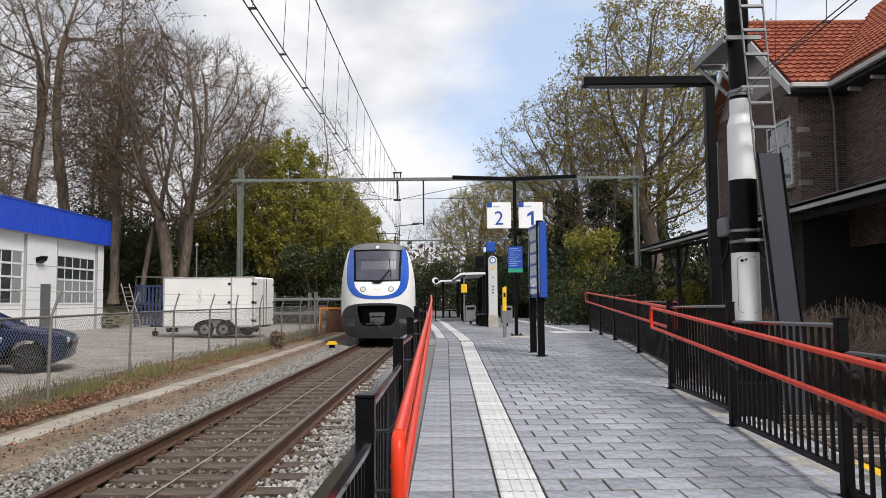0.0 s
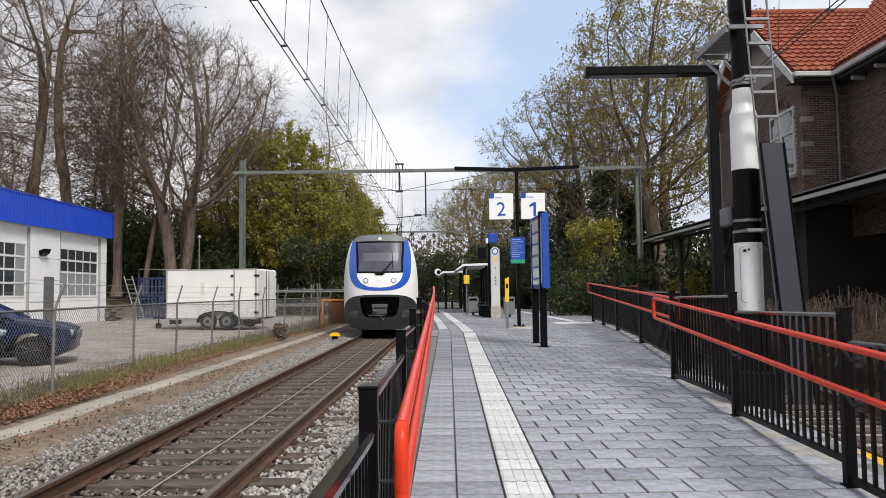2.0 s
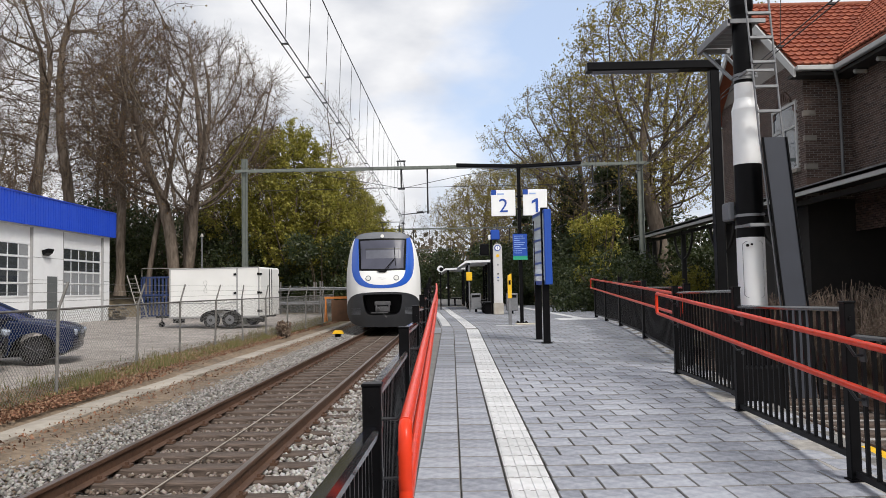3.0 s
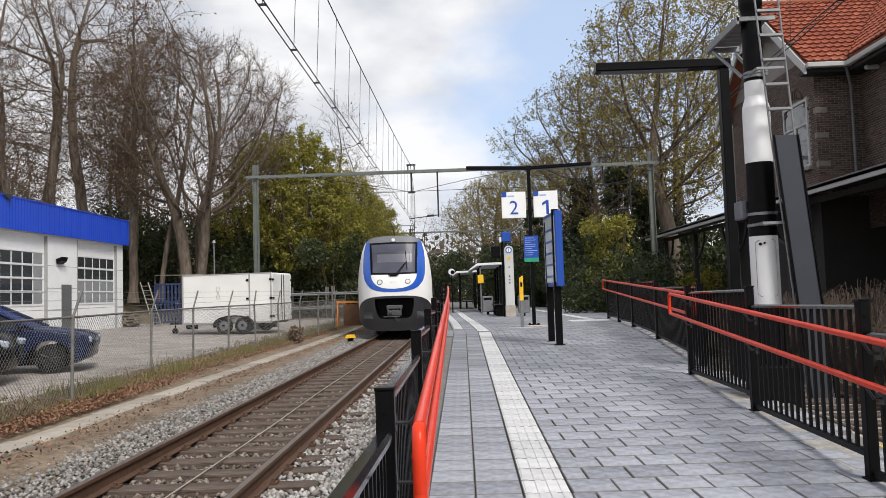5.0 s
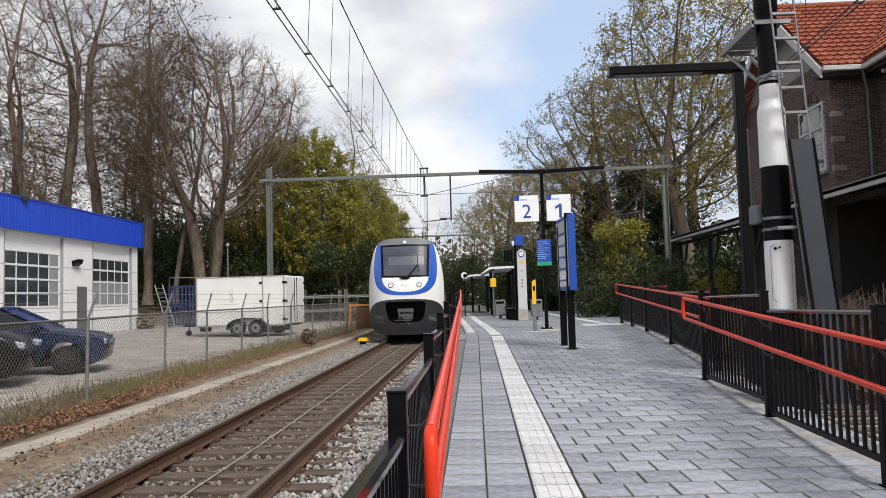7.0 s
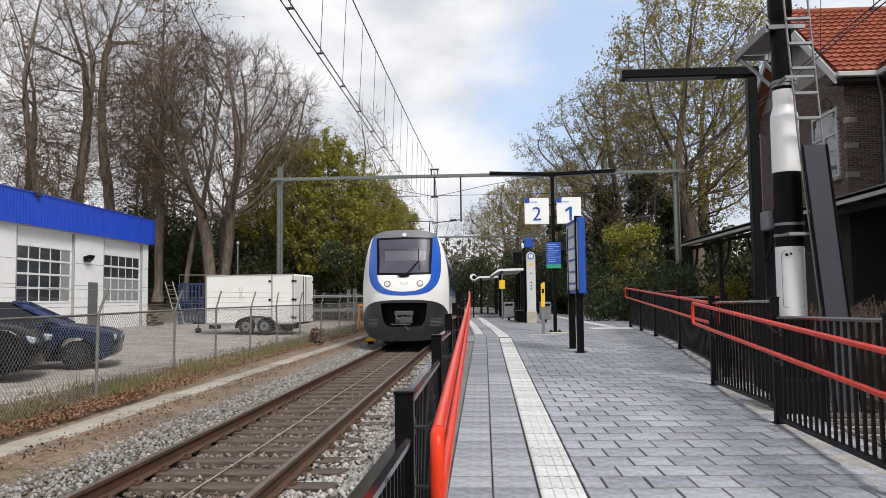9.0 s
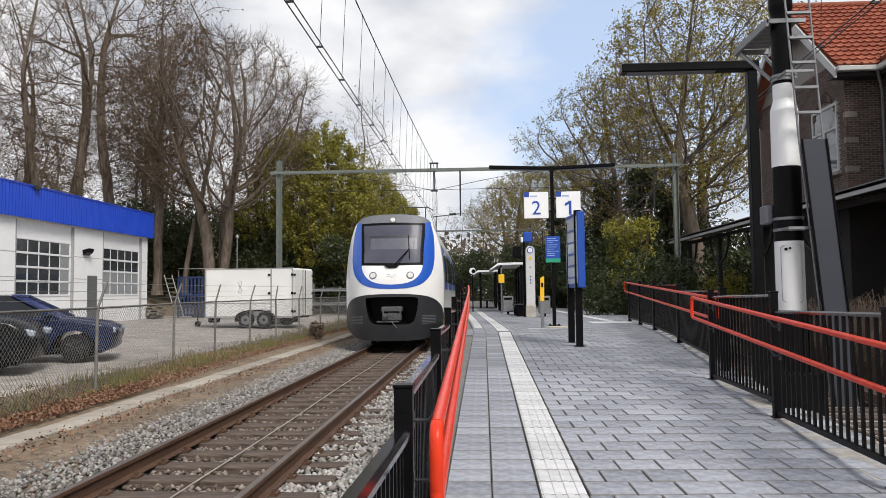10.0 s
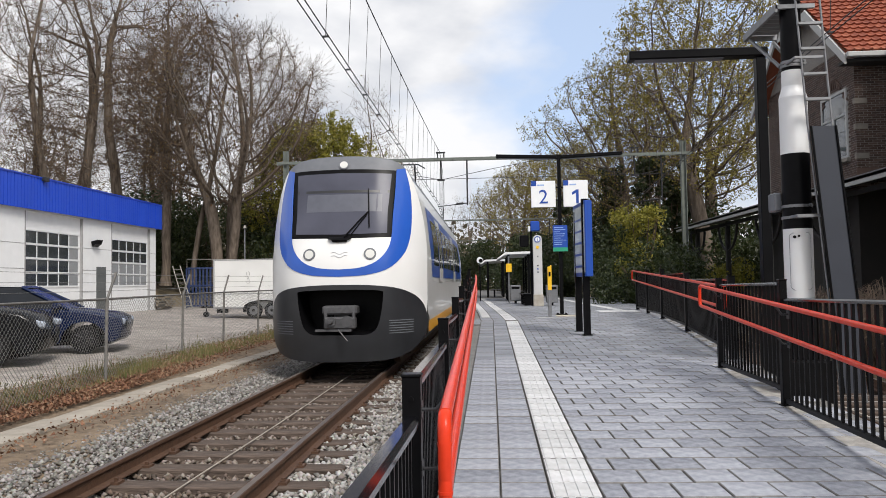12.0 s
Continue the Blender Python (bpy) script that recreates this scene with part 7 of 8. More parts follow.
    for k, y in enumerate((36.0, 31.5, 27.0, 22.5)):
        bm = bmesh.new()
        box(bm, 9.62, y - 0.09, 0.5, 9.80, y + 0.09, 3.9, bev=0.02)
        c = part("column", bm, M_SOFFIT, g, "dark timber canopy column")
        bm = bmesh.new()
        for s in (-1, 1):
            tube(bm, [(9.71, y, 2.7)] + [(9.71, y + s * 1.2 * math.sin(a), 3.85 - 1.15 * math.cos(a)) for a in steps(0.2, math.pi / 2, 6)], 0.055, 6)
        part("brace", bm, M_SOFFIT, c, "curved timber brace")
    bm = bmesh.new()
    box(bm, 9.65, 2.0, 3.72, 9.77, 37.0, 3.86)
    part("canopy_beam", bm, M_SOFFIT, cp)
    # thin near-black skin over the wing's lower walls stands in for canopy shade
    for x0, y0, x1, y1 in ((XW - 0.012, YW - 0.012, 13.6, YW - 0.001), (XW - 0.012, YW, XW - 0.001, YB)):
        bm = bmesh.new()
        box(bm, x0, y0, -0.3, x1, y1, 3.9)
        part("lower_wall", bm, M_LOWERW, g, "lower wall coloured near black for the canopy shade")
    # ground floor: recessed porch with barred windows, shade put into its dark wall
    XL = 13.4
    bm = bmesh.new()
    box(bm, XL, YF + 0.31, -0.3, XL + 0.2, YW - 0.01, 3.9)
    part("lower_wall", bm, M_LOWERW, g, "wall of the recessed porch, coloured near black for shade")
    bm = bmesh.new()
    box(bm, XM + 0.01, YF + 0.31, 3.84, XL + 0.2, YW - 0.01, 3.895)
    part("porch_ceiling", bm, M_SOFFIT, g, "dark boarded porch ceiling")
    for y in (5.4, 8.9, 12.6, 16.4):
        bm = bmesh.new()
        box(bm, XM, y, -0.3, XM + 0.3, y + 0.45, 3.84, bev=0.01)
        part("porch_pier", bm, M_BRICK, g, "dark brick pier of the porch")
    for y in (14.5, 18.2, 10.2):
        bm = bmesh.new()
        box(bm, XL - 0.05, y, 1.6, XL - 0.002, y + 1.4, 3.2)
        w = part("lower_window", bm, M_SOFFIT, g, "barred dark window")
        for k in range(5):
            bm = bmesh.new()
            box(bm, XL - 0.09, y + 0.12 + k * 0.27, 1.65, XL - 0.055, y + 0.15 + k * 0.27, 3.15)
            part("window_bar", bm, M_GALVD, w)
    # side platform in front of the house
    bm = bmesh.new()
    box(bm, 8.55, 6.0, -0.4, XM - 0.04, 60, 0.50, bev=0.02)
    box(bm, XM - 0.04, 6.0, -0.4, XL - 0.002, YW - 0.01, 0.50)
    tagged(part("side_platform", bm, M_CONC), "grey side platform under the canopy", "platform", kind="structure")
    # crossing panels between the fence and the far track
    for k in range(9):
        bm = bmesh.new()
        box(bm, -0.55, -0.58, -0.12, 0.55, 0.58, 0, bev=0.01)
        p = tagged(part("crossing_slab", bm, M_CONC), "pale concrete slab beside the far track", "slab", kind="structure")
        p.matrix_basis = pose(3.35 + 0.07 * k, 2.4 + 1.2 * k, -0.02, 0, 0, -3)
    bm = bmesh.new()
    box(bm, 3.75, 4.6, -0.01, 4.0, 7.4, 0.005)
    tagged(part("yellow_line", bm, M_YEL), "yellow painted line on the crossing slab", "painted line", kind="structure")


# shade under the canopy put into the wall colour
M_LOWERW = mat("under_canopy_shade", (0.014, 0.012, 0.011), rough=0.8, var=0.25, scale=3)


# ---- trees and shrubs ----
def tree_data(seed, height, crown, radius, trunk=0.35, points=700, step=0.42, stems=1, twigs=3, twig_len=0.8, leaf=0, leaf_size=0.07, leader=0.0, flat=0.5):
    """A tree that grows towards points scattered in its crown. crown is the height of the crown's foot, radius its half width,
    flat where along the crown's height it is widest, leader how far up the stem runs through. Returns wood, twigs and leaves, each as vertices and faces."""
    rnd = np.random.RandomState(seed)
    # the crown: uneven lobes within a rounded outline
    pts = []
    while len(pts) < points:
        z = rnd.rand()
        prof = math.sin(math.pi * min(1.0, z / (2 * flat) if z < flat else 0.5 + (z - flat) / (2 * (1 - flat)))) ** 0.6
        a, q = rnd.rand() * 6.283, math.sqrt(rnd.rand())
        wob = 1 + 0.42 * noise.noise((math.cos(a) * 1.3 + seed, math.sin(a) * 1.3, z * 2.5))
        if rnd.rand() < 0.30 + 0.70 * q:
            pts.append((radius * prof * q * wob * math.cos(a), radius * prof * q * wob * math.sin(a), crown + (height - crown) * z))
    att = np.array(pts)
    node, par = [], []
    for k in range(stems):
        a = k * 2.6 + seed
        base = Vector((0.3 * math.cos(a), 0.3 * math.sin(a), -0.25)) if stems > 1 else Vector((0, 0, -0.25))
        d = Vector((0.16 * math.cos(a) * (stems > 1), 0.12 * math.sin(a) * (stems > 1), 1)).normalized()
        node.append(base)
        par.append(-1)
        while node[-1].z < max(crown * 1.05 + 0.2, leader * height):
            d = (d + Vector((rnd.uniform(-0.07, 0.07), rnd.uniform(-0.07, 0.07), 0.03))).normalized()
            par.append(len(node) - 1)
            node.append(node[-1] + d * step)
    pos = np.array(node)
    dist = np.linalg.norm(att[:, None] - pos[None], axis=2)
    near, best = dist.argmin(1), dist.min(1)
    kids = np.zeros(len(pos), int)
    for _ in range(150):
        if not len(att):
            break
        way = att - pos[near]
        way /= np.maximum(1e-6, np.linalg.norm(way, axis=1))[:, None]
        acc = np.zeros_like(pos)
        np.add.at(acc, near, way)
        grow = np.unique(near)
        grow = grow[kids[grow] < 3]
        if not len(grow):
            break
        dirs = acc[grow]
        dirs /= np.maximum(1e-6, np.linalg.norm(dirs, axis=1))[:, None]
        back = np.array(par)[grow]
        own = pos[grow] - pos[np.maximum(back, 0)]
        dirs += own / step * 0.55 * (kids[grow] == 0)[:, None] + rnd.normal(0, 0.07, dirs.shape) + [0, 0, 0.16]
        dirs /= np.linalg.norm(dirs, axis=1)[:, None]
        fresh = pos[grow] + dirs * step
        kids[grow] += 1
        n0 = len(pos)
        par += grow.tolist()
        pos = np.concatenate([pos, fresh])
        kids = np.concatenate([kids, np.zeros(len(fresh), int)])
        dd = np.linalg.norm(att[:, None] - fresh[None], axis=2)
        j, m = dd.argmin(1), dd.min(1)
        closer = m < best
        near[closer], best[closer] = n0 + j[closer], m[closer]
        keep = best > step * 1.15
        att, near, best = att[keep], near[keep], best[keep]
    # thickness from the tips down, then chains along the thickest child
    n = len(pos)
    child = [[] for _ in range(n)]
    area = np.zeros(n)
    for i in range(n - 1, -1, -1):
        if not child[i]:
            area[i] = 1.0
        if par[i] >= 0:
            area[par[i]] += area[i]
            child[par[i]].append(i)
    rad = np.maximum(0.011, trunk * (area / area.max()) ** 0.55)
    vs, fs = [], []
    todo = [i for i in range(n) if par[i] < 0]
    while todo:
        i = todo.pop()
        chain = [i] if par[i] < 0 else [par[i], i]
        while child[chain[-1]]:
            c = sorted(child[chain[-1]], key=lambda k: -area[k])
            todo += c[1:]
            chain.append(c[0])
        if len(chain) < 2:
            continue
        r_of = [min(rad[k], rad[i]) for k in chain]
        big = r_of[0]
        sides = 8 if big > 0.16 else 5 if big > 0.05 else 3
        ref = None
        rings = []
        for q, k in enumerate(chain):
            t = Vector(pos[chain[min(q + 1, len(chain) - 1)]] - pos[chain[max(q - 1, 0)]]).normalized()
            a = t.orthogonal().normalized() if ref is None else (ref - t * ref.dot(t)).normalized()
            ref = a
            b = t.cross(a)
            rr = r_of[q] * (1.45 if k == 0 or par[k] < 0 else 1.2 if par[k] >= 0 and par[par[k]] < 0 else 1.0)
            rings.append(len(vs))
            for j in range(sides):
                an = 6.2832 * j / sides
                vs.append(tuple(Vector(pos[k]) + (a * math.cos(an) + b * math.sin(an)) * rr))
        for p, q in zip(rings, rings[1:]):
            for j in range(sides):
                fs.append((p + j, p + (j + 1) % sides, q + (j + 1) % sides, q + j))
    # fine twigs on the thin wood
    thin = np.array([i for i in range(n) if area[i] <= 3 and par[i] >= 0])
    own = pos[thin] - pos[np.array(par)[thin]]
    own /= np.maximum(1e-6, np.linalg.norm(own, axis=1))[:, None]
    start = np.repeat(pos[thin], twigs, 0)
    go = np.repeat(own, twigs, 0) * 0.9 + rnd.normal(0, 0.55, (len(start), 3)) + [0, 0, 0.35]
    go /= np.linalg.norm(go, axis=1)[:, None]
    ln = twig_len * rnd.uniform(0.5, 1.3, (len(start), 1))
    bend_ = go + rnd.normal(0, 0.25, go.shape) + [0, 0, 0.15]
    bend_ /= np.linalg.norm(bend_, axis=1)[:, None]
    mid = start + go * ln * 0.5
    tip = mid + bend_ * ln * 0.5
    fork = mid + (go + rnd.normal(0, 0.55, go.shape)) * ln * 0.4
    seg_a = np.concatenate([start, mid, mid])
    seg_b = np.concatenate([mid, tip, fork])
    r_a = np.concatenate([np.full(len(start), 0.0095), np.full(2 * len(start), 0.007)])[:, None]
    ax = seg_b - seg_a
    ax /= np.maximum(1e-6, np.linalg.norm(ax, axis=1))[:, None]
    u = np.cross(ax, [0.31, 0.57, 0.76])
    u /= np.maximum(1e-6, np.linalg.norm(u, axis=1))[:, None]
    v = np.cross(ax, u)
    ring = []
    for p, r in ((seg_a, r_a), (seg_b, r_a * 0.55)):
        for an in (0.0, 2.0944, 4.1888):
            ring.append(p + (u * math.cos(an) + v * math.sin(an)) * r)
    tv = np.stack(ring, 1).reshape(-1, 3)
    b0 = 6 * np.arange(len(seg_a))[:, None]
    tf = np.concatenate([b0 + [j, (j + 1) % 3, 3 + (j + 1) % 3, 3 + j] for j in range(3)])
    lv, lf = np.zeros((0, 3)), np.zeros((0, 4), int)
    if leaf:
        ends = np.concatenate([tip, fork, mid])
        c = ends[rnd.randint(0, len(ends), leaf)] + rnd.normal(0, 0.11, (leaf, 3))
        a = rnd.normal(size=(leaf, 3))
        a /= np.linalg.norm(a, axis=1)[:, None]
        b = np.cross(a, rnd.normal(size=(leaf, 3)))
        b /= np.linalg.norm(b, axis=1)[:, None]
        q = leaf_size * rnd.uniform(0.6, 1.4, (leaf, 1))
        lv = np.stack([c - a * q, c + b * q * 0.55, c + a * q, c - b * q * 0.55], 1).reshape(-1, 3)
        lf = np.arange(leaf * 4).reshape(-1, 4)
    return vs, fs, tv.tolist(), tf.tolist(), lv.tolist(), lf.tolist()


def pmesh(name, vs, fs, m, smooth=True):
    me = bpy.data.meshes.new(name)
    me.from_pydata(vs, [], fs)
    me.materials.append(m)
    if smooth:
        me.shade_smooth()
    return me


def tree_proto(label, category, wood, leaves, **kw):
    vs, fs, tv, tf, lv, lf = tree_data(**kw)
    g = new("tree")
    tagged(g, label, category, "trees")
    t = new("trunk", pmesh("trunk", vs, fs, wood))
    t.parent = g
    t = new("branchwork", pmesh("branchwork", tv, tf, M_TWIG, False))
    t.parent = g
    tagged(t, "fine brown twigs", kind="stuff")
    if len(lf):
        c = new("crown", pmesh("crown", lv, lf, leaves, False))
        c.parent = g
    return g


def clump_data(seed, rx, ry, rz, count, size, lumps=14):
    """Foliage of a dense shrub or ivy mass: many small leaves on uneven lobes."""
    rnd = np.random.RandomState(seed)
    cen = rnd.uniform(-1, 1, (lumps, 3)) * [rx * 0.75, ry * 0.75, rz * 0.42] + [0, 0, rz * 0.5]
    rad = rnd.uniform(0.28, 0.5, lumps) * min(rx, rz, ry * 1.5)
    k = rnd.randint(0, lumps, count)
    d = rnd.normal(size=(count, 3))
    d /= np.linalg.norm(d, axis=1)[:, None]
    p = cen[k] + d * (rad[k] * rnd.uniform(0.6, 1.12, count))[:, None]
    p[:, 2] = np.abs(p[:, 2])
    a = rnd.normal(size=(count, 3))
    a /= np.linalg.norm(a, axis=1)[:, None]
    b = np.cross(a, rnd.normal(size=(count, 3)))
    b /= np.linalg.norm(b, axis=1)[:, None]
    s = size * rnd.uniform(0.6, 1.4, (count, 1))
    co = np.stack([p - a * s, p + b * s * 0.55, p + a * s, p - b * s * 0.55], 1).reshape(-1, 3)
    fs = np.arange(count * 4).reshape(-1, 4)
    return co.tolist(), fs.tolist()


M_LEAFG = island_mat("leaves_spring", [(0.24, 0.23, 0.028), (0.36, 0.325, 0.045), (0.13, 0.135, 0.02), (0.43, 0.38, 0.07)], rough=0.6, leaf=0.4)
M_LEAFG2 = island_mat("leaves_yellowgreen", [(0.22, 0.19, 0.03), (0.33, 0.28, 0.05), (0.17, 0.14, 0.025), (0.40, 0.32, 0.09)], rough=0.6, leaf=0.4)
M_LEAFD = island_mat("leaves_dark", [(0.018, 0.03, 0.010), (0.045, 0.065, 0.018), (0.03, 0.045, 0.014), (0.085, 0.10, 0.03)], rough=0.5, leaf=0.4)
M_LEAFB = island_mat("leaves_budding", [(0.17, 0.085, 0.035), (0.20, 0.125, 0.05), (0.12, 0.075, 0.035), (0.24, 0.18, 0.06)], rough=0.7, leaf=0.4)
M_HEDGEBR = island_mat("hedge_brown", [(0.12, 0.08, 0.06), (0.22, 0.155, 0.115), (0.16, 0.115, 0.082), (0.28, 0.21, 0.155)], rough=0.8)


def shrub(x, y, z, rx, ry, rz, count, size, m, label, seed, category="shrub", group="shrubs"):
    vs, fs = clump_data(seed, rx, ry, rz, count, size, lumps=max(14, int(9 * rz / min(rx, ry))))
    g = thing("shrub", x, y, z, label=label, category=category, group=group)
    c = new("foliage", pmesh("foliage", vs, fs, m, False))
    c.parent = g
    bm = bmesh.new()
    rnd = random.Random(seed)
    for k in range(9):
        a = rnd.uniform(0, 6.28)
        tube(bm, [(0.2 * math.cos(a) * rx, 0.2 * math.sin(a) * ry, -0.1), (0.35 * math.cos(a) * rx, 0.35 * math.sin(a) * ry, rz * 0.5), (0.6 * math.cos(a) * rx, 0.6 * math.sin(a) * ry, rz * 0.85)], 0.05, 5, r2=0.01)
    part("woody_base", bm, M_TWIG, g, "brown stems")
    return g


def twiggy_hedge(x, y, z, w, l, h):
    """A leafless hedge: a tangle of thin stems that rise and hang over."""
    rnd = random.Random(int(y * 10))
    bm = bmesh.new()
    for k in range(820):
        a, q = rnd.uniform(0, 6.283), math.sqrt(rnd.random())
        px, py = w * q * math.cos(a), l * q * math.sin(a)
        top = h * (1 - 0.35 * q ** 3) * rnd.uniform(0.75, 1.05) * (1 + 0.15 * noise.noise((px * 2, y + py, 0)))
        ox, oy = rnd.gauss(0, 0.20) + 0.26 * math.cos(a), rnd.gauss(0, 0.26) + 0.26 * math.sin(a)
        tube(bm, [(px * 0.6, py * 0.85, 0), (px * 0.9, py * 0.95, top * 0.6), (px + ox * 0.3, py + oy * 0.3, top), (px + ox, py + oy, top * 0.9), (px + ox * 1.5, py + oy * 1.5, top * rnd.uniform(0.45, 0.75))], 0.008, 3, r2=0.004, cap=False)
    g = thing("hedge", x, y, z, label="brown leafless hedge in front of the station house", category="hedge", group="hedges")
    tagged(part("branchwork", bm, M_HEDGEBR, g, "tangle of thin brown stems"), kind="stuff")


def build_trees():
    rnd = random.Random(21)
    def bare_tree(label="tall bare tree with grey bark and fine budding twigs", leaves=M_LEAFB, **kw):
        return tree_proto(label, "tree", M_BARK, leaves, **kw)

    # tall bare trees; the last of them broad and domed
    bare = [bare_tree(seed=1, height=23, crown=6.0, radius=4.4, trunk=0.34, points=760, twigs=3, leader=0.72, leaf=5000, leaf_size=0.045),
            bare_tree(seed=2, height=21, crown=5.5, radius=3.6, trunk=0.28, points=600, twigs=3, leader=0.62, leaf=4000, leaf_size=0.055),
            bare_tree(seed=3, height=22, crown=5.0, radius=4.2, trunk=0.27, points=720, stems=2, leader=0.62, leaf=5000, leaf_size=0.045),
            bare_tree(seed=4, height=17.8, crown=5.8, radius=6.8, trunk=0.36, points=1150, flat=0.55, stems=3, leader=0.34, twigs=6, twig_len=1.15, leaf=9000, leaf_size=0.05)]
    slim = [bare_tree("slender bare woodland tree", seed=s, height=17, crown=3.5, radius=2.9, trunk=0.15, leader=0.7, points=180, step=0.6, twigs=2, twig_len=1.3, leaf=lf, leaf_size=0.08)
            for s, lf in ((5, 700), (6, 1600), (7, 300))]
    green = [tree_proto("broad tree with yellow-green spring leaves", "tree", M_BARK, M_LEAFG2, seed=s, height=18.4, crown=6.0, radius=rd, trunk=0.42, points=pn, flat=0.52, leader=0.48, leaf=lf, leaf_size=0.072)
             for s, rd, pn, lf in ((11, 6.8, 1000, 28000), (12, 5.4, 540, 13000))]
    lush = [tree_proto("dense tree with fresh green leaves", "tree", M_BARK, M_LEAFG, seed=s, height=13, crown=1.6, radius=4.0, trunk=0.26, points=600, flat=0.42, leaf=lf, leaf_size=0.092)
            for s, lf in ((15, 42000), (16, 28000))]

    used = set()

    def put(proto, x, y, s, rz):
        z = 0.3 + (1.6 if x < -18 and y > 40 else 0.4 if x < -8 else 0)
        m = pose(x, y, z, rnd.uniform(-2, 2), rnd.uniform(-2, 2), rz) @ Matrix.Scale(s, 4)
        if proto.name not in used:
            used.add(proto.name)
            proto.matrix_basis = m
            return proto
        o = copy_thing(proto, pose(0, 0, 0))
        o.matrix_basis = m
        return o

    # the tall row behind the garage and the trailer
    for p, x, y, s, rz in ((0, -25.0, 50, 1.05, 10), (1, -21.2, 48, 1.0, 70), (2, -28.0, 49, 1.05, 200), (3, -16.9, 47, 1.0, 200), (1, -26.6, 58, 0.98, 300),
                           (0, -30.5, 53, 1.05, 150), (2, -34.5, 52, 1.05, 40), (1, -28.0, 62, 0.95, 120)):
        put(bare[p], x, y, s, rz)
    put(slim[1], -19.2, 47.5, 1.2, 130)
    # woodland behind them
    for k in range(27):
        x = -53 + 44 * (k + rnd.random() * 0.8) / 27
        put(slim[k % 3], x, rnd.uniform(60, 84), rnd.uniform(0.9, 1.2), rnd.uniform(0, 360))
    # fresh green mass beyond the portal
    for p, x, y, s, rz in ((0, -10.9, 52, 0.93, 0), (1, -8.3, 56, 0.76, 60), (1, -14.0, 54, 0.95, 230), (0, -7.4, 64, 0.72, 140)):
        put(lush[p], x, y, s, rz)
    for p, x, y, s, rz in ((1, -9.0, 76, 0.75, 30), (2, -10.5, 92, 0.95, 120), (0, -13.0, 104, 1.0, 200), (1, -16, 120, 1.0, 20), (2, -8.7, 60, 0.66, 80), (1, -8.0, 66, 0.7, 10)):
        put(slim[p], x, y, s, rz)
    # platform side
    for p, x, y, s, rz in ((0, 11.6, 41, 0.98, 20), (1, 7.4, 47, 0.80, 100), (1, 14.5, 50, 0.95, 200), (1, 9.8, 60, 0.80, 290), (0, 5.0, 84, 0.80, 60), (1, 2.2, 98, 0.85, 150), (0, 7.5, 72, 0.75, 250)):
        put(green[p], x, y, s, rz)
    for p, x, y, s, rz in ((1, 3.8, 74, 0.75, 40), (0, 6.4, 60, 0.75, 90), (2, 8.6, 40.5, 0.75, 10), (2, -0.5, 112, 0.9, 33), (1, 1.5, 125, 1.0, 60), (0, -6, 140, 1.0, 10), (2, -3, 130, 0.9, 150), (0, 10.2, 54, 0.9, 80), (1, 13.0, 60, 0.95, 5)):
        put(slim[p], x, y, s, rz)
    # ivy-clad trunks and undergrowth
    shrub(8.6, 40.5, 0.2, 0.9, 0.9, 8.5, 9000, 0.11, M_LEAFD, "dark ivy growing up a tree trunk", 31, "ivy")
    for x, y, h, k in ((7.5, 46.8, 9.0, 51), (10.3, 43.5, 8.0, 52), (12.3, 47.5, 9.5, 53), (5.4, 56.0, 8.0, 54)):
        shrub(x, y, 0.2, 0.75, 0.75, h, 6500, 0.11, M_LEAFD, "dark ivy growing up a tree trunk", k, "ivy")
    shrub(9.5, 52.0, 0.2, 4.0, 3.0, 6.5, 12000, 0.13, M_LEAFD, "dark understorey between the trees", 55)
    shrub(14.5, 46.0, 0.2, 3.0, 3.0, 5.5, 9000, 0.12, M_LEAFD, "dark understorey behind the canopy", 56)
    shrub(6.6, 31.0, 0.1, 2.2, 4.0, 2.4, 14000, 0.07, M_LEAFD, "dark green bushes beside the platform", 32)
    shrub(7.6, 40.0, 0.1, 3.0, 5.0, 3.4, 14000, 0.09, M_LEAFD, "dark green undergrowth under the trees", 33)
    shrub(5.2, 52.0, 0.1, 3.0, 6.0, 4.2, 13000, 0.10, M_LEAFD, "dark undergrowth beside the line", 34)
    shrub(9.6, 33.5, 0.3, 1.2, 2.4, 1.7, 7000, 0.06, M_LEAFG, "clipped green bush beside the canopy", 35)
    shrub(7.2, 36.5, 0.2, 1.3, 1.6, 5.0, 6000, 0.08, M_LEAFG, "light green climbing bush", 36)
    shrub(3.2, 66.0, 0.1, 3.0, 8.0, 5.0, 12000, 0.12, M_LEAFD, "dark undergrowth along the far line", 37)
    shrub(-1.0, 92.0, 0.1, 4.0, 8.0, 6.0, 9000, 0.16, M_LEAFD, "dark thicket closing the far curve", 38)
    for x, y, w, l, h in ((8.05, 15.2, 0.75, 2.2, 1.75), (7.9, 18.6, 0.7, 1.6, 1.6), (7.75, 21.6, 0.6, 1.3, 1.5), (8.0, 12.0, 0.7, 1.8, 1.6)):
        twiggy_hedge(x, y, -0.3, w, l, h)
    shrub(-13.5, 53.0, 0.6, 4.5, 3.0, 5.0, 16000, 0.11, M_LEAFD, "dark evergreen thicket behind the trailer", 40)
    shrub(-19.5, 53.5, 1.2, 5.5, 3.0, 7.0, 17000, 0.11, M_LEAFD, "dark evergreen thicket under the bare trees", 41)
    shrub(-28.0, 57.0, 1.5, 7.0, 3.0, 6.5, 15000, 0.12, M_LEAFD, "dark undergrowth under the bare trees", 42)
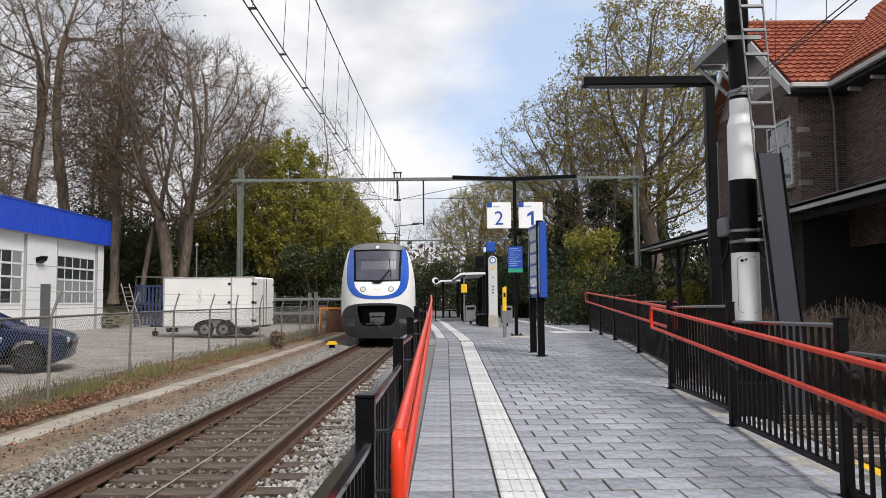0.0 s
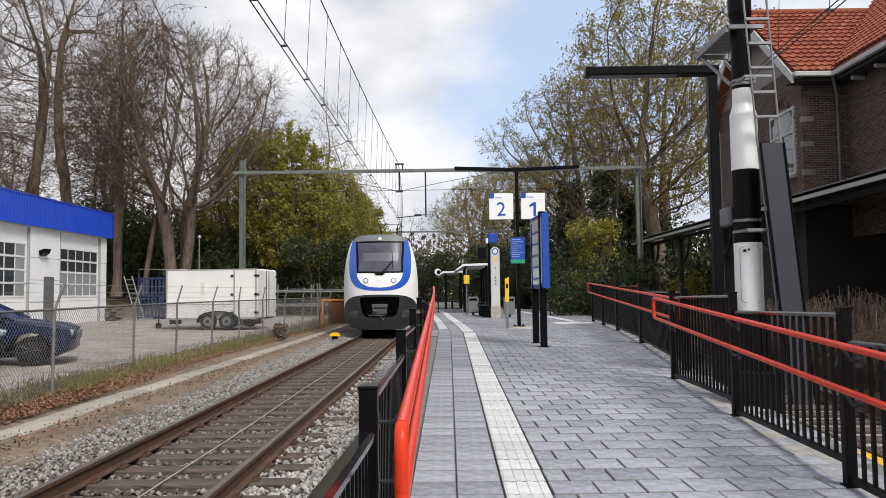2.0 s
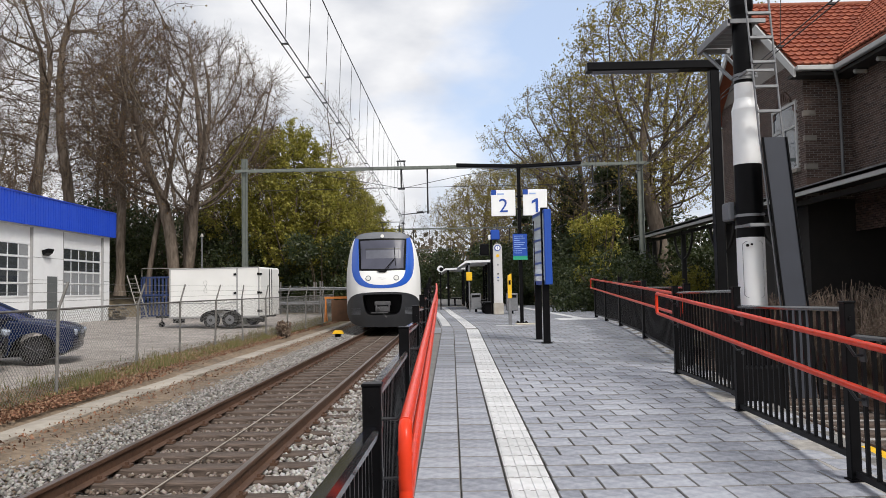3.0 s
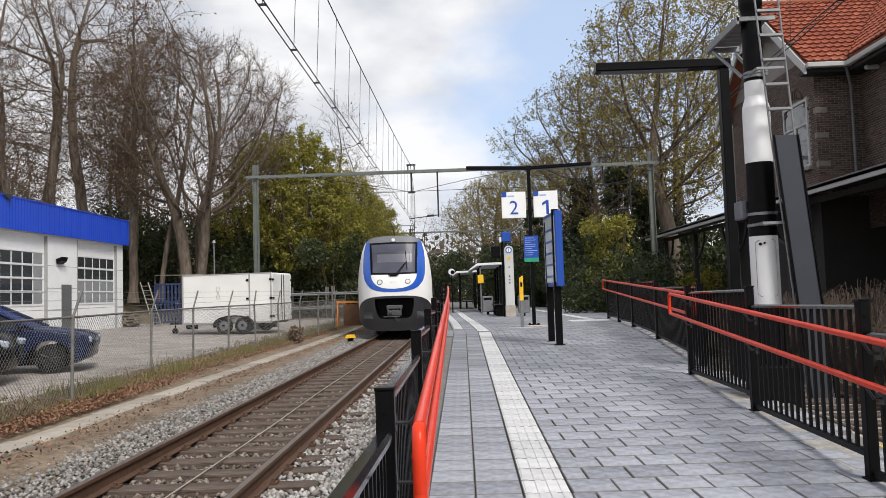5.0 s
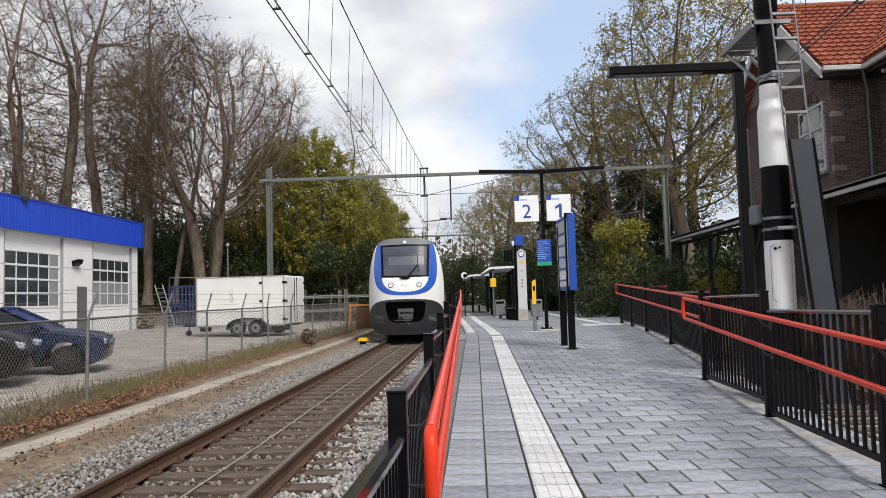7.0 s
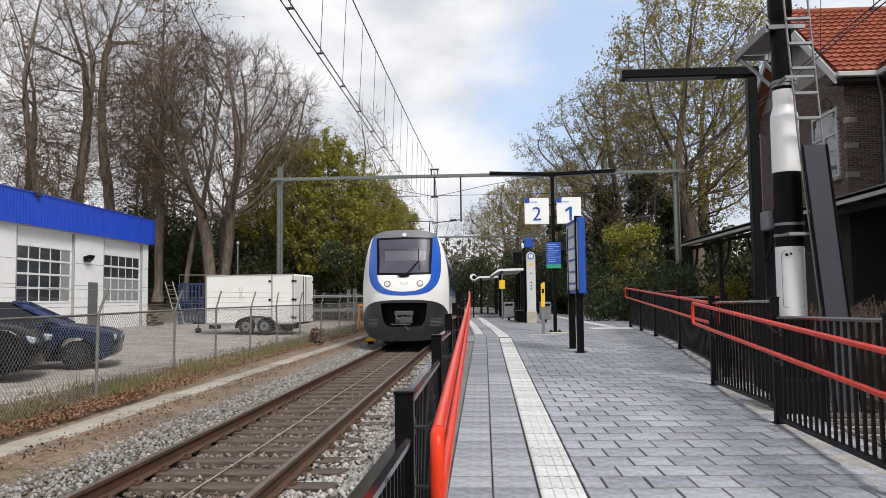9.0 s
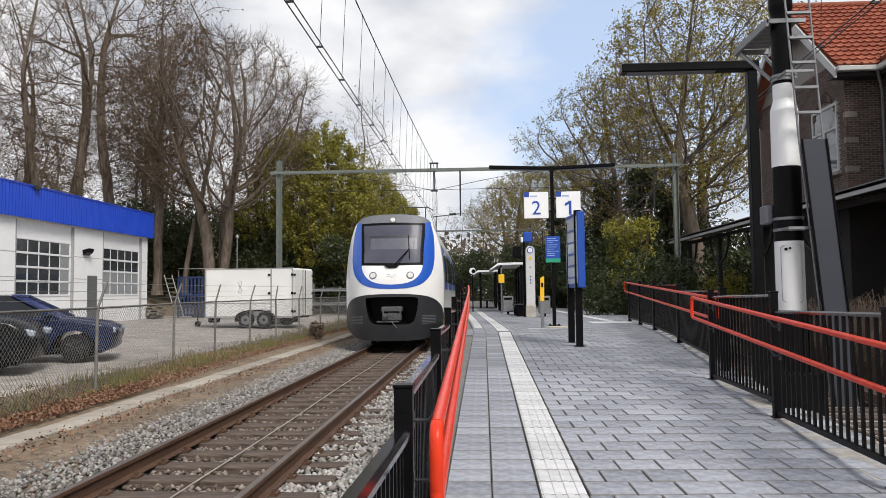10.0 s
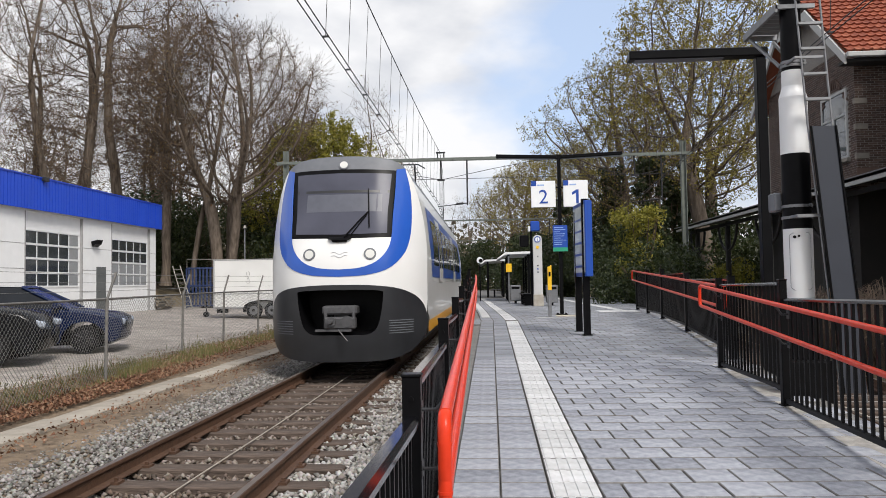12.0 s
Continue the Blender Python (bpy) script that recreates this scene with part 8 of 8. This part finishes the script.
    shrub(-8.6, 50.0, 0.4, 2.5, 4.0, 5.0, 12000, 0.10, M_LEAFD, "dark green thicket beside the track", 43)
    shrub(-38.0, 58.0, 1.5, 7.0, 3.0, 6.0, 12000, 0.14, M_LEAFD, "dark conifer thicket behind the garage", 44)
    shrub(-8.0, 68.0, 0.4, 2.5, 8.0, 6.0, 10000, 0.13, M_LEAFD, "dark thicket along the far track", 45)
    shrub(13.5, 38.0, 0.4, 3.0, 3.0, 3.0, 9000, 0.09, M_LEAFD, "dark bushes behind the canopy", 46)
    shrub(-5.85, 26.2, 0.05, 0.22, 0.9, 0.55, 700, 0.05, M_HEDGEBR, "dry brown weeds at the fence foot", 47)
    # grass and leaves on the verge
    vs, fs = [], []
    for k in range(11000):
        y = 1.0 + 44 * rnd.random() ** 1.5
        x = -5.9 - abs(rnd.gauss(0, 0.35)) - 0.1 * rnd.random()
        z = -0.02 + (lot(-6.7, y) + 0.08) * max(0, min(1, (-4.6 - x) / 2.1) - 0.38) / 0.62
        h = rnd.uniform(0.03, 0.10) * (1 + 1.1 * (noise.noise((x, y * 0.6, 3)) > 0.1))
        dx, dy = rnd.uniform(-0.05, 0.05), rnd.uniform(-0.05, 0.05)
        n0 = len(vs)
        vs += [(x - 0.008, y, z), (x + 0.008, y, z), (x + dx, y + dy, z + h)]
        fs.append((n0, n0 + 1, n0 + 2))
    g = new("verge_grass", pmesh("verge_grass", vs, fs, M_GRASS, False))
    tagged(g, "sparse dry grass along the fence", "grass", kind="stuff")
    vs, fs = [], []
    for k in range(26000):
        y = 1.0 + 40 * rnd.random() ** 1.6
        x = -5.75 - abs(rnd.gauss(0, 0.4)) if k % 7 else -4.85 + rnd.gauss(0, 0.17)
        if k % 5 < 1:
            # a drift along the fence foot
            y, x = rnd.gauss(10.5, 2.2), -5.58 - abs(rnd.gauss(0, 0.22))
        z = -0.035 + (lot(-6.7, y) + 0.08) * max(0, min(1, (-4.6 - x) / 2.1) - 0.38) / 0.62 + 0.02 + 0.03 * rnd.random() * (k % 5 < 1)
        a = rnd.uniform(0, 6.28)
        s = rnd.uniform(0.010, 0.026)
        t = rnd.uniform(-0.02, 0.02)
        n0 = len(vs)
        c, d = math.cos(a) * s, math.sin(a) * s
        vs += [(x - c, y - d, z), (x + d * 0.6, y - c * 0.6, z + t + 0.01), (x + c, y + d, z + 0.012), (x - d * 0.6, y + c * 0.6, z - t + 0.012)]
        fs.append((n0, n0 + 1, n0 + 2, n0 + 3))
    g = new("fallen_leaves", pmesh("fallen_leaves", vs, fs, M_DEAD, False))
    tagged(g, "brown fallen leaves on the verge", "leaves", kind="stuff")
    # far woods closing the view
    vs, fs = [], []
    for k in range(46000):
        a = radians(rnd.uniform(-60, 50) if k % 2 else rnd.uniform(-42, -6))
        r = rnd.uniform(135, 190) if k % 2 else rnd.uniform(80, 105)
        x, y = r * math.sin(a), r * math.cos(a)
        top = (11 if k % 2 else 9.5) + 5 * noise.noise((x * 0.05, y * 0.05, 0)) + 3 * noise.noise((x * 0.2, y * 0.2, 2))
        z = rnd.random() ** 0.8 * top
        s = rnd.uniform(0.3, 0.8) * (1 if k % 2 else 0.55)
        n0 = len(vs)
        e = Vector((rnd.gauss(0, 1), rnd.gauss(0, 1), rnd.gauss(0, 1))).normalized() * s
        f = e.orthogonal().normalized() * s * 0.7
        c = Vector((x, y, z))
        vs += [c - e, c + f, c + e, c - f]
        fs.append((n0, n0 + 1, n0 + 2, n0 + 3))
    g = new("far_woods", pmesh("far_woods", vs, fs, M_FARW, False))
    tagged(g, "distant brown-green woods", "woods", kind="stuff")


M_FARW = island_mat("far_woods_tones", [(0.05, 0.045, 0.025), (0.10, 0.08, 0.05), (0.065, 0.06, 0.03), (0.14, 0.11, 0.07)], rough=0.8)


# ---- build ----
build_ground()
build_edging()
build_track(lambda y: TRACK_X + line(y), "railway_track", -5.4, 150, True)
build_track(track1_x, "far_railway_track", -5.4, 110, False)
build_ballast()
build_far_bed()
PLATFORM = build_platform()
CARS = build_train()
build_left_railing()
build_right_railing()
build_platform_sign()
build_info_board()
build_info_pillar()
build_platform_bits()
build_lamp_post()
build_signal_mast()
for _y in (33.0, 66.0, 99.0):
    portal(_y)
build_catenary(lambda y: -2.22 + (bend(y) - bend(33)) * (y > 33), "overhead_line", 2.0)
build_catenary(lambda y: track1_x(y) - 0.2, "overhead_line", 2.6)
build_left_side()
build_station()
build_trees()
build_paving(PLATFORM)
motions()
